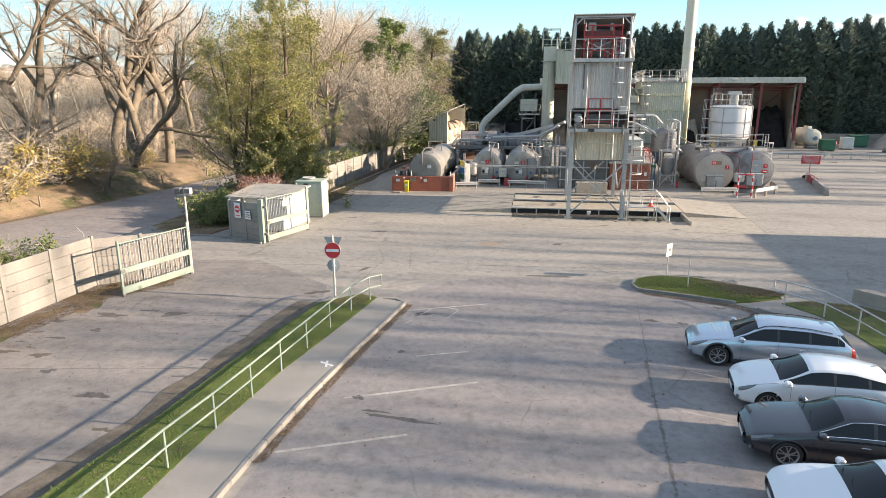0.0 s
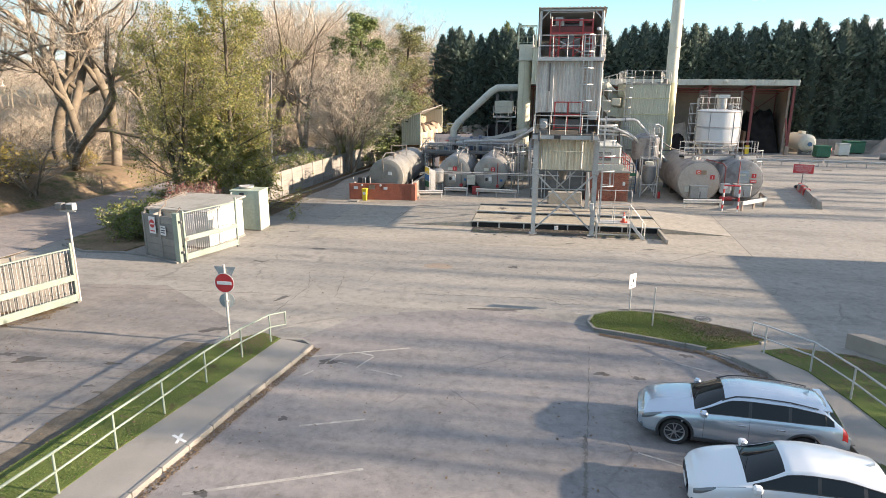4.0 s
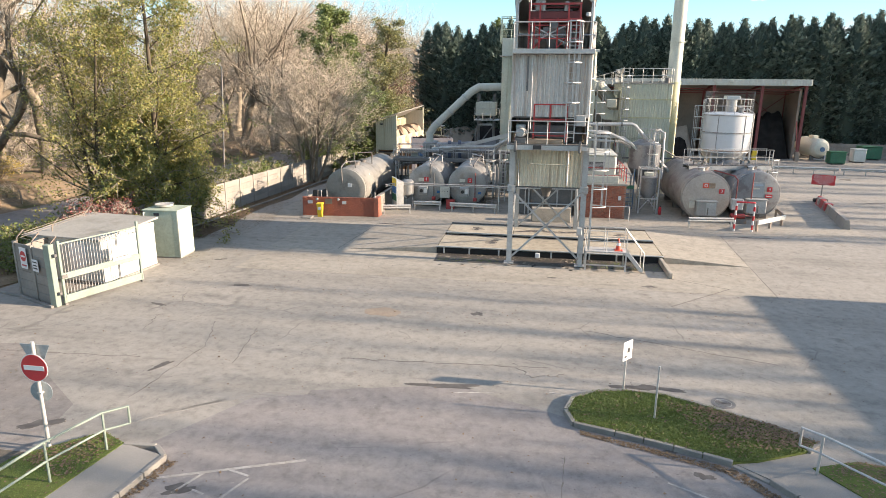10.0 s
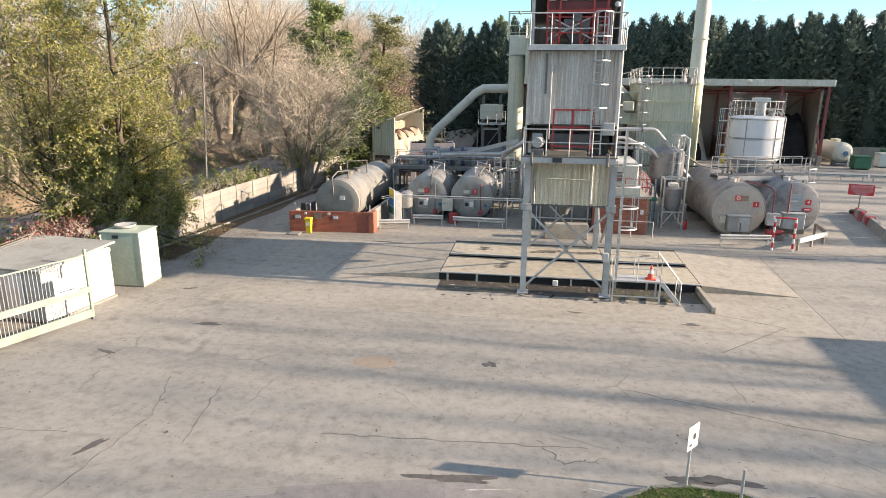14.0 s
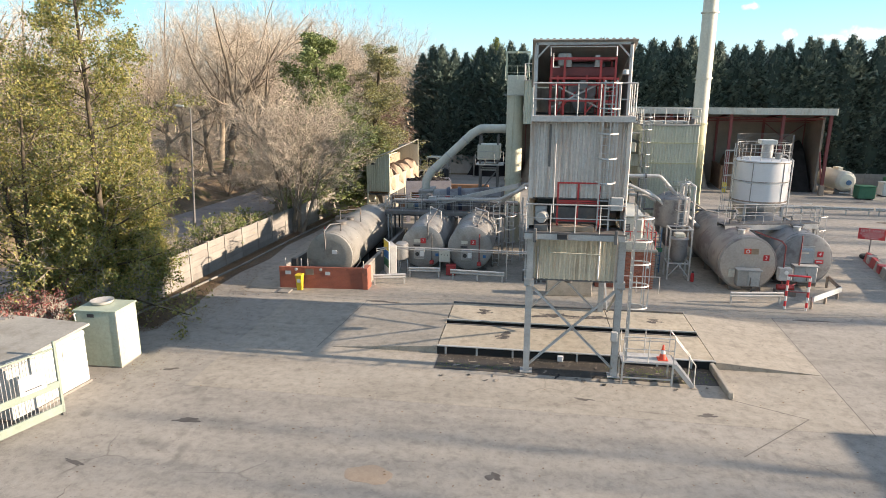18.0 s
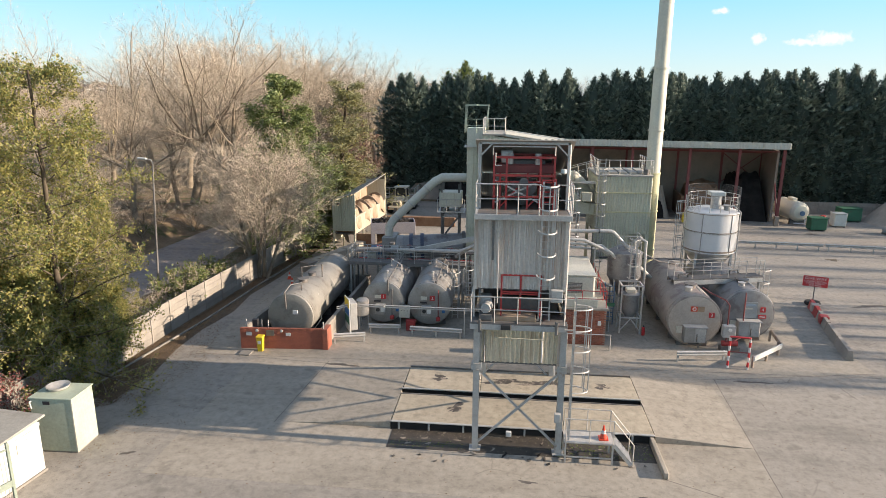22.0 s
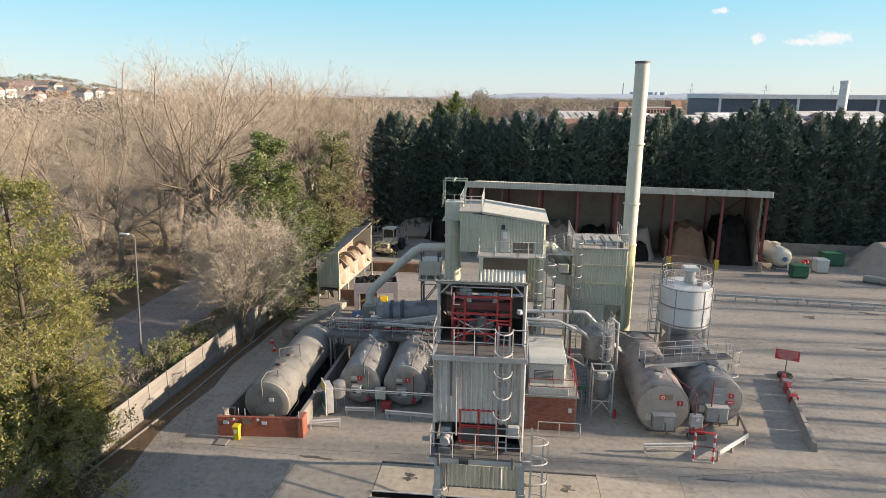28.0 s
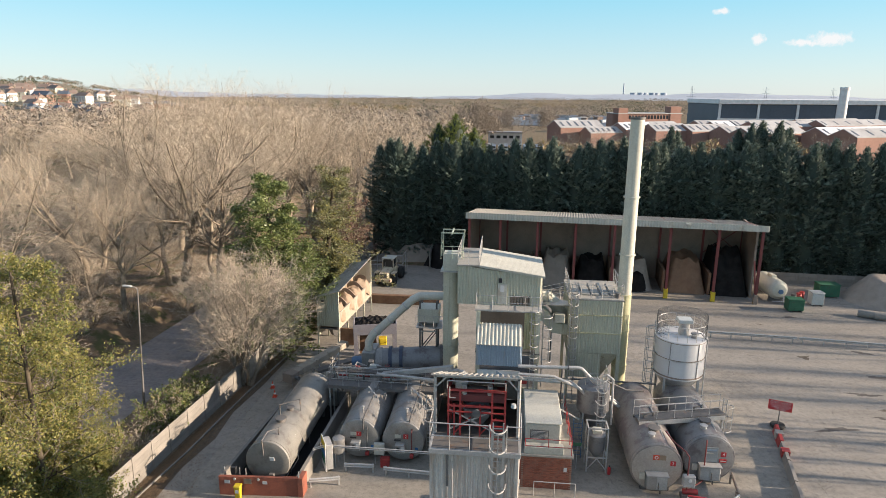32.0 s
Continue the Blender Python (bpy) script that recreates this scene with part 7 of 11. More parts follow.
# ---- dryer drum, exhaust duct ----
dr = thing("dryer_drum", -7.9, 25.0, 0, "mid-grey rotary dryer drum with two navy riding rings", "dryer")
ax = pose(0, 0, 2.75, 0, 87, 6)
part("shell", lathe([(0.6, -0.3), (0.75, -0.3), (0.75, 0), (1.12, 0), (1.12, 6.2), (0.9, 6.2), (0.9, 6.6), (0, 6.6)], 36), "tank_blue", dr).matrix_local = ax
for z in (1.3, 2.2, 5.6):
    part("riding_ring", lathe([(1.12, z - 0.14), (1.26, z - 0.14), (1.26, z + 0.14), (1.12, z + 0.14)], 36), "navy" if z < 3 else "steel_dark", dr).matrix_local = ax
part("end_band", lathe([(1.12, 0.05), (1.17, 0.05), (1.17, 0.6), (1.12, 0.6)], 36), "tank", dr).matrix_local = ax
for x in (1.6, 5.0):
    part("roller_stand", box(x - 0.3, x + 0.3, -1.1, 1.2, 0, 1.5), "steel_dark", dr)
part("burner_hood", box(-1.0, 0.1, -1.1, 1.1, 1.4, 4.0, 0.06), "tank", dr)
part("burner", rod((-2.0, 0, 2.6), (-1.0, 0, 2.7), 0.5, n=16), "blue", dr)
du = thing("exhaust_duct", 0, 0, 0, "pale grey angled exhaust duct above the dryer", "duct")
part("duct", pipe([(-8.42, 24.6, 3.4), (-8.4, 24.62, 4.7), (-8.0, 24.75, 5.35), (-4.75, 25.0, 8.4), (-4.1, 25.0, 8.76), (-1.2, 25.0, 8.82)], 0.34, 14), "palesheet", du)
for p, q in (((-7.7, 24.77, 5.58), 0), ((-6.6, 24.86, 6.63), 0), ((-5.3, 24.96, 7.87), 0)):
    d_ = Vector((3.15, 0.25, 3.0)).normalized() * 0.05
    part("duct_flange", rod(Vector(p) - d_, Vector(p) + d_, 0.38, n=14), "steel", du)
dst = thing("duct_stand", -3.5, 26.2, 0, "braced grey steel stand under the exhaust duct", "stand")
for x in (-0.7, 0.7):
    for y in (-0.7, 0.7):
        part("leg", beam((x, y, 0), (x, y, 8.2), 0.14), "steel_dark", dst)
for z in (1.5, 3.5, 5.5, 7.4):
    for y in (-0.7, 0.7):
        part("tie", beam((-0.7, y, z), (0.7, y, z), 0.09), "steel", dst)
        part("brace", beam((-0.7, y, z - 1.9), (0.7, y, z), 0.08), "steel_dark", dst)
part("fan_box", box(-0.9, 0.9, -0.8, 0.9, 6.3, 7.5, 0.05), "cream", dst)
part("landing", box(-1.0, 1.2, -1.1, 0.9, 5.9, 5.98), "galv", dst)
railing(dst, [(-1.0, -1.05, 5.98), (1.2, -1.05, 5.98)], 1.0, 0.8, 0.022)
pr = thing("pipe_rack", 0, 0, 0, "dark steel pipe rack crowded with lagged pipes behind the tanks", "pipe rack")
for k in range(5):
    x = -10.2 + k * 2.15
    for y in (21.1, 22.6):
        part("post", beam((x, y, 0), (x, y, 3.5), 0.1), "steel_dark", pr)
    for z in (2.5, 3.4):
        part("cross_beam", beam((x, 20.9, z), (x, 22.8, z), 0.09), "steel_dark", pr)
for y, z, r, mt in ((21.2, 3.5, 0.09, "steel_dark"), (21.5, 3.5, 0.07, "steel_dark"), (21.85, 3.52, 0.11, "steel"), (22.3, 3.5, 0.06, "steel_dark"), (21.3, 2.6, 0.08, "steel_dark"), (21.9, 2.6, 0.12, "galv"), (22.4, 2.6, 0.06, "red")):
    part("pipe", pipe([(-10.4, y, z), (-5.8, y + 0.03, z), (-5.5, y, z + 0.06), (-1.0, y, z)], r, 8), mt, pr)
for x, y in ((-8.6, 21.5), (-6.3, 21.85), (-3.1, 21.3)):
    part("valve_wheel", lathe([(0.17, 0), (0.2, 0.02), (0.17, 0.04)], 12, False), "red", pr).location = (x, y, 3.85)
    part("valve_stem", rod((x, y, 3.55), (x, y, 3.88), 0.03, n=6), "steel_dark", pr)
railing(pr, [(-10.3, 20.7, 3.1), (-1.2, 20.5, 3.1)], 1.05, 1.1, 0.02, mat="steel_dark")
for k, (x, y0) in enumerate(((-6.6, 16.0), (-3.4, 16.2))):
    tl_ = thing("tank_manifold", x, y0, 0, "dark lagged pipe manifold lying over a bitumen tank", "pipework", group="tank manifolds")
    part("pipe", pipe([(0, -1.6, 2.2), (0, -1.5, 3.2), (0.1, 0.5, 3.42), (0.1, 4.6, 3.5), (0.1, 5.4, 3.3)], 0.055, 8), "steel_dark", tl_)
    part("pipe", pipe([(0.5, 1.0, 3.1), (0.5, 1.0, 3.6), (-0.5, 2.6, 3.6), (-0.5, 2.6, 3.1)], 0.045, 8), "steel", tl_)
    part("flange", lathe([(0.14, 0), (0.14, 0.06), (0, 0.06)], 12), "steel_dark", tl_).location = (0.1, 2.4, 3.5)
gs = thing("feed_hopper", -9.5, 32.2, 0, "lilac-grey steel portal hopper heaped with dark rubble", "hopper", rz=12)
for x in (-1.85, 1.85):
    for y in (-0.95, 0.95):
        part("leg", beam((x, y, 0), (x, y, 3.3), 0.36), "hopper_grey", gs)
for y0, y1 in ((-1.15, -1.05), (1.05, 1.15)):
    part("side_plate", box(-2.05, 2.05, y0, y1, 2.7, 3.75, 0.02), "hopper_grey", gs)
for x0 in (-2.05, 1.95):
    part("end_plate", box(x0, x0 + 0.1, -1.05, 1.05, 2.7, 3.75, 0.02), "hopper_grey", gs)
part("floor_plate", box(-1.95, 1.95, -1.05, 1.05, 2.75, 2.85), "steel_dark", gs)
bm = bmesh.new()
bmesh.ops.create_grid(bm, x_segments=30, y_segments=18, size=1, matrix=Matrix.Diagonal((1.93, 1.04, 1, 1)))
for v in bm.verts:
    v.co.z = 3.55 + 0.28 * (1 - (v.co.x / 1.93) ** 2) + 0.22 * noise.noise(v.co * 3.1) + 0.12 * noise.noise(v.co * 8.0)
part("rubble", bm, "coal", gs, "heap of dark broken rubble")
for z in (0.9, 1.9):
    part("guard_rail", beam((1.85, -0.95, z), (1.85, 0.95, z), 0.07), "yellow", gs)
part("inner_motor", box(0.3, 1.1, -0.4, 0.4, 1.3, 2.0, 0.06), "yellow", gs)
part("inner_panel", box(-1.5, 0.1, 0.2, 0.3, 0.3, 2.5), "rust", gs)
ctl = thing("burner_platform", -10.0, 24.0, 0, "steel burner platform crowded with pipes and fans", "platform")
part("floor", box(-1.2, 3.5, -2.2, 1.0, 2.3, 2.36), "steel_dark", ctl)
for x in (-1.1, 1.2, 3.4):
    for y in (-2.1, 0.9):
        part("leg", beam((x, y, 0), (x, y, 2.3), 0.12), "steel", ctl)
railing(ctl, [(-1.1, 0.9, 2.36), (-1.1, -2.1, 2.36), (3.4, -2.1, 2.36)], 1.1, 1.1, 0.022)
part("blower", lathe([(0.2, -0.25), (0.55, -0.25), (0.55, 0.25), (0.2, 0.25)], 20), "steel", ctl).matrix_local = pose(2.6, -1.4, 2.95, 90, 0, 0)
part("blower_outlet", box(2.0, 2.4, -1.65, -1.15, 2.9, 3.9, 0.03), "steel_dark", ctl)
part("gas_train", pipe([(-0.8, -1.5, 2.4), (-0.8, -1.5, 3.2), (0.8, -1.5, 3.2), (0.8, -0.4, 3.2), (1.6, -0.4, 2.9)], 0.09), "steel", ctl)
part("panel_box", box(0.4, 1.0, -2.0, -1.7, 2.36, 3.3, 0.03), "palesheet", ctl)
part("white_box", box(2.2, 2.75, -2.0, -1.6, 3.3, 3.75, 0.03), "white", ctl)
hcv = thing("hot_chute", 0, 0, 0, "sloping grey steel chute and handrails up to the elevator", "chute")
part("chute", beam((-6.5, 20.8, 3.6), (-0.9, 19.2, 5.2), 0.42, 0.3), "steel", hcv)
part("chute_pipe", pipe([(-6.8, 20.2, 3.9), (-2.2, 19.0, 4.2), (-0.4, 17.6, 5.3)], 0.12), "galv", hcv)
part("chute_pipe", pipe([(-2.6, 20.6, 3.4), (-0.5, 18.6, 5.3), (0.1, 17.6, 5.6)], 0.13), "galv", hcv)
for x in (-2.2, -0.6):
    part("support", beam((x, 19.0, 0), (x, 19.0, 4.4), 0.1), "steel", hcv)
for k in range(3):
    ladder(hcv, -2.3 + 0.9 * k, 16.6 + 0.9 * k, 0.0, 4.2, 0.4, (0, -1), 1.6)

# ---- cold feed bins under a roof ----
cb = thing("feed_bin_shed", 0, 0, 0, "pale green roofed row of feed bins heaped with aggregate", "bin shed")
part("end_wall", corrugated((-15.8, 34.2), (-13.5, 34.0), 2.2, (5.1, 5.85), 0.22, 0.05), "clad_green", cb)
part("side_wall", corrugated((-15.1, 45.4), (-15.8, 34.2), 1.0, 5.05, 0.22, 0.05), "clad_green", cb)
part("far_wall", slab([(-15.0, 45.3), (-12.8, 45.1), (-12.8, 45.2), (-15.0, 45.4)], 2.0, 5.9), "cream", cb)
part("inner_lining", slab([(-15.65, 34.35), (-15.5, 34.35), (-14.85, 45.3), (-15.0, 45.3)], 2.4, 5.0), "sand", cb)
part("roof", roof_sheet([(-16.0, 33.8, 5.15), (-15.2, 45.6, 5.3), (-12.7, 45.4, 6.5), (-13.3, 33.7, 6.05)], 0.3, 0.05), "roofsheet", cb)
part("front_wall", slab([(-13.75, 34.1), (-13.6, 34.1), (-12.75, 45.2), (-12.9, 45.2)], 1.9, 3.55), "dusty_cover", cb)
part("bin_floor", slab([(-15.6, 34.2), (-13.7, 34.1), (-12.8, 45.2), (-14.9, 45.3)], 1.85, 1.95), "steel_dark", cb)
for i in range(5):
    y = 34.2 + i * 2.75
    x = -13.7 + i * 0.235
    part("post", beam((x, y, 0), (x, y, (5.85 + i * 0.1) if i in (0, 4) else 1.9), 0.14), "clad_green", cb)
    part("post", beam((x - 2.05, y, 0), (x - 2.05, y, 5.0), 0.14), "clad_green", cb)
for i in range(4):
    bm = bmesh.new()
    bmesh.ops.create_uvsphere(bm, u_segments=18, v_segments=10, radius=1)
    for v in bm.verts:
        v.co = Vector((v.co.x * 1.05, v.co.y * 1.45, max(-0.2, v.co.z) * 1.5)) + Vector((0, 0, noise.noise(v.co * 1.7 + Vector((i * 7, 0, 0))) * 0.6))
    for f in bm.faces:
        f.smooth = True
    part("gravel_mound", bm, "sand", cb, "heap of pale gravel").location = (-14.35 + i * 0.24, 35.6 + i * 2.75, 2.75)
for i in range(5):
    bm = bmesh.new()
    y, x = 34.35 + i * 2.7, -14.62 + i * 0.23
    arc = [bm.verts.new((x - 0.95 + 1.9 * k / 12, y + 0.02, 2.0)) for k in (0, 12)][::-1] + [bm.verts.new((x - 0.95 + 1.9 * k / 12, y, 3.75 + 0.95 * math.sin(math.pi * (0.12 + 0.76 * k / 12)) - 0.05 * k)) for k in range(13)]
    fc = bm.faces.new(arc)
    ex = bmesh.ops.extrude_face_region(bm, geom=[fc])
    for v in ex["geom"]:
        if isinstance(v, bmesh.types.BMVert):
            v.co.y += 0.12
    bmesh.ops.recalc_face_normals(bm, faces=bm.faces[:])
    part("divider", bm, "rust" if i == 0 else "shedwall", cb, "arched steel divider between feed bins")
part("underframe_panel", box(-13.6, -12.0, 34.6, 34.7, 0.1, 1.85), "rust", cb, "rusty brown panel under the bins")
for i in range(4):
    part("bin_hopper", lathe([(0.35, 0.7), (0.95, 1.85), (0, 1.85)], 4), "steel_dark", cb).location = (-14.5 + i * 0.24, 35.7 + i * 2.75, 0)
part("soffit_lamp", box(-15.3, -15.0, 33.9, 34.05, 4.8, 4.95, 0.01), "darkplastic", cb)
cv = thing("feed_conveyor", -15.3, 24.6, 0, "dusty enclosed feed conveyor on low stands", "conveyor", rz=-25)
tilt = Matrix.Rotation(radians(3), 4, "X")
part("trough", box(-0.42, 0.42, 0, 7.4, 1.0, 1.55, 0.06, tilt), "dusty_cover", cv, "dusty buff trough cover")
for y in (1.2, 2.9, 4.6, 6.3):
    part("cover_band", box(-0.45, 0.45, y - 0.04, y + 0.04, 0.98, 1.58, 0.01, tilt), "dusty_cover", cv)
part("tail_box", box(-0.55, 0.55, -0.5, 0.5, 0.75, 1.6, 0.05), "shedwall", cv)
part("motor", rod((0.55, 0.0, 1.2), (0.95, 0.0, 1.2), 0.17, n=12), "steel_dark", cv)
for y in (0.6, 3.2, 5.8):
    for x in (-0.34, 0.34):
        part("stand_leg", beam((x * 1.4, y, 0), (x, y, 1.05 + y * 0.05), 0.08), "steel", cv)
    part("stand_tie", beam((-0.4, y, 0.5), (0.4, y, 0.5), 0.06), "steel", cv)
cv2 = thing("collecting_conveyor", -13.2, 26.4, 0, "open belt conveyor rising to the dryer", "conveyor", rz=-70)
part("belt", box(-0.4, 0.4, 0, 5.0, 0.9, 1.15, 0.03, Matrix.Rotation(radians(14), 4, "X")), "steel_dark", cv2)
for y in (0.3, 2.4, 4.6):
    part("stand", box(-0.4, 0.4, y - 0.05, y + 0.05, 0, 0.95 + y * 0.25), "steel", cv2)

# ---- brick switch house and control cabin ----
bh = thing("switch_house", 0, 0, 0, "low red brick switch house with a red-railed roof", "building", kind="structure")
part("front_wall", box(4.2, 7.4, 12.72, 12.9, 0, 2.3), "mortar", bh)
part("side_wall", box(7.22, 7.4, 12.9, 19.5, 0, 2.3), "mortar", bh)
part("back_wall", box(4.2, 7.4, 19.5, 19.7, 0, 2.3), "mortar", bh)
part("left_wall", box(4.0, 4.2, 12.72, 19.7, 0, 2.3), "redpaint_wall", bh)
brick_me = mesh_of("brick", box(0, 0.215, -0.01, 0.02, 0, 0.065, 0.004), "brick")
for row in range(30):
    for i in range(14):
        o = 0.5 * (row % 2)
        if (i + o) * 0.228 < 3.0:
            part("brick", brick_me, None, bh).matrix_local = pose(4.21 + (i + o) * 0.228, 12.72, 0.01 + row * 0.0762)
part("roof_slab", box(3.9, 7.5, 12.6, 19.8, 2.3, 2.45, 0.02), "roofsheet", bh)
part("notice", box(6.9, 7.1, 12.68, 12.7, 1.3, 1.6), "signwhite", bh)
railing(bh, [(4.4, 12.75, 2.45), (7.35, 12.75, 2.45), (7.35, 19.5, 2.45)], 1.05, 1.3, 0.026, mat="red")
ccab = thing("plant_cabin", 5.55, 15.6, 2.45, "pale grey-green plant cabin with a louvred vent", "cabin")
part("body", box(-1.15, 1.15, -2.3, 2.4, 0, 1.85, 0.12), "palesheet", ccab)
part("roof_cap", box(-1.2, 1.2, -2.35, 2.45, 1.82, 1.92, 0.04), "palesheet", ccab)
part("louvre_frame", box(-0.85, 0.35, -2.34, -2.3, 0.75, 1.4), "steel_dark", ccab)
for k in range(7):
    part("louvre_slat", box(-0.8, 0.3, -2.38, -2.33, 0.79 + k * 0.085, 0.82 + k * 0.085), "steel", ccab)
part("base_step", box(-1.2, 1.3, -2.9, -2.3, 0, 0.5, 0.03), "palesheet", ccab)
gr = thing("guard_rail", 0, 0, 0, "low galvanised guard rail in front of the brick house", "railing")
railing(gr, [(5.0, 11.9, 0.004), (7.6, 11.9, 0.004)], 1.0, 1.3, 0.03, mid=False)

# ---- small filter silo and hopper ----
ss = thing("dust_silo", 9.35, 18.6, 0, "grey cone-bottomed dust silo with pipes and a caged ladder", "silo")
part("shell", lathe([(0.3, 1.4), (1.12, 2.9), (1.15, 2.9), (1.15, 4.7), (0.5, 5.05), (0, 5.1)], 30), "tank_blue", ss)
for k in range(4):
    t_ = math.pi / 4 + k * math.pi / 2
    part("leg", beam((1.05 * math.cos(t_), 1.05 * math.sin(t_), 0), (1.05 * math.cos(t_), 1.05 * math.sin(t_), 3.2), 0.11), "steel", ss)
ladder(ss, 0.35, -1.3, 1.8, 5.9, 0.4, (0, -1), 3.2)
railing(ss, [(-0.7, -0.8, 5.0), (0.9, -0.8, 5.0), (0.9, 0.8, 5.0)], 0.9, 0.8, 0.02)
part("bent_pipe", pipe([(0.5, -0.6, 5.0), (0.5, -0.6, 5.6), (0.75, -0.8, 5.85), (1.15, -1.0, 5.6), (1.2, -1.05, 2.2)], 0.09), "galv", ss)
sh = thing("sample_hopper", 9.3, 15.5, 0, "small grey hopper in an open steel frame", "hopper")
for x in (-0.65, 0.65):
    for y in (-0.55, 0.55):
        part("leg", beam((x, y, 0), (x, y, 3.3), 0.09), "steel", sh)
for z in (1.1, 3.25):
    for y in (-0.55, 0.55):
        part("tie", beam((-0.65, y, z), (0.65, y, z), 0.08), "steel", sh)
    for x in (-0.65, 0.65):
        part("tie", beam((x, -0.55, z), (x, 0.55, z), 0.08), "steel", sh)
part("hopper", lathe([(0.2, 0.9), (0.55, 1.5), (0.55, 2.6), (0.62, 2.6), (0.3, 2.7), (0, 2.7)], 20), "tank_blue", sh)
for s_ in (-1, 1):
    part("brace", beam((-0.65 * s_, -0.58, 0.2), (0, -0.58, 1.05), 0.06), "steel", sh)
part("top_plate", box(-0.3, 0.3, -0.3, 0.3, 2.7, 2.95, 0.03), "palesheet", sh)
ex = thing("fire_extinguisher", 10.15, 14.8, 0, "red fire extinguisher by the hopper", "extinguisher")
part("body", lathe([(0.1, 0), (0.11, 0.02), (0.11, 0.5), (0.04, 0.58), (0, 0.58)], 14), "signred", ex)
part("valve", box(-0.04, 0.04, -0.1, 0.04, 0.58, 0.66, 0.01), "ink", ex)
bst = thing("blue_ladder", 8.15, 16.6, 0, "blue steel access ladder", "ladder")
ladder(bst, 0, 0, 0, 3.0, 0.6, (0, -1), None, "blue")
gl = thing("first_aid_sign", 8.0, 15.2, 0, "small green safety sign on a post", "sign")
part("post", rod((0, 0, 0), (0, 0, 2.0), 0.025), "galv", gl)
part("plate", box(-0.28, 0.28, -0.04, -0.02, 1.75, 2.0), "greenplastic", gl)
op = thing("overhead_pipes", 0, 0, 0, "silver overhead transfer pipes between tower and silo", "pipe")
for k in range(2):
    part("pipe", pipe([(3.4, 17.8 + k * 0.4, 5.4 - k * 0.35), (7.6, 17.9 + k * 0.4, 5.2 - k * 0.35), (8.8, 17.9 + k * 0.5, 4.3 - k * 0.2)], 0.09), "galv", op)
    part("pipe", pipe([(10.2, 19.0 + k * 0.5, 3.7), (11.6, 19.6 + k * 0.5, 2.4), (12.1, 20.0 + k * 0.5, 2.0)], 0.13), "galv", op)
part("pipe", pipe([(3.7, 17.2, 4.0), (6.6, 17.2, 3.5), (8.4, 17.6, 2.4)], 0.07), "steel", op)
part("pipe", pipe([(8.2, 22.6, 3.2), (14.6, 22.2, 3.3)], 0.07), "steel_dark", op)
part("pipe", pipe([(10.3, 19.6, 4.6), (12.0, 20.3, 3.6), (13.4, 20.9, 3.3)], 0.06), "steel_dark", op)
for x in (5.0, 7.2):
    part("hanger", beam((x, 17.9, 2.45), (x, 17.9, 5.3), 0.07), "steel", op)

# ---- give way board, tyre and barrier ----
gw = thing("give_way_board", 24.1, 22.7, 0, "red give way board with white lettering on a post", "sign", rz=-20)
part("post", rod((0, 0, 0.2), (0, 0, 1.5), 0.04), "steel_dark", gw)
part("board", box(-0.82, 0.82, -0.03, 0, 1.4, 2.2, 0.01), "signred", gw)
lettering(gw, "GIVE WAY", 0.31, 0, -0.035, 2.02)
lettering(gw, "LOADING SHOVEL", 0.175, 0, -0.035, 1.8)
lettering(gw, "OPERATING IN", 0.175, 0, -0.035, 1.65)
lettering(gw, "THIS AREA", 0.165, 0, -0.035, 1.5)
part("tyre_base", lathe([(0.28, 0), (0.5, 0.02), (0.56, 0.14), (0.5, 0.27), (0.28, 0.28)], 24), "rubber", gw)
for i in range(4):
    p, q = Vector((23.7, 22.0)).lerp(Vector((21.45, 11.9)), i / 4), Vector((23.7, 22.0)).lerp(Vector((21.45, 11.9)), (i + 1) / 4)
    b_ = thing("barrier_block", p.x, p.y, 0, "worn red and white concrete barrier block", "barrier", rz=math.degrees(math.atan2((q - p).y, (q - p).x)), group="barrier blocks")
    bm = bmesh.new()
    vs = [[bm.verts.new((x, y, z)) for y, z in ((-0.24, 0), (-0.2, 0.16), (-0.11, 0.62), (0.11, 0.62), (0.2, 0.16), (0.24, 0))] for x in (0.03, 2.5)]
    for k in range(6):
        bm.faces.new((vs[0][k], vs[1][k], vs[1][(k + 1) % 6], vs[0][(k + 1) % 6]))
    bm.faces.new(vs[0][::-1])
    bm.faces.new(vs[1])
    bmesh.ops.recalc_face_normals(bm, faces=bm.faces[:])
    part("block", bm, "red" if i == 0 else "paving", b_)
    if i < 2:
        part("painted_band", box(0.9, 1.5, -0.27, 0.27, 0.1, 0.635, 0.01), "whiteline" if i == 0 else "red", b_)

# ---- open-fronted aggregate shed ----
SL, SR = Vector((-2.2, 57.2, 0)), Vector((33.55, 53.6, 0))
sd = (SR - SL).normalized()
sn = Vector((-sd.y, sd.x, 0))
shed = thing("aggregate_shed", SL.x, SL.y, 0, "long open-fronted shed on red steel posts with aggregate bays", "shed", rz=math.degrees(math.atan2(sd.y, sd.x)))
LEN, DEP = (SR - SL).length, 9.5
part("back_wall", box(0, LEN, DEP - 0.3, DEP, 0, 8.4), "shedwall", shed)
part("end_wall", box(-0.1, 0.15, 1.0, DEP, 0, 8.8), "shedwall", shed)
part("end_wall", box(LEN - 0.15, LEN + 0.1, 2.5, DEP, 0, 8.8), "shedwall", shed)
part("roof", roof_sheet([(-0.3, -0.7, 9.85), (LEN + 0.3, -0.7, 9.6), (LEN + 0.3, DEP + 0.3, 8.5), (-0.3, DEP + 0.3, 8.7)], 0.35, 0.05), "roofsheet", shed)
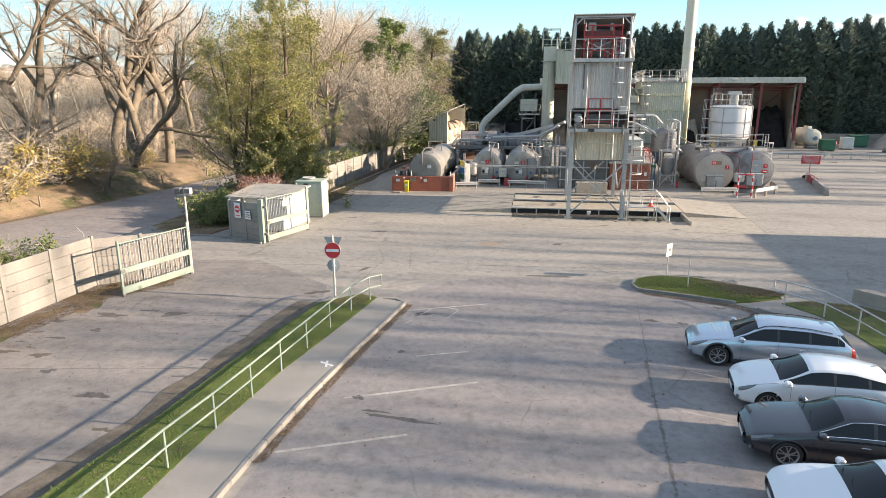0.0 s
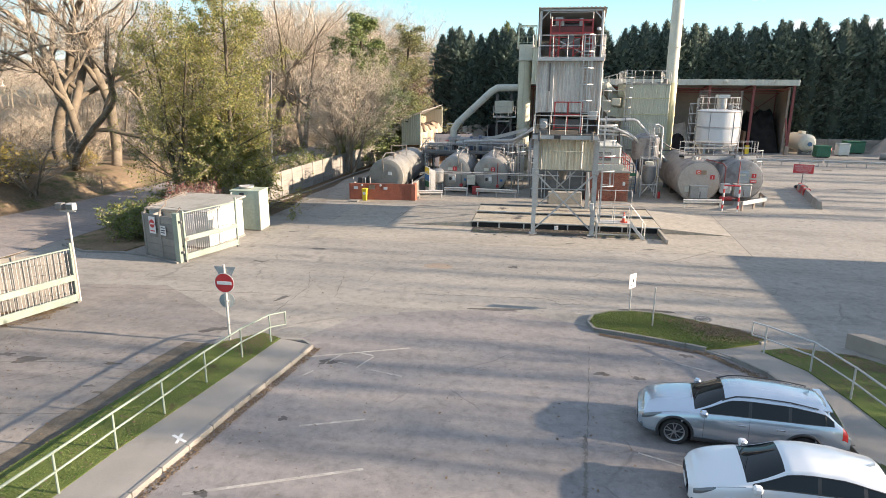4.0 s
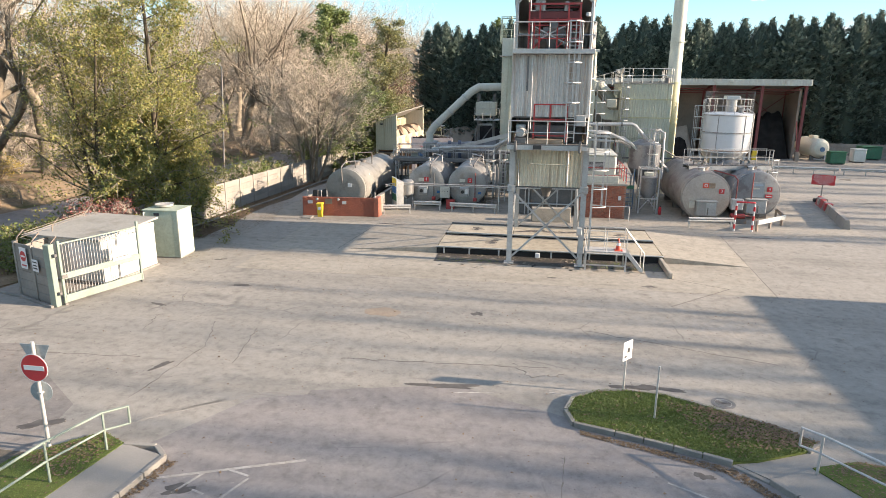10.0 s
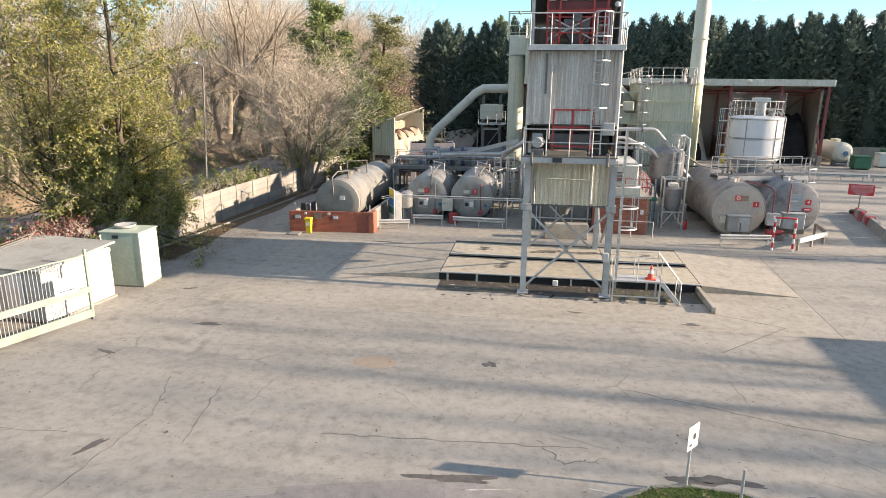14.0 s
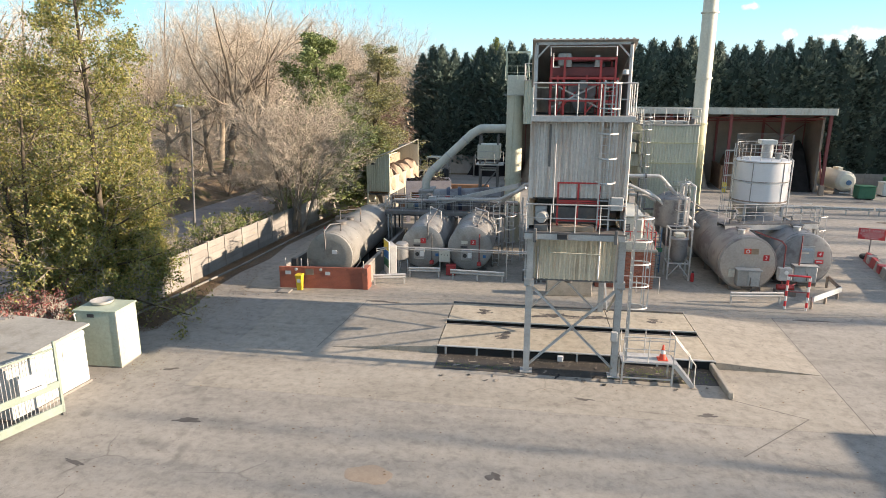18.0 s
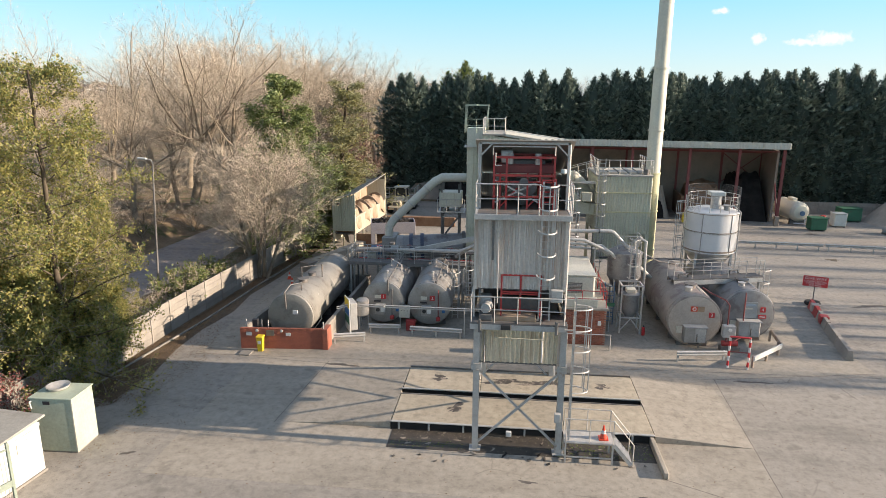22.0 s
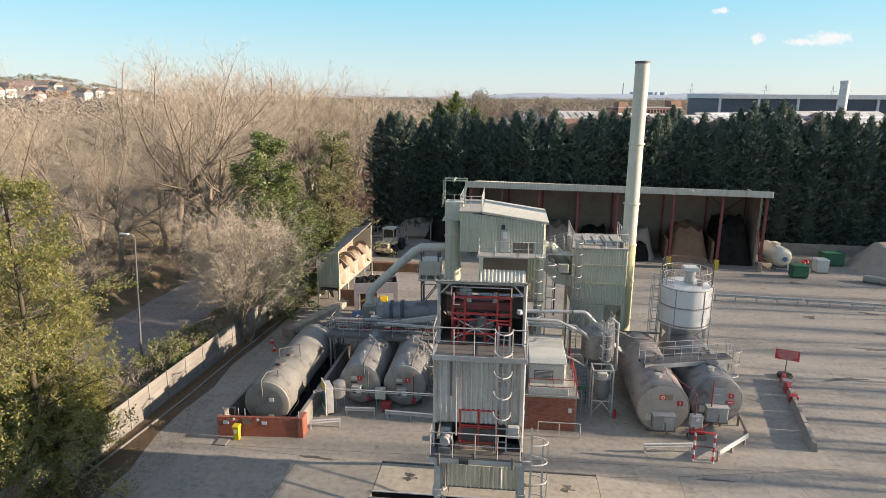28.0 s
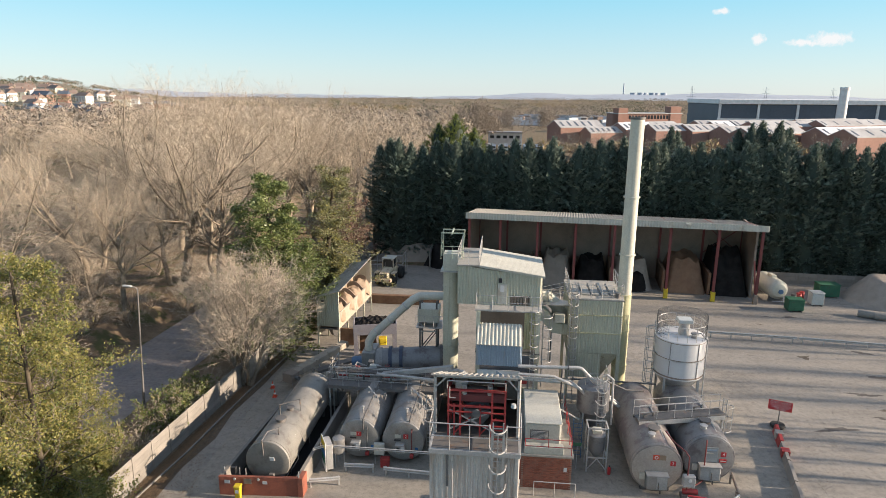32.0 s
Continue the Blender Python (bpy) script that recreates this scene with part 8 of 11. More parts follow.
part("fascia", corrugated((-0.3, -0.75), (LEN + 0.3, -0.75), 9.2, (10.02, 9.95), 0.35, 0.03), "palesheet", shed)
posts = [0.1, 4.2, 9.0, 13.8, 18.6, 25.3, 30.9, LEN - 0.1]
for i, x in enumerate(posts):
    part("post", ibeam((x, 0, 0), (x, 0, 9.4), 0.3, 0.35), "redshed", shed)
    part("post_guard", box(x - 0.25, x + 0.25, -0.3, 0.25, 0, 1.2, 0.02), "yellow" if i in (5, 6) else "shedwall", shed)
    part("rafter", ibeam((x, 0, 9.35), (x, DEP, 8.5), 0.2, 0.3), "redshed", shed)
    part("back_post", ibeam((x, DEP - 0.45, 0), (x, DEP - 0.45, 8.4), 0.25, 0.3), "redshed", shed)
    if i not in (0, len(posts) - 1):
        part("bay_wall", box(x - 0.15, x + 0.15, 2.6, DEP - 0.3, 0, 2.9), "rust", shed)
part("end_brace", beam((LEN, 0.3, 0.5), (LEN, 4.5, 8.5), 0.15), "redshed", shed)
part("end_brace", beam((30.9, DEP - 0.5, 4.0), (LEN, DEP - 0.5, 8.0), 0.1), "redshed", shed)
part("end_brace", beam((LEN, DEP - 0.5, 4.0), (30.9, DEP - 0.5, 8.0), 0.1), "redshed", shed)
for y in (2.5, 5.0, 7.5):
    part("purlin", beam((0, y, 9.15 - y * 0.11), (LEN, y, 8.95 - y * 0.11), 0.12), "redshed", shed)
part("fascia_lamp", box(26.8, 27.3, -1.0, -0.75, 9.6, 9.85, 0.03), "palesheet", shed)


def heap(name, x, y, rx, ry, h, mat, label, rz=0, seed=0, bay=False):
    bm = bmesh.new()
    bmesh.ops.create_grid(bm, x_segments=26, y_segments=20, size=1)
    for v in bm.verts:
        r = min(1.0, (abs(v.co.x) ** 6 + abs(v.co.y) ** 6) ** (1 / 6) if bay else math.hypot(v.co.x, v.co.y))
        n_ = noise.noise(Vector((v.co.x * 2.2, v.co.y * 2.2, seed * 3.7)))
        z = max(0.0, min(1.0, (1 - r) * 2.8) * (1 + 0.3 * n_)) * h
        v.co = Vector((v.co.x * rx, v.co.y * ry, z + (0.08 * noise.noise(Vector((v.co.x * 9, v.co.y * 9, seed))) if r < 0.97 else -0.02)))
    for f in bm.faces:
        f.smooth = True
    return solo(name, bm, mat, label, "heap", group="aggregate heaps", at=pose(x, y, 0.004, 0, 0, rz))


for x, rx, h, mt, lab, sd_ in ((2.2, 2.2, 2.6, "sand", "brown sand heap in a shed bay", 1), (6.6, 2.2, 2.8, "sand", "brown sand heap in a shed bay", 2), (11.4, 2.3, 3.5, "stone", "grey stone heap in a shed bay", 3),
                               (16.2, 2.3, 2.9, "coal", "dark stone heap in a shed bay", 4), (21.3, 2.8, 3.4, "stone", "grey stone heap in a shed bay", 5), (28.1, 2.68, 4.0, "redsand", "reddish sand heap in a shed bay", 6),
                               (33.3, 2.6, 5.0, "coal", "black stone heap in a shed bay", 7)):
    p = SL + sd * x + sn * 7.0
    heap("stockpile", p.x, p.y, rx, 4.6, h, mt, lab, math.degrees(math.atan2(sd.y, sd.x)), sd_, True)
p = SL + sd * 21.6 + sn * 3.2
heap("rubber_heap", p.x, p.y, 1.9, 1.5, 2.0, "coal", "tangled black heap of rubber sheeting", 0, 12)
heap("stockpile", 54.0, 57, 8.5, 6.0, 2.8, "stone", "large grey gravel pile in the far yard", 0, 8)
heap("stockpile", -11.5, 72, 6, 4.0, 2.6, "stone", "grey gravel pile behind the loader", 0, 9)

# ---- far yard clutter ----
ft = thing("storage_tank", 36.1, 59.4, 0, "cream horizontal storage tank on a steel cradle", "tank", rz=4)
part("shell", lathe([(0, -0.3), (0.8, -0.15), (1.15, 0.15), (1.2, 0.3), (1.2, 4.6), (1.0, 4.8), (0, 5.0)], 28), "cream", ft).matrix_local = pose(0, -5.0, 1.6, -90, 0, 0)
for y in (-4.4, -1.2):
    part("cradle", box(-0.9, 0.9, y - 0.12, y + 0.12, 0, 0.7), "steel_dark", ft)
part("end_valve", lathe([(0.3, 0), (0.3, 0.1), (0, 0.1)], 16), "blue", ft).matrix_local = pose(0.1, -5.3, 1.5, 90, 0, 0)
part("fill_pipe", pipe([(-0.8, -5.3, 0.3), (0.5, -5.4, 0.3), (0.5, -5.3, 1.0)], 0.05), "silo", ft)
part("top_valve", box(-0.3, 0.3, -3.4, -2.2, 2.75, 3.1, 0.05), "cream", ft)
for x, y, w_, d_, h_, mt, lab in ((37.2, 51.6, 1.8, 1.3, 1.55, "greenplastic", "green steel waste bin"), (43.8, 58.0, 2.5, 1.6, 1.75, "greenplastic", "large green skip by the hedge"), (40.8, 54.2, 1.4, 1.3, 1.7, "white", "white bulk container on a pallet")):
    t = thing("waste_bin" if mt != "white" else "bulk_container", x, y, 0, lab, "bin")
    part("shell", box(-w_ / 2, w_ / 2, -d_ / 2, d_ / 2, 0.12, h_ - 0.12, 0.06), mt, t)
    part("lid", box(-w_ / 2 - 0.04, w_ / 2 + 0.04, -d_ / 2 - 0.04, d_ / 2 + 0.04, h_ - 0.12, h_, 0.04), mt, t)
    for sx in (-1, 1):
        part("skid", box(sx * w_ * 0.35 - 0.08, sx * w_ * 0.35 + 0.08, -d_ / 2, d_ / 2, 0, 0.12), "steel_dark", t)
for x, y, mt in ((39.6, 56.0, "red"), (40.3, 56.8, "red"), (38.8, 55.6, "steel_dark")):
    t = thing("oil_drum", x, y, 0, "upright steel drum by the hedge wall", "drum", group="oil drums")
    part("shell", lathe([(0.29, 0), (0.3, 0.02), (0.3, 0.28), (0.315, 0.3), (0.3, 0.32), (0.3, 0.58), (0.315, 0.6), (0.3, 0.62), (0.3, 0.86), (0.28, 0.88), (0, 0.87)], 20), mt, t)
for x, y, rz_ in ((44.6, 50.0, 60), (46.0, 49.3, 75)):
    t = thing("concrete_pipe", x, y, 0.42, "weathered concrete pipe section on the yard", "pipe", rz=rz_, group="pipe sections")
    part("pipe", lathe([(0.3, -0.9), (0.44, -0.9), (0.44, 0.9), (0.3, 0.9), (0.3, -0.9)], 20), "paving", t).matrix_local = pose(0, 0, 0, 90, 0, 0)
panel_fence("hedge_wall", [(35.5, 63.5), (75, 60.5)], 1.6, "low concrete panel wall under the conifers", 2.4, 3)
panel_fence("bay_fence", [(-18.5, 62), (-17.5, 76)], 2.6, "tall concrete panels of the rear stock bay", 2.4, 4)
panel_fence("bay_fence", [(-8.2, 64), (-8.9, 76)], 2.6, "tall concrete panels of the rear stock bay", 2.4, 4)
panel_fence("bay_fence", [(-17.5, 76), (-4, 74)], 2.6, "tall concrete panels of the rear stock bay", 2.4, 4)
panel_fence("bay_fence", [(-3.2, 62), (-3.4, 74)], 2.6, "tall concrete panels of the rear stock bay", 2.4, 4)
solo("sleeper_wall", box(-13.6, -5.0, 48.0, 48.6, 0, 1.1, 0.05), "rust", "low brown timber sleeper wall", "wall", kind="structure")
heap("stockpile", -6.0, 69, 3.4, 4.5, 2.6, "coal", "black aggregate pile in the rear bay", 0, 15)


def wheel_loader(x, y, rz):
    """Its engine hood is towards +y, its bucket towards -y."""
    t = thing("wheel_loader", x, y, 0, "dusty cream wheel loader parked in the rear yard", "loader", rz=rz)
    hood = box(-0.72, 0.72, 0.9, 3.3, 1.0, 2.15, 0.16)
    for v in hood.verts:
        if v.co.z > 1.6:
            v.co.z -= 0.16 * max(0.0, v.co.y - 1.2)
            v.co.x *= 0.92
    part("engine_hood", hood, "loader_cream", t)
    part("grille", box(-0.42, 0.42, 3.3, 3.34, 1.2, 1.72), "steel_dark", t)
    part("counterweight", box(-1.12, 1.12, 2.75, 3.55, 0.62, 1.12, 0.12), "loader_cream", t)
    part("tow_hitch", box(-0.2, 0.2, 3.5, 3.66, 0.68, 0.95, 0.03), "steel_dark", t)
    part("exhaust", rod((0.35, 1.25, 2.0), (0.35, 1.25, 2.75), 0.07, n=10), "steel_dark", t)
    part("front_frame", box(-0.6, 0.6, -2.0, 0.6, 0.8, 1.5, 0.1), "loader_cream", t)
    part("cab_base", box(-0.8, 0.8, -0.4, 1.2, 1.3, 2.0, 0.06), "loader_cream", t)
    part("cab_glass", box(-0.72, 0.72, -0.32, 1.1, 2.0, 3.2, 0.05), "windowglass", t)
    for sx in (-1, 1):
        for yy in (-0.34, 1.12):
            part("cab_post", beam((sx * 0.74, yy, 1.95), (sx * 0.7, yy * 0.95, 3.24), 0.1), "loader_cream", t)
        part("lamp", box(sx * 0.62 - 0.1, sx * 0.62 + 0.1, 1.2, 1.32, 3.1, 3.24, 0.02), "white", t)
        part("tail_lamp", box(sx * 0.95 - 0.09, sx * 0.95 + 0.09, 3.54, 3.58, 0.82, 1.0), "red", t)
        part("mudguard", box(sx * 1.15 - 0.3, sx * 1.15 + 0.3, 1.4, 2.95, 1.62, 1.74, 0.04), "loader_cream", t)
        part("mirror", box(sx * 1.1 - 0.09, sx * 1.1 + 0.09, -0.4, -0.34, 2.5, 2.85, 0.01), "steel_dark", t)
        part("step_rail", pipe([(sx * 0.98, 0.4, 0.7), (sx * 0.98, 0.4, 2.3), (sx * 0.85, 0.4, 2.5)], 0.025, 6), "loader_cream", t)
        for yy in (-1.3, 2.15):
            w = part("tyre", lathe([(0.38, -0.3), (0.72, -0.3), (0.82, -0.18), (0.82, 0.18), (0.72, 0.3), (0.38, 0.3)], 24), "rubber", t)
            w.matrix_local = pose(sx * 1.12, yy, 0.82, 0, 90, 0)
            part("rim", lathe([(0, -0.22), (0.39, -0.22), (0.39, 0.22), (0, 0.22)], 16), "loader_cream", w)
        part("lift_arm", beam((sx * 0.45, -0.4, 1.7), (sx * 0.45, -2.9, 0.7), 0.16, 0.28), "loader_cream", t)
    part("roof", box(-0.86, 0.86, -0.5, 1.28, 3.22, 3.38, 0.06), "palesheet", t)
    part("beacon", rod((0.5, 0.4, 3.38), (0.5, 0.4, 3.56), 0.07, n=10), "yellow", t)
    bm = bmesh.new()
    prof = [(-2.8, 1.3), (-2.7, 0.4), (-3.0, 0.12), (-3.9, 0.1), (-3.9, 0.16), (-3.0, 0.2), (-2.8, 0.45), (-2.88, 1.3)]
    r0, r1 = [bm.verts.new((-1.3, a_, b_)) for a_, b_ in prof], [bm.verts.new((1.3, a_, b_)) for a_, b_ in prof]
    for k in range(8):
        bm.faces.new((r0[k], r1[k], r1[(k + 1) % 8], r0[(k + 1) % 8]))
    bm.faces.new(r0[::-1])
    bm.faces.new(r1)
    bmesh.ops.recalc_face_normals(bm, faces=bm.faces[:])
    part("bucket", bm, "steel_dark", t)


wheel_loader(-12.9, 58.2, 174)
cg = thing("rail_pen", -13.6, 62.0, 0, "grey tubular rail pen behind the loader", "rail pen")
railing(cg, [(-3.0, -0.4, 0), (1.8, -0.6, 0), (1.9, 3.0, 0)], 2.6, 1.2, 0.04)
railing(cg, [(-3.0, -0.4, 0.6), (1.8, -0.6, 0.6)], 1.1, 1.2, 0.04)

# ---- parked cars ----


def soft_curve(knots, s, width=0.02):
    """Values along the knots with rounded corners."""
    x, y = zip(*knots)
    return sum(np.interp(s + o * width, x, y) for o in (-1, -0.5, 0, 0.5, 1)) / 5


CAR_FORMS = {
    "estate": dict(top=[(0, 0.60), (0.012, 0.73), (0.06, 0.86), (0.15, 0.96), (0.265, 1.03), (0.43, 1.47), (0.52, 1.54), (0.7, 1.53), (0.885, 1.45), (0.965, 1.02), (0.99, 0.93), (1, 0.72)],
                   belt=[(0, 0.56), (0.012, 0.68), (0.06, 0.78), (0.15, 0.88), (0.265, 0.97), (0.5, 0.98), (0.8, 1.03), (0.94, 1.05), (0.985, 0.92), (1, 0.68)],
                   glass=(0.305, 0.915), rear=(0.895, 0.962), screen=(0.272, 0.418), doors=(0.325, 0.535, 0.715), wheels=(0.185, 0.79)),
    "hatch": dict(top=[(0, 0.58), (0.012, 0.70), (0.06, 0.82), (0.14, 0.93), (0.245, 1.03), (0.43, 1.41), (0.53, 1.475), (0.68, 1.45), (0.86, 1.33), (0.965, 1.03), (0.99, 0.93), (1, 0.7)],
                  belt=[(0, 0.54), (0.012, 0.65), (0.06, 0.75), (0.14, 0.85), (0.245, 0.95), (0.5, 0.98), (0.8, 1.04), (0.94, 1.03), (0.985, 0.9), (1, 0.66)],
                  glass=(0.275, 0.87), rear=(0.868, 0.955), screen=(0.25, 0.418), doors=(0.315, 0.56, 0.75), wheels=(0.195, 0.80)),
    "saloon": dict(top=[(0, 0.58), (0.012, 0.69), (0.06, 0.80), (0.15, 0.90), (0.275, 0.99), (0.44, 1.40), (0.55, 1.47), (0.66, 1.43), (0.86, 1.1), (0.96, 1.05), (0.992, 0.96), (1, 0.7)],
                   belt=[(0, 0.54), (0.012, 0.64), (0.06, 0.74), (0.15, 0.84), (0.275, 0.92), (0.5, 0.95), (0.8, 1.0), (0.94, 0.99), (0.985, 0.9), (1, 0.66)],
                   glass=(0.31, 0.80), rear=(0.70, 0.855), screen=(0.282, 0.428), doors=(0.325, 0.55, 0.73), wheels=(0.185, 0.785)),
}


def car(x, y, rz, L, W, H, paint, label, kind_, wheel_r=0.34, clad=False, chrome=False):
    """A parked car whose nose points along local -x, lofted in one skin and cut into panels, glass and lamps."""
    c = thing("parked_car", x, y, 0, label, "car", rz=rz, group="parked cars")
    fm = CAR_FORMS[kind_]
    k_h = H / max(v for _, v in fm["top"])
    n = 120
    s = np.r_[np.linspace(0, 0.03, 8)[:-1], np.linspace(0.03, 0.97, n), np.linspace(0.97, 1, 8)[1:]]
    ns = len(s)
    top, belt = soft_curve(fm["top"], s, 0.022) * k_h, soft_curve(fm["belt"], s, 0.02) * k_h
    top = np.maximum(top, belt + 0.035)
    low = soft_curve([(0, 0.34), (0.03, 0.23), (0.12, 0.2), (0.88, 0.22), (0.96, 0.3), (1, 0.4)], s)
    half = soft_curve([(0, 0.30), (0.012, 0.385), (0.045, 0.445), (0.11, 0.485), (0.2, 0.5), (0.8, 0.5), (0.92, 0.478), (0.98, 0.435), (1, 0.39)], s, 0.012) * W
    cab = np.clip((top - belt - 0.07) / (H - belt.max() - 0.07), 0, 1)
    edge_z = np.where(cab > 0, belt + (top - belt) * (0.30 + 0.52 * cab), belt + (top - belt) * 0.3)
    edge_y = half * (0.875 - 0.195 * cab)
    low_w, side = (0.0, 0.55, 0.82, 0.93, 0.975, 0.995, 1.0, 1.0, 0.996, 0.985, 0.965, 0.93), (0, 0, 0.01, 0.06, 0.14, 0.26, 0.38, 0.5, 0.64, 0.78, 0.9, 1.0)
    rows = []
    for w, h in zip(low_w, side):
        rows.append((half * w, low + (belt - low) * h))
    for f in (0.08, 0.25, 0.45, 0.65, 0.85, 1.0):
        bow = 0.012 * math.sin(math.pi * f) * cab
        rows.append((half * 0.93 * (1 - f) + edge_y * f + bow, belt * (1 - f) + edge_z * f))
    for f in (0.06, 0.14, 0.3, 0.5, 0.75, 1.0):
        rows.append((edge_y * (1 - f), edge_z + (top - edge_z) * (1 - (1 - f) ** 2.4)))
    nb, nr = len(low_w), len(rows)
    P = np.array([[((si - 0.5) * L, r[0][i], r[1][i]) for r in rows] for i, si in enumerate(s)])
    # plan and side rounding of the ends, and round wheel cut-outs
    wr = wheel_r * 1.13
    keep = np.ones((ns - 1, nr - 1), bool)
    for ws in fm["wheels"]:
        wx = (ws - 0.5) * L
        d = np.hypot(P[:, :nb, 0] - wx, P[:, :nb, 2] - wheel_r)
        near = (d > wr - 0.055) & (d < wr) & (P[:, :nb, 1] > W * 0.3)
        k = np.where(near, wr / np.maximum(d, 1e-6), 1)
        P[:, :nb, 0] = wx + (P[:, :nb, 0] - wx) * k
        P[:, :nb, 2] = wheel_r + (P[:, :nb, 2] - wheel_r) * k
        mid = (P[:-1, :-1] + P[1:, :-1] + P[:-1, 1:] + P[1:, 1:]) / 4
        keep &= ~((np.hypot(mid[..., 0] - wx, mid[..., 2] - wheel_r) < wr - 0.004) & (mid[..., 1] > W * 0.3) & (mid[..., 2] < belt.min() + 0.6))
    sm = (s[:-1] + s[1:]) / 2
    S, J = np.meshgrid(sm, np.arange(nr - 1), indexing="ij")
    zone = np.zeros(S.shape, int)
    in_side = (J >= nb) & (J < nb + 4)
    gap = np.array([(edge_z[i] - belt[i]) for i in range(ns - 1)])[:, None]
    zone[in_side & (S > fm["glass"][0]) & (S < fm["glass"][1]) & (gap > 0.05)] = 1
    for k, v in enumerate(fm["doors"][1:]):
        zone[(zone == 1) & (np.abs(S - v) < 0.0085)] = 6 + k
    in_top = J >= nb + 6
    zone[in_top & (S > fm["screen"][0]) & (S < fm["screen"][1])] = 2
    zone[in_top & (S > fm["rear"][0]) & (S < fm["rear"][1])] = 3
    if kind_ == "estate":
        zone[(J >= nb - 4) & (J < nb + 5) & (S > 0.952) & (S < 0.985)] = 5
    else:
        zone[(J >= nb - 4) & (J < nb + 1) & (S > 0.955) & (S < 0.99)] = 5
    zone[~keep] = -1
    full = np.concatenate([P, P[:, -2::-1] * [1, -1, 1]], 1)
    nf = full.shape[1]
    zf = np.concatenate([zone, zone[:, ::-1]], 1)
    ii, jj = np.meshgrid(np.arange(ns - 1), np.arange(nf - 1), indexing="ij")
    quads = np.stack([ii * nf + jj, ii * nf + jj + 1, (ii + 1) * nf + jj + 1, (ii + 1) * nf + jj], -1)

    def piece(nm, code, mat, lab="", sgn=0, out=0.0):
        m_ = zf == code
        if sgn:
            m_ = m_ & ((jj < nr - 1) if sgn > 0 else (jj >= nr - 1))
        q = quads[m_]
        if not len(q):
            return
        used, inv = np.unique(q, return_inverse=True)
        v = full.reshape(-1, 3)[used]
        if out:
            v = v + (v - [0, 0, 0.8]) / (np.linalg.norm(v - [0, 0, 0.8], axis=1, keepdims=True) + 1e-9) * out
        part(nm, from_arrays(nm, v, inv.reshape(-1, 4)[:, ::-1], mat, True), None, c, lab)

    piece("body", 0, paint)
    for sg in (1, -1):
        piece("side_window", 1, "carglass", "dark tinted glass", sg)
        for k in (6, 7):
            piece("door_pillar", k, "darkplastic", "black door pillar", sg)
        lv = []
        for a_ in np.linspace(0, 1, 10):
            jl, ju = nb - 3.6 + 2.2 * a_ ** 1.5, nb - 1.5 + 0.7 * a_
            for b_ in np.linspace(0, 1, 5):
                fi, fj = np.interp(0.02 + 0.095 * a_, s, np.arange(ns)), jl + (ju - jl) * b_
                i_, j_ = int(fi), int(fj)
                u_, w_ = fi - i_, fj - j_
                p_ = (P[i_, j_] * (1 - u_) + P[i_ + 1, j_] * u_) * (1 - w_) + (P[i_, j_ + 1] * (1 - u_) + P[i_ + 1, j_ + 1] * u_) * w_
                bulge = 0.004 + 0.012 * math.sin(math.pi * b_) * math.sin(math.pi * min(1, a_ + 0.1))
                lv.append((p_[0] - bulge * 0.6, sg * (p_[1] + bulge), p_[2] + bulge * 0.5))
        lf = [[i_ * 5 + j_, (i_ + 1) * 5 + j_, (i_ + 1) * 5 + j_ + 1, i_ * 5 + j_ + 1][::sg] for i_ in range(9) for j_ in range(4)]
        part("headlight", from_arrays("headlight", np.array(lv), np.array(lf), "lamp_glass", True), None, c, "clear swept-back headlamp")
        piece("tail_light", 5, "taillamp", "red tail lamp", sg, 0.004)
    piece("windscreen", 2, "carglass", "dark windscreen")
    piece("rear_window", 3, "carglass", "dark rear window")

    def on_skin(si, j, sg=1, out=0.004):
        i = int(np.argmin(np.abs(s - si)))
        p = P[i, j]
        return (p[0], sg * (p[1] + out), p[2])

    for sg in (1, -1):
        gl = [v for v in s if fm["glass"][0] <= v <= fm["glass"][1]][::6]
        part("window_trim", pipe([on_skin(v, nb, sg, 0.002) for v in gl] + [on_skin(v, nb + 4, sg, 0.002) for v in gl[::-1]], 0.011, 5), "chrome" if chrome else "darkplastic", c)
        for v in fm["doors"]:
            if all(abs(v - w) > 0.1 for w in fm["wheels"]):
                part("door_seam", pipe([on_skin(v, j, sg, -0.004) for j in range(3, nb)], 0.007, 4), "darkplastic", c)
        part("shut_line", pipe([on_skin(v, nb - 1, sg, -0.004) for v in s if 0.1 < v < 0.26][::3], 0.006, 4), "darkplastic", c)
        for v in fm["doors"][1:]:
            px_, py_, pz_ = on_skin(v - 0.035, nb - 3, sg, 0.012)
            part("door_handle", box(-0.1, 0.1, -0.012, 0.012, -0.016, 0.016, 0.007), "chrome" if chrome or clad else paint, c).location = (px_, py_, pz_)
        px_, py_, pz_ = on_skin(fm["glass"][0] + 0.012, nb, sg)
        mir = part("wing_mirror", box(-0.11, 0.07, -0.1, 0.1, -0.065, 0.085, 0.04), paint, c)
        mir.location = (px_ + 0.03, py_ + sg * 0.09, pz_ + 0.02)
        part("mirror_foot", beam((px_ + 0.05, py_ - sg * 0.03, pz_ - 0.02), (px_ + 0.03, py_ + sg * 0.06, pz_ + 0.03), 0.04), "darkplastic", c)
        if clad:
            rr = [v for v in s if 0.4 < v < 0.88][::8]
            part("roof_rail", pipe([(q_[0], q_[1], q_[2] + 0.035) for q_ in (on_skin(v, nb + 5, sg, -0.01) for v in rr)], 0.015, 6), "darkplastic", c)
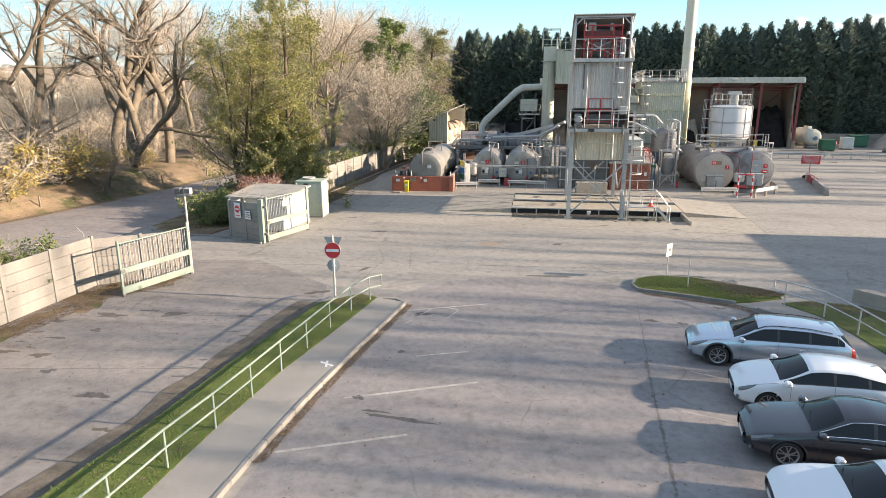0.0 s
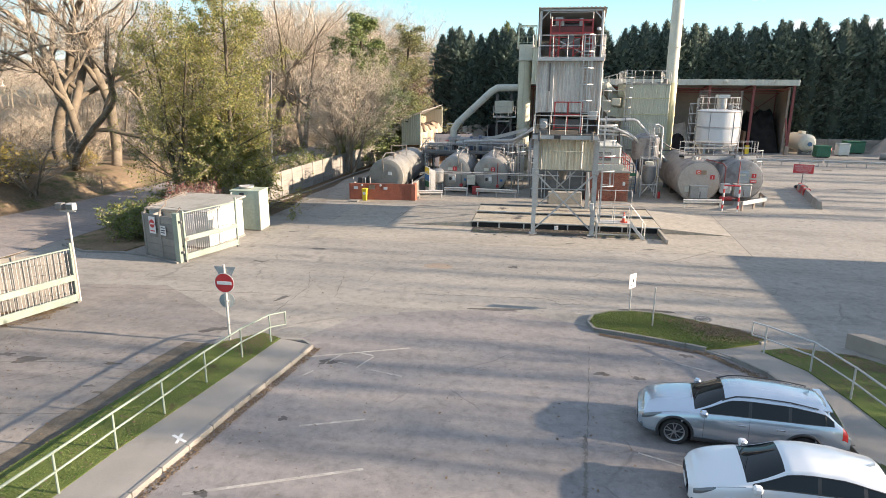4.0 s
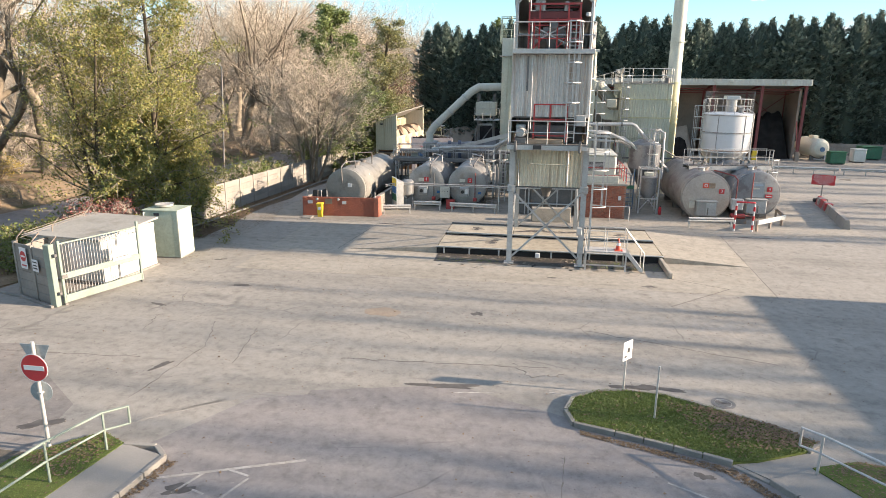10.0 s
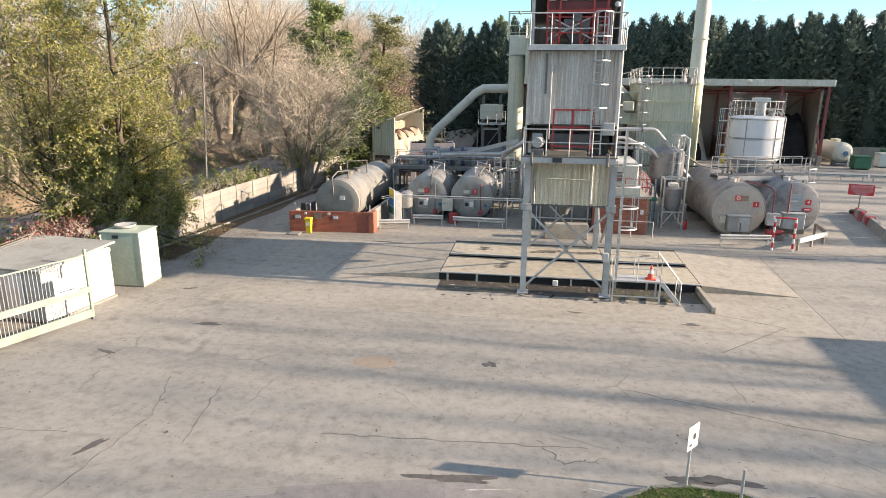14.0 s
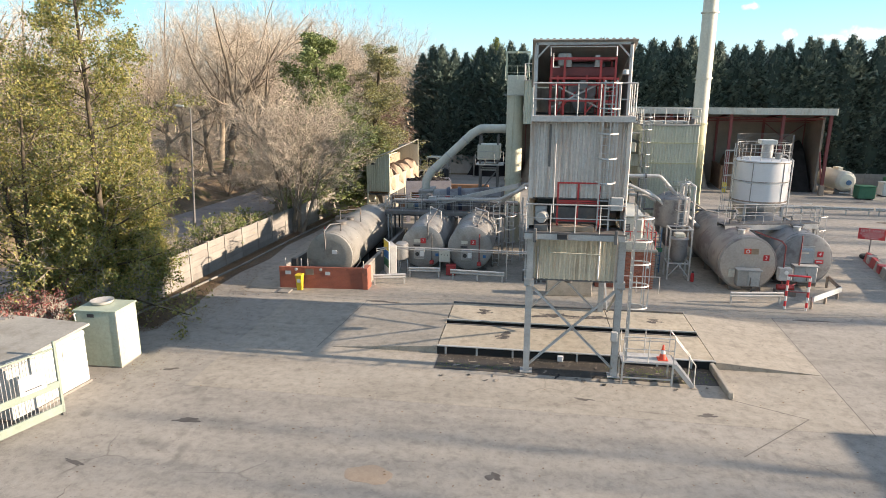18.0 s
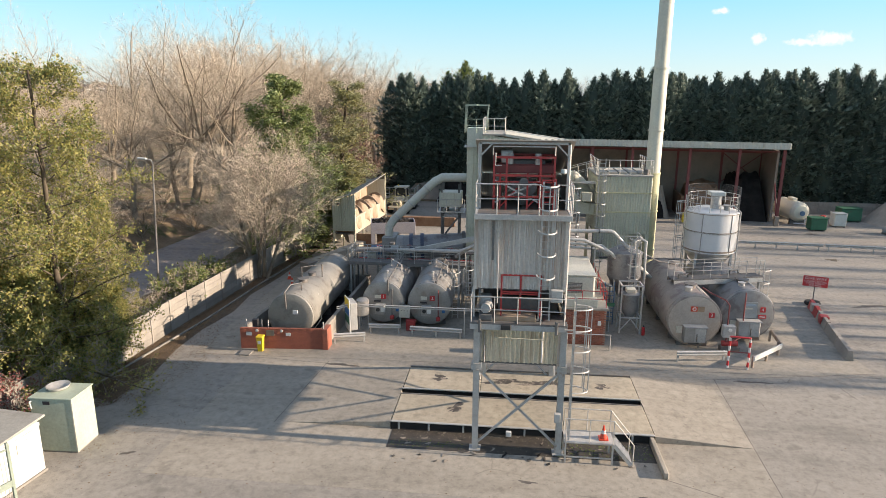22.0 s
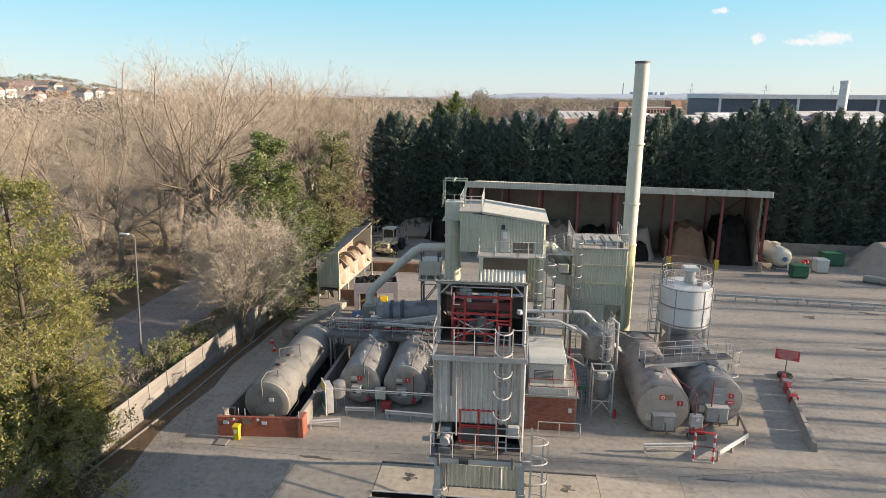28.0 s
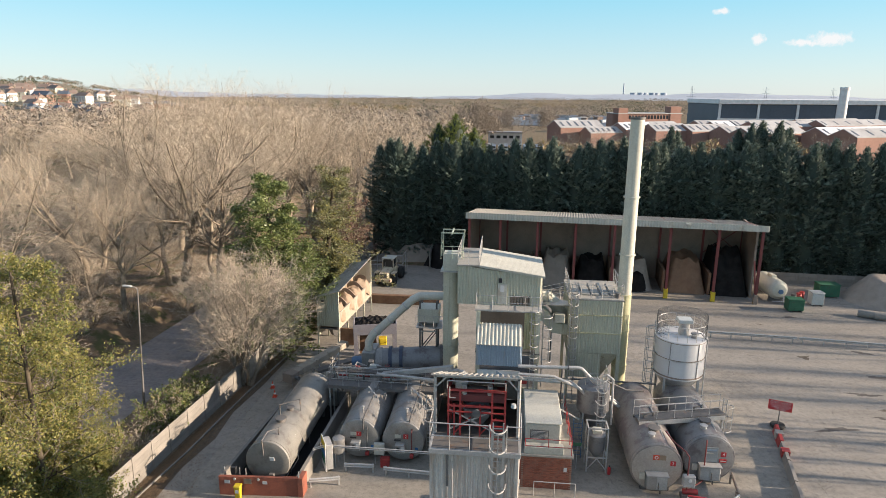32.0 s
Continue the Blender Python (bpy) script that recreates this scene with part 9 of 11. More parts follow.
        part("sill_trim", box((fm["wheels"][0] - 0.5) * L + wr, (fm["wheels"][1] - 0.5) * L - wr, sg * W * 0.478 - 0.03, sg * W * 0.478 + 0.03, 0.21, 0.31 if clad else 0.25, 0.015), "darkplastic", c)
        fog = part("fog_lamp", lathe([(0.05, 0), (0.06, 0.02), (0.0, 0.03)], 12), "lamp_glass", c)
        fog.matrix_local = pose(*on_skin(0.022, 5, sg, 0.0), 0, -90, -sg * 24)
        for ws in fm["wheels"]:
            wx = (ws - 0.5) * L
            liner = bmesh.new()
            ring = [[liner.verts.new((wx + wr * 1.01 * math.cos(t), yy, wheel_r + wr * 1.01 * math.sin(t))) for t in (math.pi * q_ / 12 for q_ in range(-1, 14))] for yy in (sg * W * 0.24, sg * W * 0.485)]
            for q_ in range(14):
                liner.faces.new((ring[0][q_], ring[0][q_ + 1], ring[1][q_ + 1], ring[1][q_]))
            liner.faces.new(ring[0])
            part("wheel_arch", liner, "rubber", c)
            tl = [(wx + (wr + (0.03 if clad else 0.004)) * math.cos(t), sg * (W * 0.497), wheel_r + (wr + (0.03 if clad else 0.004)) * math.sin(t)) for t in (math.radians(a_) for a_ in range(-18, 199, 12))]
            part("arch_lip", pipe(tl, 0.034 if clad else 0.012, 6), "darkplastic" if clad else paint, c)
            wh = part("wheel", lathe([(wheel_r * 0.70, -0.1), (wheel_r * 0.93, -0.11), (wheel_r, -0.07), (wheel_r, 0.07), (wheel_r * 0.94, 0.105), (wheel_r * 0.72, 0.1), (wheel_r * 0.70, 0.06)], 32, False), "rubber", c)
            wh.matrix_local = pose(wx, sg * (W * 0.5 - 0.125), wheel_r, -90 if sg > 0 else 90, 0, 0)
            part("brake_disc", lathe([(0, -0.02), (wheel_r * 0.7, -0.02), (wheel_r * 0.7, 0.0), (0, 0.0)], 24), "ink", wh)
            part("rim", lathe([(wheel_r * 0.64, 0.02), (wheel_r * 0.65, 0.085), (wheel_r * 0.72, 0.1), (wheel_r * 0.72, 0.09)], 32, False), "alloy", wh)
            sp = bmesh.new()
            for k in range(5):
                t_ = 2 * math.pi * k / 5 + 0.3
                for o in (-0.24, 0.24):
                    add_beam(sp, (0.05 * math.cos(t_), 0.05 * math.sin(t_), 0.085), (wheel_r * 0.68 * math.cos(t_ + o), wheel_r * 0.68 * math.sin(t_ + o), 0.08), 0.022, 0.02)
            part("wheel_spider", sp, "alloy", wh)
            part("hub_cap", lathe([(0.06, 0.07), (0.05, 0.097), (0, 0.1)], 12), "alloy", wh)
    part("grille", box(-L * 0.5 - 0.012, -L * 0.49, -W * 0.17, W * 0.17, 0.47 * k_h, 0.62 * k_h, 0.02), "ink", c)
    part("lower_intake", box(-L * 0.5 + 0.0, -L * 0.48, -W * 0.24, W * 0.24, 0.27, 0.36, 0.02), "ink", c)
    part("front_plate", box(-L * 0.5 - 0.02, -L * 0.5 - 0.004, -0.26, 0.26, 0.36, 0.46), "signwhite", c)
    part("rear_plate", box(L * 0.497, L * 0.503, -0.26, 0.26, 0.56, 0.67), "yellow", c)
    part("bumper", box(L * 0.475, L * 0.5, -W * 0.38, W * 0.38, 0.3, 0.5, 0.03), "darkplastic" if clad else paint, c)
    i0, i1 = fm["screen"][0], fm["screen"][1]
    for yy in (-0.35, 0.3):
        a_, b_ = on_skin(i0 + 0.005, nr - 3), on_skin(i0 + 0.035, nr - 3)
        part("wiper", beam((a_[0], yy, a_[2] + 0.012), (b_[0], yy + 0.45, b_[2] + 0.02), 0.01, 0.018), "darkplastic", c)
    zr = float(top[int(np.argmin(np.abs(s - 0.8)))]) if kind_ != "saloon" else float(top[int(np.argmin(np.abs(s - 0.66)))])
    xr = (0.8 - 0.5) * L if kind_ != "saloon" else 0.16 * L
    part("aerial", beam((xr, 0, zr - 0.01), (xr + 0.13, 0, zr + 0.05), 0.025, 0.05), paint, c)
    if kind_ == "estate":
        a_ = on_skin(fm["rear"][0], nr - 2)
        part("rear_spoiler", box(a_[0] - 0.14, a_[0] + 0.06, -W * 0.33, W * 0.33, a_[2] - 0.03, a_[2] + 0.008, 0.012), paint, c)
    return c


car(5.62, -23.05, -8, 4.94, 1.88, 1.54, "car_silver", "silver-blue estate car with black wheel-arch cladding, parked", "estate", 0.36, True)
car(5.95, -26.1, -7, 4.36, 1.82, 1.47, "car_white", "white hatchback car parked beside the silver estate", "hatch", 0.325)
car(5.72, -28.8, -7, 4.83, 1.86, 1.49, "car_grey", "dark grey saloon car with chrome window trim, parked", "saloon", 0.35, chrome=True)
car(5.45, -31.6, -7, 4.7, 1.83, 1.43, "car_white", "white saloon car at the end of the parked row", "saloon", 0.335)

# ---- car park railings ----
ra = thing("footpath_railing", 0, 0, 0, "pale galvanised two-rail handrail along the footpath verge", "railing")
lp = [(-8.97, -19.35), (-9.37, -20.75), (-9.6, -22.68), (-9.77, -24.65), (-9.95, -26.45), (-10.1, -28.25), (-10.28, -30.05), (-10.52, -31.9), (-10.65, -33.75), (-10.8, -36), (-11, -40)]
post_me = mesh_of("post", rod((0, 0, 0), (0, 0, 1.02), 0.03, n=8), "mintgreen")
for p in lp:
    part("post", post_me, None, ra).location = (*p, 0.13)
part("handrail", pipe([(-8.55, -18.95, 0.7), (-8.55, -18.95, 1.15)] + [(*p, 1.15) for p in lp], 0.032), "mintgreen", ra)
part("knee_rail", pipe([(-8.55, -18.95, 0.68)] + [(*p, 0.68) for p in lp], 0.028), "mintgreen", ra)
rb = thing("bank_railing", 0, 0, 0, "galvanised two-rail handrail along the grass bank", "railing")
rp = [(8.1, -17.6), (9.12, -18.85), (9.54, -20.65), (9.8, -22.5), (9.95, -24.4), (10.05, -26.4), (10.2, -30)]
post_me2 = mesh_of("post", rod((0, 0, 0), (0, 0, 1.02), 0.03, n=8), "galv")
for p in rp:
    part("post", post_me2, None, rb).location = (*p, 0.14)
part("handrail", pipe([(7.75, -17.3, 0.72), (7.75, -17.3, 1.16)] + [(*p, 1.16) for p in rp], 0.032), "galv", rb)
part("knee_rail", pipe([(7.75, -17.3, 0.7)] + [(*p, 0.7) for p in rp], 0.028), "galv", rb)

# ---- signs ----
ne = thing("no_entry_sign", -10.46, -19.5, 0, "round red no-entry sign with a white bar on a grey post", "sign")
part("post", rod((0, 0.04, 0), (0, 0.04, 2.95), 0.045, n=12), "galv", ne)
part("disc", lathe([(0.36, 0), (0.36, 0.012), (0, 0.012)], 36), "signwhite", ne).matrix_local = pose(0, -0.012, 2.3, 90, 0, 0)
part("red_disc", lathe([(0.34, 0), (0.34, 0.006), (0, 0.006)], 36), "signred", ne).matrix_local = pose(0, -0.022, 2.3, 90, 0, 0)
part("bar", box(-0.27, 0.27, -0.036, -0.028, 2.24, 2.36, 0.002), "signwhite", ne)
tri = bmesh.new()
tv = [[tri.verts.new((a_, b_, z)) for a_, z in ((-0.4, 2.86), (0.4, 2.86), (0.06, 2.2), (-0.06, 2.2))] for b_ in (0.09, 0.1)]
tri.faces.new(tv[0][::-1])
tri.faces.new(tv[1])
for k in range(4):
    tri.faces.new((tv[0][k], tv[0][(k + 1) % 4], tv[1][(k + 1) % 4], tv[1][k]))
bmesh.ops.recalc_face_normals(tri, faces=tri.faces[:])
part("triangle_back", tri, "signgrey", ne, "grey back of a triangular plate")
part("round_back", lathe([(0.27, 0), (0.27, 0.012), (0, 0.012)], 30), "signgrey", ne, "grey back of a round plate").matrix_local = pose(-0.02, 0.11, 1.62, 90, 0, 8)
for z in (2.55, 2.1, 1.62):
    part("clip", box(-0.06, 0.06, -0.01, 0.1, z - 0.02, z + 0.02), "galv", ne)
sg_ = thing("island_sign", 4.13, -13.95, 0.1, "small white notice on a grey post in the grass island", "sign", rz=50)
part("post", rod((0, 0.03, 0), (0, 0.03, 1.5), 0.03), "galv", sg_)
part("plate", box(-0.24, 0.24, -0.012, 0, 1.02, 1.62, 0.004), "signwhite", sg_)
part("print_bar", box(-0.02, 0.1, -0.018, -0.013, 1.25, 1.4), "ink", sg_)
part("print_bar", box(-0.16, -0.05, -0.018, -0.013, 1.12, 1.17), "ink", sg_)
bp_ = thing("bare_post", 4.75, -15.5, 0.1, "plain thin galvanised post in the grass island", "post")
part("post", rod((0, 0, 0), (0, 0, 1.55), 0.028), "galv", bp_)
part("cap", lathe([(0.03, 1.55), (0.03, 1.57), (0, 1.58)], 8), "galv", bp_)
mh = thing("manhole_cover", 6.95, -14.05, 0.0, "round cast iron manhole cover in the asphalt", "cover", kind="structure")
part("ring", lathe([(0.34, 0), (0.34, 0.008), (0.28, 0.008), (0.28, 0.004), (0, 0.004)], 28), "steel_dark", mh)
for k in range(3):
    part("cover_rib", lathe([(0.08 + 0.07 * k, 0.004), (0.1 + 0.07 * k, 0.004), (0.1 + 0.07 * k, 0.011), (0.08 + 0.07 * k, 0.011), (0.08 + 0.07 * k, 0.004)], 24), "galv", mh)

# ---- steel gates ----


def gate_leaf(name, x0, y0, x1, y1, h, label, bars, flip=1):
    rz = math.degrees(math.atan2(y1 - y0, x1 - x0))
    ln = math.hypot(x1 - x0, y1 - y0)
    g = thing(name, x0, y0, 0, label, "gate", rz=rz, group="yard gates")
    part("end_stile", box(-0.05, 0.05, -0.05, 0.05, 0.08, h, 0.01), "mintgreen", g)
    part("end_stile", box(ln - 0.05, ln + 0.05, -0.05, 0.05, 0.08, h + 0.12, 0.01), "mintgreen", g)
    part("top_rail", box(0.05, ln - 0.05, -0.03, 0.03, h - 0.16, h - 0.1, 0.008), "mintgreen", g)
    part("mid_rail", box(0.0, ln, -0.045, 0.045, h * 0.4, h * 0.4 + 0.26, 0.012), "mintgreen", g)
    part("bottom_rail", box(0.0, ln, -0.05, 0.05, 0.1, 0.42, 0.012), "mintgreen", g, "mint bottom rail stained ochre")
    bar = mesh_of("bar", rod((0, 0, 0.4), (0, 0, h - 0.1), 0.011, n=6), "galv")
    for i in range(bars):
        part("bar", bar, None, g).location = (0.1 + (ln - 0.2) * (i + 0.5) / bars, 0, 0)
    part("latch", box(-0.06, 0.18, -0.09, -0.04, h * 0.4 + 0.05, h * 0.4 + 0.2, 0.01), "steel_dark", g)
    part("wheel_foot", box(-0.06, 0.06, -0.06, 0.06, 0.0, 0.1), "steel_dark", g)
    part("hinge_foot", box(ln - 0.06, ln + 0.06, -0.06, 0.06, 0.0, 0.1), "steel_dark", g)
    return g


gate_leaf("steel_gate", -19.95, -20.05, -18.82, -16.45, 2.5, "open mint-green barred steel gate leaf", 26)
gt2 = gate_leaf("steel_gate", -17.75, -9.75, -16.62, -6.25, 2.72, "open mint-green barred steel gate leaf with a white notice", 26)
part("gate_notice", box(2.3, 3.2, -0.05, -0.035, 1.3, 1.95), "signwhite", gt2, "blank-looking white notice board")
part("notice_line", box(2.45, 3.05, -0.058, -0.05, 1.42, 1.46), "ink", gt2)
gp = thing("gate_post", -18.0, -9.98, 0, "square mint-green steel gate post", "post")
part("post", box(-0.14, 0.14, -0.14, 0.14, 0, 2.62, 0.02), "mintgreen", gp)
for z in (0.5, 2.1):
    part("hinge", box(0.1, 0.3, -0.06, 0.06, z, z + 0.12, 0.01), "steel_dark", gp)
fp = thing("floodlight_post", -18.9, -16.2, 0, "slim post carrying two white floodlights", "lamp")
part("post", rod((0, 0, 0), (0, 0, 3.95), 0.05, n=10), "galv", fp)
part("cross_arm", beam((-0.35, 0, 3.9), (0.35, 0, 3.9), 0.05), "galv", fp)
for s, mt in ((-0.28, "steel_dark"), (0.22, "steel")):
    part("floodlight", box(s - 0.17, s + 0.17, -0.15, 0.1, 3.95, 4.25, 0.03), mt, fp)
    part("lens", box(s - 0.13, s + 0.13, -0.165, -0.15, 4.0, 4.2), "lamp_glass", fp)

# ---- kiosk compound ----
ki = thing("white_kiosk", -19.55, -5.2, 0, "white flat-roofed steel kiosk behind the gate", "kiosk", rz=-6)
part("shell", box(-1.9, 1.9, -1.75, 1.75, 0.1, 2.1, 0.02), "white", ki)
part("base", box(-1.95, 1.95, -1.8, 1.8, 0.0, 0.1), "kerb", ki)
part("roof", box(-2.05, 2.05, -1.95, 1.95, -0.05, 0.05, 0.015, pose(0, 0, 2.28, 4, 0, 0)), "roofsheet", ki)
part("fascia", box(1.85, 1.92, -1.75, 1.75, 2.05, 2.2), "white", ki)
part("gable", box(1.82, 1.9, -1.7, 1.7, 2.0, 2.24), "white", ki)
part("front_door", box(0.2, 1.0, -1.8, -1.75, 0.15, 1.95, 0.01), "signwhite", ki)
part("side_vent", box(1.9, 1.93, 0.6, 1.2, 1.4, 1.8), "palesheet", ki)
ca = thing("feed_cabinet", -17.95, -1.63, 0, "tall pale green steel cabinet with a round dish on top", "cabinet", rz=2)
part("body", box(-0.93, 0.93, -0.73, 0.73, 0.06, 2.5, 0.02), "palegreen", ca)
part("plinth", box(-0.9, 0.9, -0.7, 0.7, 0, 0.06), "kerb", ca)
part("lid", box(-0.97, 0.97, -0.77, 0.77, 2.5, 2.56, 0.01), "palegreen", ca)
part("dish", lathe([(0.2, 2.56), (0.42, 2.6), (0.48, 2.72), (0.44, 2.72), (0.3, 2.64), (0, 2.62)], 24), "galv", ca).location = (-0.25, 0.2, 0)
part("slot", box(-0.35, -0.05, -0.745, -0.73, 2.25, 2.4), "ink", ca)
part("bracket", pipe([(-0.85, -0.6, 2.4), (-0.85, -0.85, 2.4), (-0.8, -0.85, 2.1)], 0.03, 6), "white", ca)
part("corner_seam", box(0.88, 0.94, -0.745, -0.73, 0.1, 2.5), "palesheet", ca)
ns = thing("wall_no_entry_sign", -19.75, -9.3, 0, "white plate with a red no-entry roundel on the panel fence", "sign", rz=-22.8)
part("plate", box(-0.26, 0.26, -0.06, -0.045, 1.35, 2.25), "signwhite", ns)
part("roundel", lathe([(0.22, 0), (0.22, 0.008), (0, 0.008)], 26), "signred", ns).matrix_local = pose(0, -0.06, 1.88, 90, 0, 0)
part("bar", box(-0.16, 0.16, -0.074, -0.066, 1.84, 1.92), "signwhite", ns)
part("print_bar", box(-0.18, 0.18, -0.066, -0.06, 1.46, 1.52), "signred", ns)
ws_ = thing("wall_notice", -18.95, -9.63, 0, "small white notice on the panel fence", "sign", rz=-22.8)
part("plate", box(-0.22, 0.22, -0.06, -0.045, 1.35, 1.85), "signwhite", ws_)
for z in (1.72, 1.58, 1.46):
    part("print_bar", box(-0.16, 0.16, -0.066, -0.06, z, z + 0.05), "ink", ws_)
br = thing("compound_wire", 0, 0, 0, "cranked brackets with loose barbed wire over the panel fence", "wire")
for x, y in ((-18.2, -9.75), (-19.4, -9.25), (-20.5, -8.8), (-20.8, -6.4), (-21.1, -3.9)):
    part("bracket", pipe([(x, y, 2.1), (x, y + 0.05, 2.5), (x + 0.25, y + 0.2, 2.85)], 0.03, 6), "shedwall", br)
for k in range(3):
    part("wire", pipe([(-18.1 + 0.08 * k, -9.6 + 0.1 * k, 2.5 + 0.12 * k), (-20.4 + 0.1 * k, -8.7, 2.5 + 0.12 * k), (-21.0 + 0.1 * k, -3.9, 2.5 + 0.12 * k)], 0.012, 4), "shedwall", br)

# ---- street lamp on the lane ----
la = thing("street_lamp", -25.7, 19.45, 0, "tall slim grey street lamp leaning beside the lane", "lamp")
la.matrix_world = pose(-25.7, 19.45, 0, 0, 3.2, 0)
part("column", lathe([(0.11, 0), (0.11, 1.6), (0.085, 1.7), (0.06, 10.3)], 12), "steel_dark", la)
part("bracket", pipe([(0, 0, 10.2), (-0.1, -0.05, 10.4), (-0.55, -0.1, 10.45)], 0.03), "steel", la)
part("lantern", box(-1.1, -0.4, -0.22, 0.05, 10.38, 10.52, 0.04), "white", la)
fpst = thing("lane_fence", 0, 0, 0, "short timber posts with wire mesh along the lane", "fence")
pm = mesh_of("post", box(-0.05, 0.05, -0.05, 0.05, 0, 1.15, 0.01), "bark")
lane_pts = [(-43.5, -30), (-42.0, -20), (-40.3, -10), (-38.6, -3), (-37.4, 3), (-36.3, 9), (-35.2, 15), (-34.8, 21), (-34.4, 27)]
for p in lane_pts:
    part("post", pm, None, fpst).location = (*p, -0.03)
for z in (0.35, 0.7, 1.05):
    part("wire", pipe([(*p, z) for p in lane_pts], 0.008, 4), "steel_dark", fpst)

# ---- distance beyond the hedge ----
M["far_roof"] = surf("pale_factory_roof", (0.44, 0.44, 0.44), (0.33, 0.325, 0.32), rough=0.8, big=0.08, fine=0.7, bump=0.0)
M["far_brick"] = surf("far_red_brick", (0.28, 0.155, 0.12), (0.33, 0.195, 0.155), rough=0.9, big=0.1, fine=1.0, bump=0.0)
M["far_tile"] = surf("far_brown_tiles", (0.20, 0.15, 0.125), (0.26, 0.2, 0.17), rough=0.9, big=0.1, fine=1.0, bump=0.0)
M["far_dark"] = surf("far_blue_grey_cladding", (0.07, 0.09, 0.12), (0.09, 0.11, 0.14), rough=0.6, big=0.05, fine=0.5, bump=0.0)
M["far_white"] = surf("far_white_cladding", (0.72, 0.73, 0.73), (0.64, 0.65, 0.66), rough=0.6, big=0.05, fine=0.5, bump=0.0)
M["far_wood"] = leaf_mat("far_brown_wood", (0.21, 0.18, 0.148), (0.28, 0.24, 0.195), 0.15, 0.9)
M["far_green"] = leaf_mat("far_green_wood", (0.07, 0.085, 0.055), (0.125, 0.125, 0.075), 0.1, 0.9)
M["far_gold"] = leaf_mat("far_golden_wood", (0.23, 0.18, 0.10), (0.30, 0.235, 0.14), 0.1, 0.9)
M["far_field"] = surf("far_field", (0.13, 0.13, 0.085), (0.2, 0.165, 0.115), rough=0.95, big=0.004, fine=0.05, bump=0.0, stain=(0.12, 0.13, 0.07), stain_scale=0.006)
# distance haze is mixed into this pale blue, whatever the thing it covers
M["haze_blue"] = surf("distance_haze_tint", (0.33, 0.38, 0.45), (0.36, 0.40, 0.46), rough=1, big=0.002, fine=0.02, bump=0.0)


def house(x, y, z, w, d, h, rz, wall, label):
    t = thing("house", x, y, z, label, "house", rz=rz, group="houses on the hill")
    part("wall", box(-w / 2, w / 2, -d / 2, d / 2, -3, h), wall, t)
    bm = bmesh.new()
    vs = [bm.verts.new(p) for p in ((-w / 2 - .3, -d / 2 - .3, h), (w / 2 + .3, -d / 2 - .3, h), (w / 2 + .3, d / 2 + .3, h), (-w / 2 - .3, d / 2 + .3, h), (-w / 2 - .3, 0, h + d * 0.4), (w / 2 + .3, 0, h + d * 0.4))]
    for q in ((0, 1, 5, 4), (2, 3, 4, 5), (0, 4, 3), (1, 2, 5), (3, 2, 1, 0)):
        bm.faces.new([vs[i] for i in q])
    roof = part("roof", bm, "far_tile" if wall != "far_brick" else "far_dark", t)
    part("chimney", box(w * 0.25, w * 0.25 + 0.8, -0.4, 0.4, h + d * 0.2, h + d * 0.4 + 1.2), "far_brick", roof)
    for k in range(3):
        for zz in (0.9, 3.2):
            part("window", box(-w * 0.35 + k * w * 0.27, -w * 0.35 + k * w * 0.27 + 1.2, -d / 2 - 0.06, -d / 2, zz, zz + 1.2), "windowglass", t)
            part("window", box(w / 2, w / 2 + 0.06, -d * 0.3 + k * d * 0.22, -d * 0.3 + k * d * 0.22 + 1.0, zz, zz + 1.2), "windowglass", t) if k < 2 else None


def terrain(name, x0, x1, y0, y1, nx, ny, fn, mat, label):
    xs, ys = np.linspace(x0, x1, nx), np.linspace(y0, y1, ny)
    X, Y = np.meshgrid(xs, ys)
    v = np.c_[X.ravel(), Y.ravel(), fn(X, Y).ravel()]
    i = np.arange((nx - 1) * (ny - 1))
    a_ = (i // (nx - 1)) * nx + i % (nx - 1)
    f = np.stack([a_, a_ + 1, a_ + nx + 1, a_ + nx], 1)
    return solo(name, from_arrays(name, v, f, mat, True), None, label, "hill", kind="structure")


def hill_z(X, Y):
    """Ground height of the low hill to the north-west."""
    rise = np.clip((Y - 300) * 0.05 + (-X - 250) * 0.02, -2, 42)
    return rise * np.clip((-X / (Y + 24) - 0.5) / 0.25, 0, 1) - 1.5


terrain("hillside", -900, -150, 250, 1500, 40, 50, hill_z, "far_field", "low hillside with houses and trees")
terrain("far_ridge", -4900, 4900, 3400, 4950, 60, 6, lambda X, Y: np.clip((Y - 3400) / 700, 0, 1) * (26 + 14 * np.sin(X / 700.0) + 8 * np.sin(X / 233.0 + 1) + 5 * np.sin(X / 97.0)) - 4, "haze_blue", "distant ridge on the horizon, tinted pale blue for haze")


rh = random.Random(4)
for k in range(76):
    x, y = -215 - rh.uniform(0, 360), 330 + rh.uniform(0, 400)
    zg = float(hill_z(x, y))
    house(x, y, zg + 2.0, rh.uniform(9, 19), 9, 5.6, rh.uniform(-40, 40), rh.choice(("far_brick", "far_white", "far_white", "palesheet")), rh.choice(("two-storey brick house with a pitched roof", "pale rendered house with a red pitched roof")))


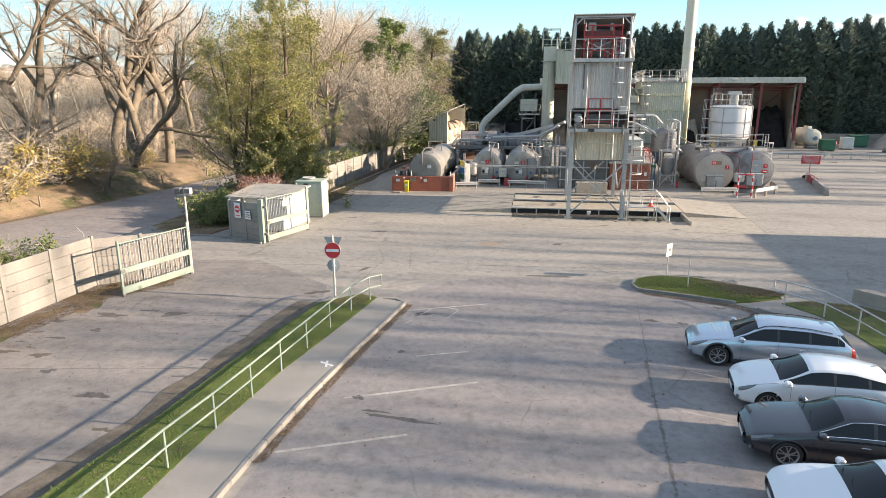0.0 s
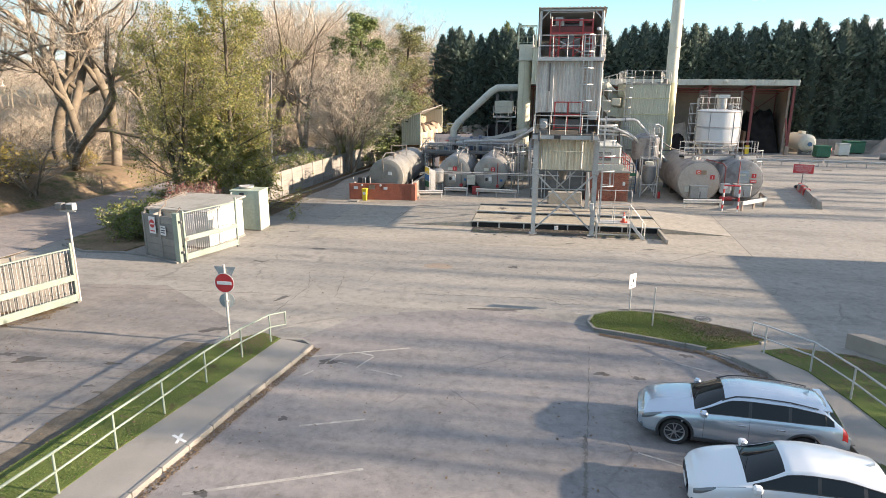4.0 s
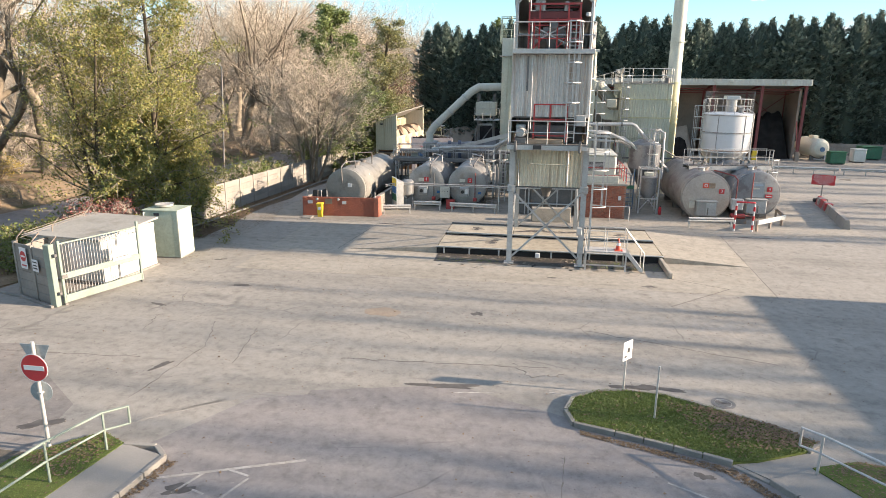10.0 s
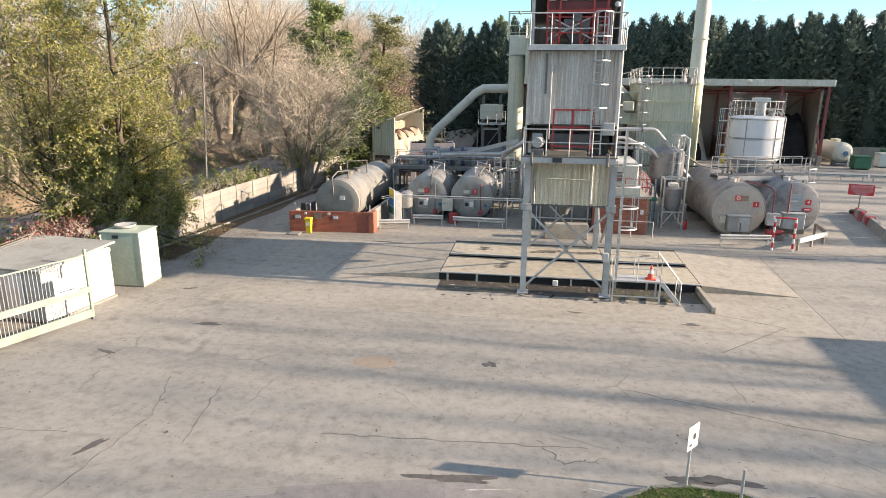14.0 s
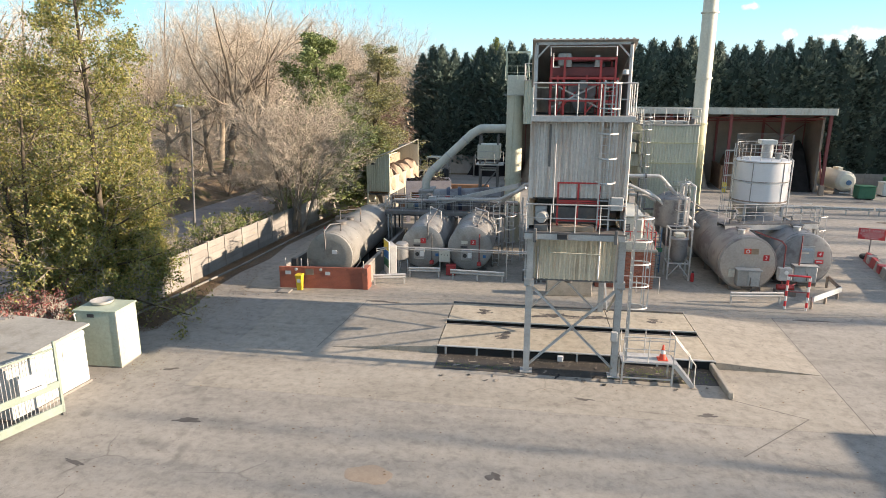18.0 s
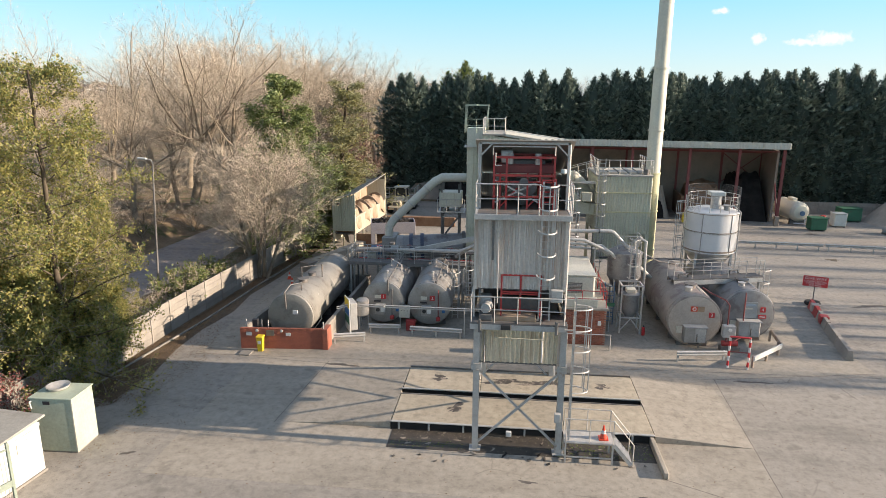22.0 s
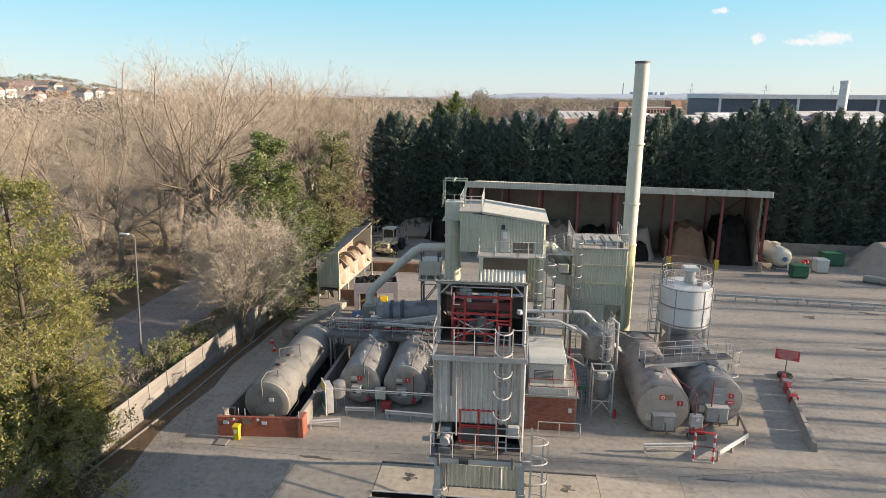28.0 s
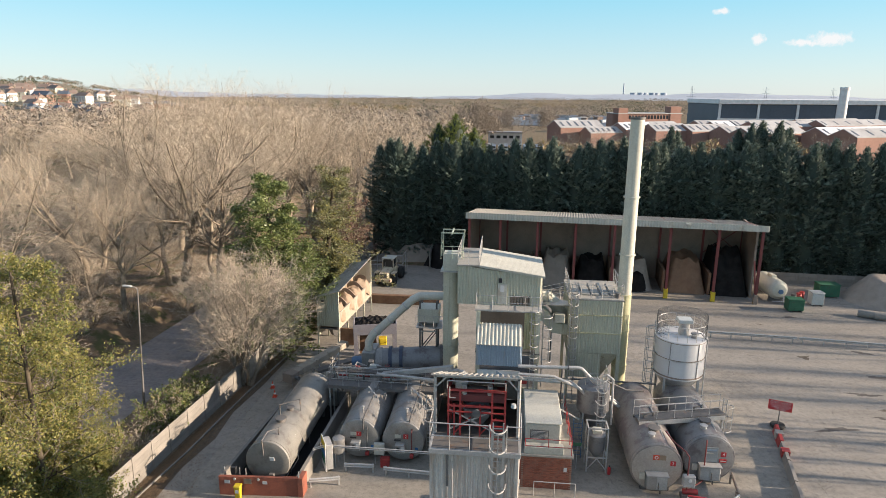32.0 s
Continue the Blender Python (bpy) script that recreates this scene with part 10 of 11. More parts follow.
def canopy(name, spots, mat, label, leaf=1.6, per=170):
    """Rounded crowns of many clumped leaf facets, for woods far off."""
    g = np.random.default_rng(len(spots) + 3)
    out = []
    for x, y, z, r, h in spots:
        d = g.normal(0, 1, (per, 3))
        d /= np.linalg.norm(d, axis=1, keepdims=True)
        d[:, 2] = np.abs(d[:, 2]) * 1.0 - 0.25
        p = np.array([x, y, z + h * 0.55]) + d * np.array([r, r, h * 0.45]) * g.uniform(0.65, 1.05, (per, 1))
        a_, b_ = g.normal(0, 1, (per, 3)), g.normal(0, 1, (per, 3))
        s = leaf * g.uniform(0.5, 1.2, (per, 1))
        a_ *= s / np.linalg.norm(a_, axis=1, keepdims=True)
        b_ *= s / np.linalg.norm(b_, axis=1, keepdims=True)
        out.append(np.stack([p - a_ * 0.5, p + b_ * 0.5, p + a_ * 0.6], 1))
    v = np.concatenate(out).reshape(-1, 3)
    return solo(name, from_arrays(name, v, np.arange(len(v)).reshape(-1, 3), mat), None, label, "woods", kind="stuff")


gw_ = np.random.default_rng(77)
sp1, sp2, sp3 = [], [], []


def sort_crown(x, y, z, r, h):
    """Crowns of one colour keep together in drifts."""
    n_ = noise.noise(Vector((x * 0.009, y * 0.006, 4.0))) + gw_.normal(0, 0.16)
    (sp1 if n_ > -0.05 else (sp2 if n_ > -0.3 else sp3)).append((x, y, z, r, h))


for k in range(1150):
    x, y = gw_.uniform(-760, -150), gw_.uniform(260, 1300)
    sort_crown(x, y, min(float(hill_z(x, y)), 52), gw_.uniform(4, 9), gw_.uniform(7, 12))
for k in range(420):
    y = gw_.uniform(170, 345)
    sp1.append((gw_.uniform(-1.0, -0.06) * y, y, 0, gw_.uniform(5, 8), gw_.uniform(15, 22)))
for k in range(1500):
    y = gw_.uniform(200, 1500)
    x = gw_.uniform(-0.7, 0.75) * y
    if x > -16 and y < 620:
        continue
    sort_crown(x, y, -1, gw_.uniform(5, 9) * (1 + y / 2500), gw_.uniform(8, 15))
for k in range(700):
    y = gw_.uniform(1400, 3300)
    sort_crown(gw_.uniform(-0.5, 0.75) * y, y, -1, gw_.uniform(14, 26), gw_.uniform(10, 20))
for k in range(46):
    y = gw_.uniform(250, 330)
    sp1.append((gw_.uniform(-0.12, -0.02) * y, y, -1, gw_.uniform(4, 8), gw_.uniform(14, 19)))
sp4 = []
for x0, y0, n, top, w_ in ((-10, 262, 22, 28.5, 7), (-24, 268, 16, 26, 8), (21, 300, 12, 25.5, 5), (2, 290, 12, 25, 9), (31, 420, 8, 24, 8)):
    for k in range(n):
        u = gw_.normal(0, 0.5)
        sp4.append((x0 + u * w_, y0 + gw_.uniform(-8, 8), -1, gw_.uniform(2.5, 4.5), top - abs(u) * 4 - gw_.uniform(0, 3)))
canopy("brown_tree_clump", sp4, "far_wood", "rounded brown winter trees beyond the hedge", 0.7, 420)
for k in range(260):
    y = gw_.uniform(700, 2600)
    sort_crown(gw_.uniform(-0.02, 0.6) * y, y, -1, gw_.uniform(9, 16), gw_.uniform(13, 21))
for k in range(36):
    sp3.append((gw_.uniform(14, 120), gw_.uniform(222, 250), -1, gw_.uniform(3, 5), gw_.uniform(7, 10.5)))
canopy("far_brown_woods", sp1, "far_wood", "hazy brown winter woods in the distance", 2.0, 64)
canopy("far_green_woods", sp2, "far_green", "dull green woods in the distance", 2.0, 64)
canopy("far_golden_woods", sp3, "far_gold", "golden-brown autumn woods in the distance", 2.0, 64)

mc = bpy.data.materials.new("glowing_cloud_card")
mc.use_nodes = True
M["cloud"] = mc
nt = mc.node_tree
nt.nodes.clear()
tc = nt.nodes.new("ShaderNodeTexCoord")
off_ = nt.nodes.new("ShaderNodeVectorMath")
off_.operation = "MULTIPLY_ADD"
off_.inputs[1].default_value, off_.inputs[2].default_value = (2, 2, 2), (-1, -1, -1)
nt.links.new(tc.outputs["Generated"], off_.inputs[0])
ln_ = nt.nodes.new("ShaderNodeVectorMath")
ln_.operation = "LENGTH"
flat_ = nt.nodes.new("ShaderNodeVectorMath")
flat_.operation = "MULTIPLY"
flat_.inputs[1].default_value = (1, 0, 1)
nt.links.new(off_.outputs[0], flat_.inputs[0])
nt.links.new(flat_.outputs[0], ln_.inputs[0])
cn = nt.nodes.new("ShaderNodeTexNoise")
cn.inputs["Scale"].default_value, cn.inputs["Detail"].default_value, cn.inputs["Roughness"].default_value = 0.02, 6.0, 0.62
geo_ = nt.nodes.new("ShaderNodeNewGeometry")
nt.links.new(geo_.outputs["Position"], cn.inputs["Vector"])
sub_ = nt.nodes.new("ShaderNodeMath")
sub_.operation = "MULTIPLY_ADD"
sub_.inputs[1].default_value, sub_.inputs[2].default_value = -0.62, 0.42
nt.links.new(ln_.outputs["Value"], sub_.inputs[0])
add_ = nt.nodes.new("ShaderNodeMath")
nt.links.new(sub_.outputs[0], add_.inputs[0])
nt.links.new(cn.outputs["Fac"], add_.inputs[1])
cr_ = ramp(nt, add_.outputs[0], [(0.42, (0, 0, 0)), (0.72, (0.9, 0.9, 0.9))])
# the cards give off their own white, standing in for sunlit cloud
em_ = nt.nodes.new("ShaderNodeEmission")
em_.inputs[0].default_value, em_.inputs[1].default_value = (1.0, 0.985, 0.99, 1), 0.44
tr_, mx_, mo_ = nt.nodes.new("ShaderNodeBsdfTransparent"), nt.nodes.new("ShaderNodeMixShader"), nt.nodes.new("ShaderNodeOutputMaterial")
nt.links.new(cr_, mx_.inputs[0])
nt.links.new(tr_.outputs[0], mx_.inputs[1])
nt.links.new(em_.outputs[0], mx_.inputs[2])
nt.links.new(mx_.outputs[0], mo_.inputs[0])
for x0, z0, w_, h_ in ((1537, 373, 62, 46), (1960, 372, 190, 58), (1800, 352, 130, 30), (1300, 540, 70, 30)):
    bm = bmesh.new()
    bmesh.ops.create_grid(bm, x_segments=6, y_segments=4, size=1, matrix=Matrix.Diagonal((w_, h_, 1, 1)))
    for v in bm.verts:
        v.co = Vector((v.co.x, 20 * (v.co.x / w_) ** 2, v.co.y))
    solo("cloud", bm, "cloud", "small soft white fair-weather cloud low in the sky", "cloud", group="clouds", kind="structure", at=pose(x0, 4300, z0))
wh = thing("warehouse", 165, 500, 0, "long blue-grey distribution warehouse with white bands", "warehouse")
part("wall", box(0, 260, 0, 90, 0, 18.9), "far_dark", wh)
part("roof", box(-1, 261, -1.5, 91, 18.9, 22.6, 0.3), "far_white", wh)
for k in range(9):
    part("pilaster", box(k * 29 - 0.6, k * 29 + 1.2, -0.8, 0, 0, 20.6), "far_white", wh)
part("plinth", box(-1, 261, -1.2, -0.2, 0, 8.0), "far_white", wh)
wt = thing("flue_tower", 217, 420, 0, "pale cylindrical flue tower by the warehouse", "tower")
part("shaft", lathe([(2.9, 0), (2.7, 29), (2.9, 29.2), (2.9, 31), (0, 31)], 24), "far_white", wt)
bf_ = thing("brick_factory", 75.7, 424, 0, "old red brick factory with flat parapets", "factory", rz=20)
part("wall", box(0, 49, 0, 16, 0, 12.6), "far_brick", bf_)
part("tower", box(0, 7, -0.5, 7, 0, 16.4), "far_brick", bf_)
part("tower", box(40, 48, -0.5, 7, 0, 17.6), "far_brick", bf_)
part("roof", box(-0.5, 49.5, -0.6, 16.5, 12.6, 13.2), "far_roof", bf_)
for k in range(13):
    part("window", box(8.2 + k * 2.4, 9.8 + k * 2.4, -0.12, 0, 9.2, 11.6), "windowglass", bf_)
for j, (x0, y0, n, w_, d_, h_, rise) in enumerate(((20, 276, 1, 13, 22, 10.6, 3.0), (34, 268, 1, 9, 18, 8.6, 2.4), (48, 276, 1, 12, 17, 10.0, 2.8), (61, 272, 1, 12, 18, 9.8, 2.8), (76, 276, 1, 13, 24, 9.6, 2.8), (90, 268, 2, 11, 34, 9.4, 2.6), (98, 336, 2, 12, 30, 9.4, 2.6), (114, 330, 2, 12, 40, 9.8, 2.6), (150, 340, 2, 12, 50, 10.2, 2.8), (126, 262, 2, 13, 44, 9.4, 3.0), (166, 274, 3, 12, 60, 9.6, 3.0), (60, 330, 1, 12, 34, 8.4, 2.6), (206, 330, 2, 12, 60, 11.0, 3.0))):
    t = thing("factory_shed", x0, y0, 0, "ridge-roofed brick factory shed with pale ribbed roofs", "factory", rz=-66 + (j % 3) * 3, group="factory sheds")
    part("wall", box(0, n * w_, 0, d_, 0, h_), "far_brick", t)
    for k in range(n):
        gb_ = slab([(k * w_, h_), (k * w_ + w_, h_), (k * w_ + w_ * 0.5, h_ + rise)], 0.0, 0.4)
        part("gable", gb_, "far_brick", t).matrix_local = pose(0, 0.1, 0, 90, 0, 0)
        bm = bmesh.new()
        m_, e_ = (k + 0.5) * w_, 0.25
        for xa in (k * w_, k * w_ + w_):
            vs = [bm.verts.new(p) for p in ((xa, -e_, h_ + 0.05), (m_, -e_, h_ + rise + 0.05), (m_, d_, h_ + rise + 0.05), (xa, d_, h_ + 0.05), (xa, -e_, h_ + 0.3), (m_, -e_, h_ + rise + 0.3), (m_, d_, h_ + rise + 0.3), (xa, d_, h_ + 0.3))]
            for q in ((0, 1, 2, 3), (4, 5, 6, 7), (0, 1, 5, 4), (2, 3, 7, 6), (0, 3, 7, 4)):
                bm.faces.new([vs[i] for i in q])
        bmesh.ops.recalc_face_normals(bm, faces=bm.faces[:])
        part("roof_bay", bm, "far_white" if (k * 3 + j) % 7 == 2 else "far_roof", t)
        for q in range(5):
            for s_, f_ in ((-1, 0.25), (1, 0.75)):
                y_ = 2 + q * (d_ - 4) / 5
                part("rooflight", beam((m_ + s_ * w_ * 0.12, y_, h_ + rise * 0.76 + 0.32), (m_ + s_ * w_ * 0.4, y_, h_ + rise * 0.2 + 0.32), 1.0, 0.12), "far_dark", t)
solo("scrap_yard", slab([(-30, 520), (96, 500), (120, 800), (-40, 860)], -0.5, 0.3), "far_dark", "dark open scrap yard beyond the sheds", "ground", kind="structure")
rk = random.Random(31)
for k in range(44):
    x, y = rk.uniform(-25, 95), rk.uniform(530, 790)
    lt_ = rk.uniform(2, 6)
    solo("scrap_stack", box(-lt_, lt_, -1.5, 1.5, 0, rk.uniform(1.4, 3.4), 0.1), rk.choice(("far_white", "far_tile", "far_roof", "far_tile")), "distant stack of scrap in an open yard", "stack", group="scrap stacks", at=pose(x, y, 0.3, 0, 0, rk.uniform(-30, 30)))
of_ = thing("white_office", -8, 300, 0, "white flat-roofed office beside a car park", "building")
part("wall", box(0, 17, 0, 10, 0, 6.0), "far_white", of_)
part("roof", box(-0.4, 17.4, -0.4, 10.4, 6.0, 6.5), "far_roof", of_)
for k in range(5):
    part("window", box(1 + k * 3.2, 3 + k * 3.2, -0.1, 0, 3.4, 4.8), "windowglass", of_)
rv = random.Random(8)
for k in range(26):
    v_ = thing("parked_van", -16 + (k % 13) * 2.9 + rv.uniform(-0.3, 0.3), 268 + (k // 13) * 9 + rv.uniform(-1, 1), 0, "white van in a distant car park", "van", group="distant vans")
    part("body", box(-0.9, 0.9, -2.4, 2.4, 0.35, 2.3, 0.15), "far_white", v_)
    part("underbody", box(-0.85, 0.85, -2.2, 2.2, -0.03, 0.4), "rubber", v_)
    part("windscreen", box(-0.8, 0.8, -2.45, -2.38, 1.3, 2.0), "windowglass", v_)
ct_prof = [(34, 0), (28, 30), (22, 62), (20.5, 84), (22, 100), (21, 100), (19.5, 84)]
for k in range(6):
    t = thing("cooling_tower", 880 + (k % 6) * 40, 4780 - (k % 2) * 60, -55, "hyperbolic cooling tower of a far power station, tinted pale for haze", "cooling tower", group="cooling towers")
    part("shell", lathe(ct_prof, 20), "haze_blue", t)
t = thing("power_chimney", 813, 4790, -10, "tall thin chimney of a far power station", "chimney")
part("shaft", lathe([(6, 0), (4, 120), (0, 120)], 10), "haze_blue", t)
for k in range(5):
    t = thing("pylon", 250 + k * 120, 900 + k * 60, 0, "distant lattice pylon tinted pale blue for haze", "pylon", group="pylons")
    for s in (-1, 1):
        part("leg", beam((s * 3, 0, 0), (s * 0.4, 0, 38), 0.3), "haze_blue", t)
    for z, w_ in ((24, 7), (29, 6), (34, 4.5)):
        part("cross_arm", beam((-w_, 0, z), (w_, 0, z), 0.25), "haze_blue", t)

# ---- woods, placed ----
r_ = random.Random(9)


def top_of(meshes):
    return max(max(v.co.z for v in me.vertices) for _, me in meshes)


TOPS = {id(k): top_of(k) for k in (fan_a, fan_b, pollard_a, pollard_b, pollard_c, pollard_d, pollard_e, light_a, light_b, light_c, bush_a)}


def wood_z(x, y):
    """Height of the leafy bank that rises west of the lane."""
    edge = np.interp(y, (-70, -8, 5, 20, 30, 45, 62, 220), (-42.6, -38.6, -36.0, -34.6, -34.2, -34.0, -36, -60))
    t = np.clip((edge - x) / 3.5, 0, 1)
    return 1.6 * t * t * (3 - 2 * t)


wy, wx = np.meshgrid(np.linspace(-60, 215, 140), np.linspace(0, 1, 40) ** 1.6, indexing="ij")
wx = np.interp(wy, (-70, -8, 5, 20, 30, 45, 62, 220), (-42.6, -38.6, -36.0, -34.6, -34.2, -34.0, -36, -60)) + 0.2 - wx * 150
wz = wood_z(wx, wy) - 0.06 + 0.12 * np.sin(wx * 1.3 + wy * 0.7) * np.sin(wy * 0.9)
wz = np.where(wood_z(wx, wy) < 0.02, -0.06, wz)
wi = np.arange(139 * 39)
wa = (wi // 39) * 40 + wi % 39
solo("wood_floor", from_arrays("wood_floor", np.c_[wx.ravel(), wy.ravel(), wz.ravel()], np.stack([wa, wa + 1, wa + 41, wa + 40], 1), "earth", True), None, "leaf-strewn earth bank rising into the wood", "bank", kind="structure")


def put(kind_, x, y, h, label, group, rz=None, wide=1.0, name="bare_tree"):
    s = h / TOPS[id(kind_)]
    plant_tree(name, kind_, x, y, label, r_.uniform(0, 360) if rz is None else rz, s * wide, group, float(wood_z(x, y)), sz=s)


POL = "tall bare pollarded tree with pale twisting limbs"
for k, x, y, h in ((pollard_e, -43.4, 13.4, 19), (pollard_d, -46.0, 6.0, 19), (pollard_e, -39.2, 15.2, 18), (pollard_e, -50, 24, 19), (pollard_e, -49, -6, 19), (pollard_c, -42, 25, 20), (pollard_b, -49, 28, 22),
                   (fan_b, -45, 42, 24), (pollard_c, -33, 60, 23), (pollard_c, -54, 2, 20), (pollard_a, -37.5, 36, 19), (fan_b, -33.6, 49.5, 24.5)):
    put(k, x, y, h, POL, "pollarded trees")
put(fan_a, -38.4, 50.4, 26.5, "great pollard with a fan of long straight pale limbs", "pollarded trees", 40, 1.15)
put(pollard_d, -40.6, 11.6, 17.5, "old pollarded tree with twin stems and one long leaning limb", "pollarded trees", -20)
# the wood behind, thinning out with distance
spots = []
for k in range(2000):
    y = r_.uniform(-12, 210)
    x = r_.uniform(-190, -38 if y < 60 else (-24 if y < 105 else -8 - (y - 105) * 0.1))
    if all((x - a_) ** 2 + (y - b_) ** 2 > (62 if y < 55 else (30 if y < 100 else 60)) for a_, b_ in spots):
        spots.append((x, y))
    if len(spots) > 104:
        break
for i, (x, y) in enumerate(spots):
    near = math.hypot(x - 2, y + 24) < 85
    put((light_a, light_b, pollard_c, light_c)[i % 4] if near else (light_a, light_b, light_c)[i % 3], x, y, r_.uniform(19, 25.5) if -x / (y + 44) < 0.45 else r_.uniform(8, 11.5) + max(0, y - 40) * 0.05, "bare winter tree in the wood beside the lane", "wood trees", wide=1.4)

# the tall belt of trees behind the lane's bend
for i in range(20):
    x = -57 + i * 1.85 + r_.uniform(-1, 1)
    y = 72 + (i * 7) % 26 + r_.uniform(-2, 2)
    put((pollard_c, pollard_a, pollard_b)[i % 3], x, y, (27.5 if x < -30 else 24) + r_.uniform(-1.5, 1.0), "tall bare tree with a broad fan of pale twigs", "tall wood trees", wide=1.1)
# leafy trees


def leafy(name, seed, trunks, levels, n, size, mats, bark="bark_dark", wild=0.2, lift=0.1, spread=0.34, low=0.0, narrow=0.55):
    sk = grow(seed, trunks, levels, wild, lift, narrow=narrow)
    l_, t_ = wood_meshes(name, sk, bark=bark, twig="twig_brown")
    out = [("trunk", l_), ("branchwork", t_)]
    segs = [s for s in sk[-1] + sk[-2] if s[2] > low]
    for i, (mt, f) in enumerate(mats):
        out.append(("crown", leaves_on(segs, int(n * f), size, spread, seed + i, mt, name + "_leaves", 0.5)))
    return out


ALD = [(13, 0.14, 50, 0.36, 5, 0.42), (7, 0.15, 42, 0.5, 3, 0.5), (6, 0.1, 42, 0.5, 2, 0.5)]
alder_a = leafy("alder_a", 61, [(0.3 * math.cos(k * 1.3), 0.3 * math.sin(k * 1.3), 0.22 * math.cos(k * 1.3), 0.22 * math.sin(k * 1.3), 1, 13, 0.17) for k in range(5)], ALD, 34000, 0.12, (("leaf_olive", 0.75), ("leaf_green", 0.25)), wild=(0.06, 0.16, 0.2, 0.2), spread=0.13)
CONE = [(40, 0.06, 68, 0.34, 4, 0.36), (8, 0.15, 44, 0.5, 2, 0.5), (6, 0.1, 42, 0.5, 1, 0.5)]
UPRIGHT = (0.035, 0.14, 0.2, 0.2)
alder_b = leafy("alder_b", 67, [(0, 0, 0.0, 0.0, 1, 16.5, 0.22), (0.8, 0.4, 0.2, 0.06, 1, 8, 0.11), (-0.6, 0.2, -0.2, 0.05, 1, 7, 0.1)], CONE, 110000, 0.12, (("leaf_olive", 0.7), ("leaf_green", 0.3)), wild=UPRIGHT, lift=0.015, spread=0.11, narrow=0.85)
IVY = [(34, 0.06, 64, 0.26, 3, 0.4), (7, 0.1, 48, 0.5, 2, 0.5), (5, 0.1, 45, 0.5, 1, 0.5)]
ivy_a = leafy("ivy_a", 71, [(0, 0, 0.02, 0, 1, 15, 0.25), (0.6, 0.2, 0.12, 0.08, 1, 8.5, 0.2), (-0.5, 0.1, -0.14, -0.05, 1, 7, 0.2)], IVY, 80000, 0.16, (("leaf_ivy", 0.45), ("leaf_green", 0.55)), wild=UPRIGHT, lift=0.05, spread=0.15, narrow=0.85)
ivy_b = leafy("ivy_b", 73, [(0, 0, 0.0, 0.02, 1, 15, 0.22), (0.4, 0.3, -0.08, 0.1, 1, 7.5, 0.18), (0.3, -0.3, 0.1, -0.1, 1, 6, 0.18)], [(40, 0.06, 58, 0.2, 3, 0.4)] + IVY[1:], 60000, 0.13, (("leaf_sage", 0.8), ("leaf_olive", 0.2)), wild=UPRIGHT, lift=0.08, spread=0.13, narrow=0.8)
beech = leafy("beech", 79, [(0, 0, 0.1, 0, 1, 8, 0.16), (0.3, 0, -0.2, 0.1, 1, 7, 0.12)], [(18, 0.1, 58, 0.3, 3, 0.4), (6, 0.1, 48, 0.5, 2, 0.5), (5, 0.1, 45, 0.5, 1, 0.5)], 9000, 0.13, (("leaf_brown", 1.0),), lift=0.05, spread=0.12)
SHR = [(6, 0.1, 45, 0.6, 2, 0.6), (5, 0.1, 45, 0.55, 1, 0.5), (4, 0.1, 45, 0.5, 1, 0.5)]
shrub_g = leafy("shrub_g", 81, [(0.3 * math.cos(k), 0.3 * math.sin(k), 0.9 * math.cos(k), 0.9 * math.sin(k), 1, 1.5, 0.03) for k in range(8)], SHR, 3200, 0.11, (("leaf_green", 0.9), ("leaf_olive", 0.1)), spread=0.1)
shrub_y = leafy("shrub_y", 83, [(0.2 * math.cos(k * 1.1), 0.2 * math.sin(k * 1.1), 0.7 * math.cos(k * 1.1), 0.7 * math.sin(k * 1.1), 1, 2.2, 0.03) for k in range(6)], SHR, 2400, 0.13, (("leaf_yellow", 0.85), ("leaf_olive", 0.2)), spread=0.12)
shrub_r = leafy("shrub_r", 85, [(0.2 * math.cos(k * 0.9), 0.2 * math.sin(k * 0.9), 0.6 * math.cos(k * 0.9), 0.6 * math.sin(k * 0.9), 1, 1.4, 0.02) for k in range(7)], SHR, 1800, 0.06, (("leaf_red", 1.0),), spread=0.08)
small_tree = bare("small_tree", 91, [(0.15 * k, 0.1 * (k % 2), 0.35 * math.cos(k * 1.7), 0.35 * math.sin(k * 1.7), 1, 5.2, 0.1) for k in range(5)], [(8, 0.2, 38, 0.7, 4, 0.5), (8, 0.1, 42, 0.5, 2, 0.45), (7, 0.1, 42, 0.6, 1, 0.55), (6, 0.1, 44, 0.9, 1, 0.7)], "bark", "twig", 0.13, 0.05, 0.006)[0]
for k in (alder_a, alder_b, ivy_a, ivy_b, beech, shrub_g, shrub_y, shrub_r, small_tree):
    TOPS[id(k)] = top_of(k[:2])
put(alder_a, -25.4, 3.5, 15.0, "multi-stemmed alder with thinning olive leaves", "leafy trees", 20, 1.05, "alder_tree")
put(alder_b, -21.7, 3.8, 17.0, "multi-stemmed alder with dense olive-green leaves", "leafy trees", 80, 1.0, "alder_tree")
put(alder_b, -23.6, 9.4, 9.5, "smaller alder with olive leaves behind the fence", "leafy trees", 200, 0.9, "alder_tree")
put(ivy_a, -20.9, 35.2, 17.0, "ivy-covered tree with glossy green foliage", "leafy trees", 0, 1.5, "ivy_tree")
put(ivy_a, -20.8, 30.8, 8.5, "ivy-covered tree with glossy green foliage", "leafy trees", 140, 1.3, "ivy_tree")
put(ivy_b, -18.6, 47.4, 16.8, "slender tree with dull olive foliage", "leafy trees", 0, 1.7, "ivy_tree")
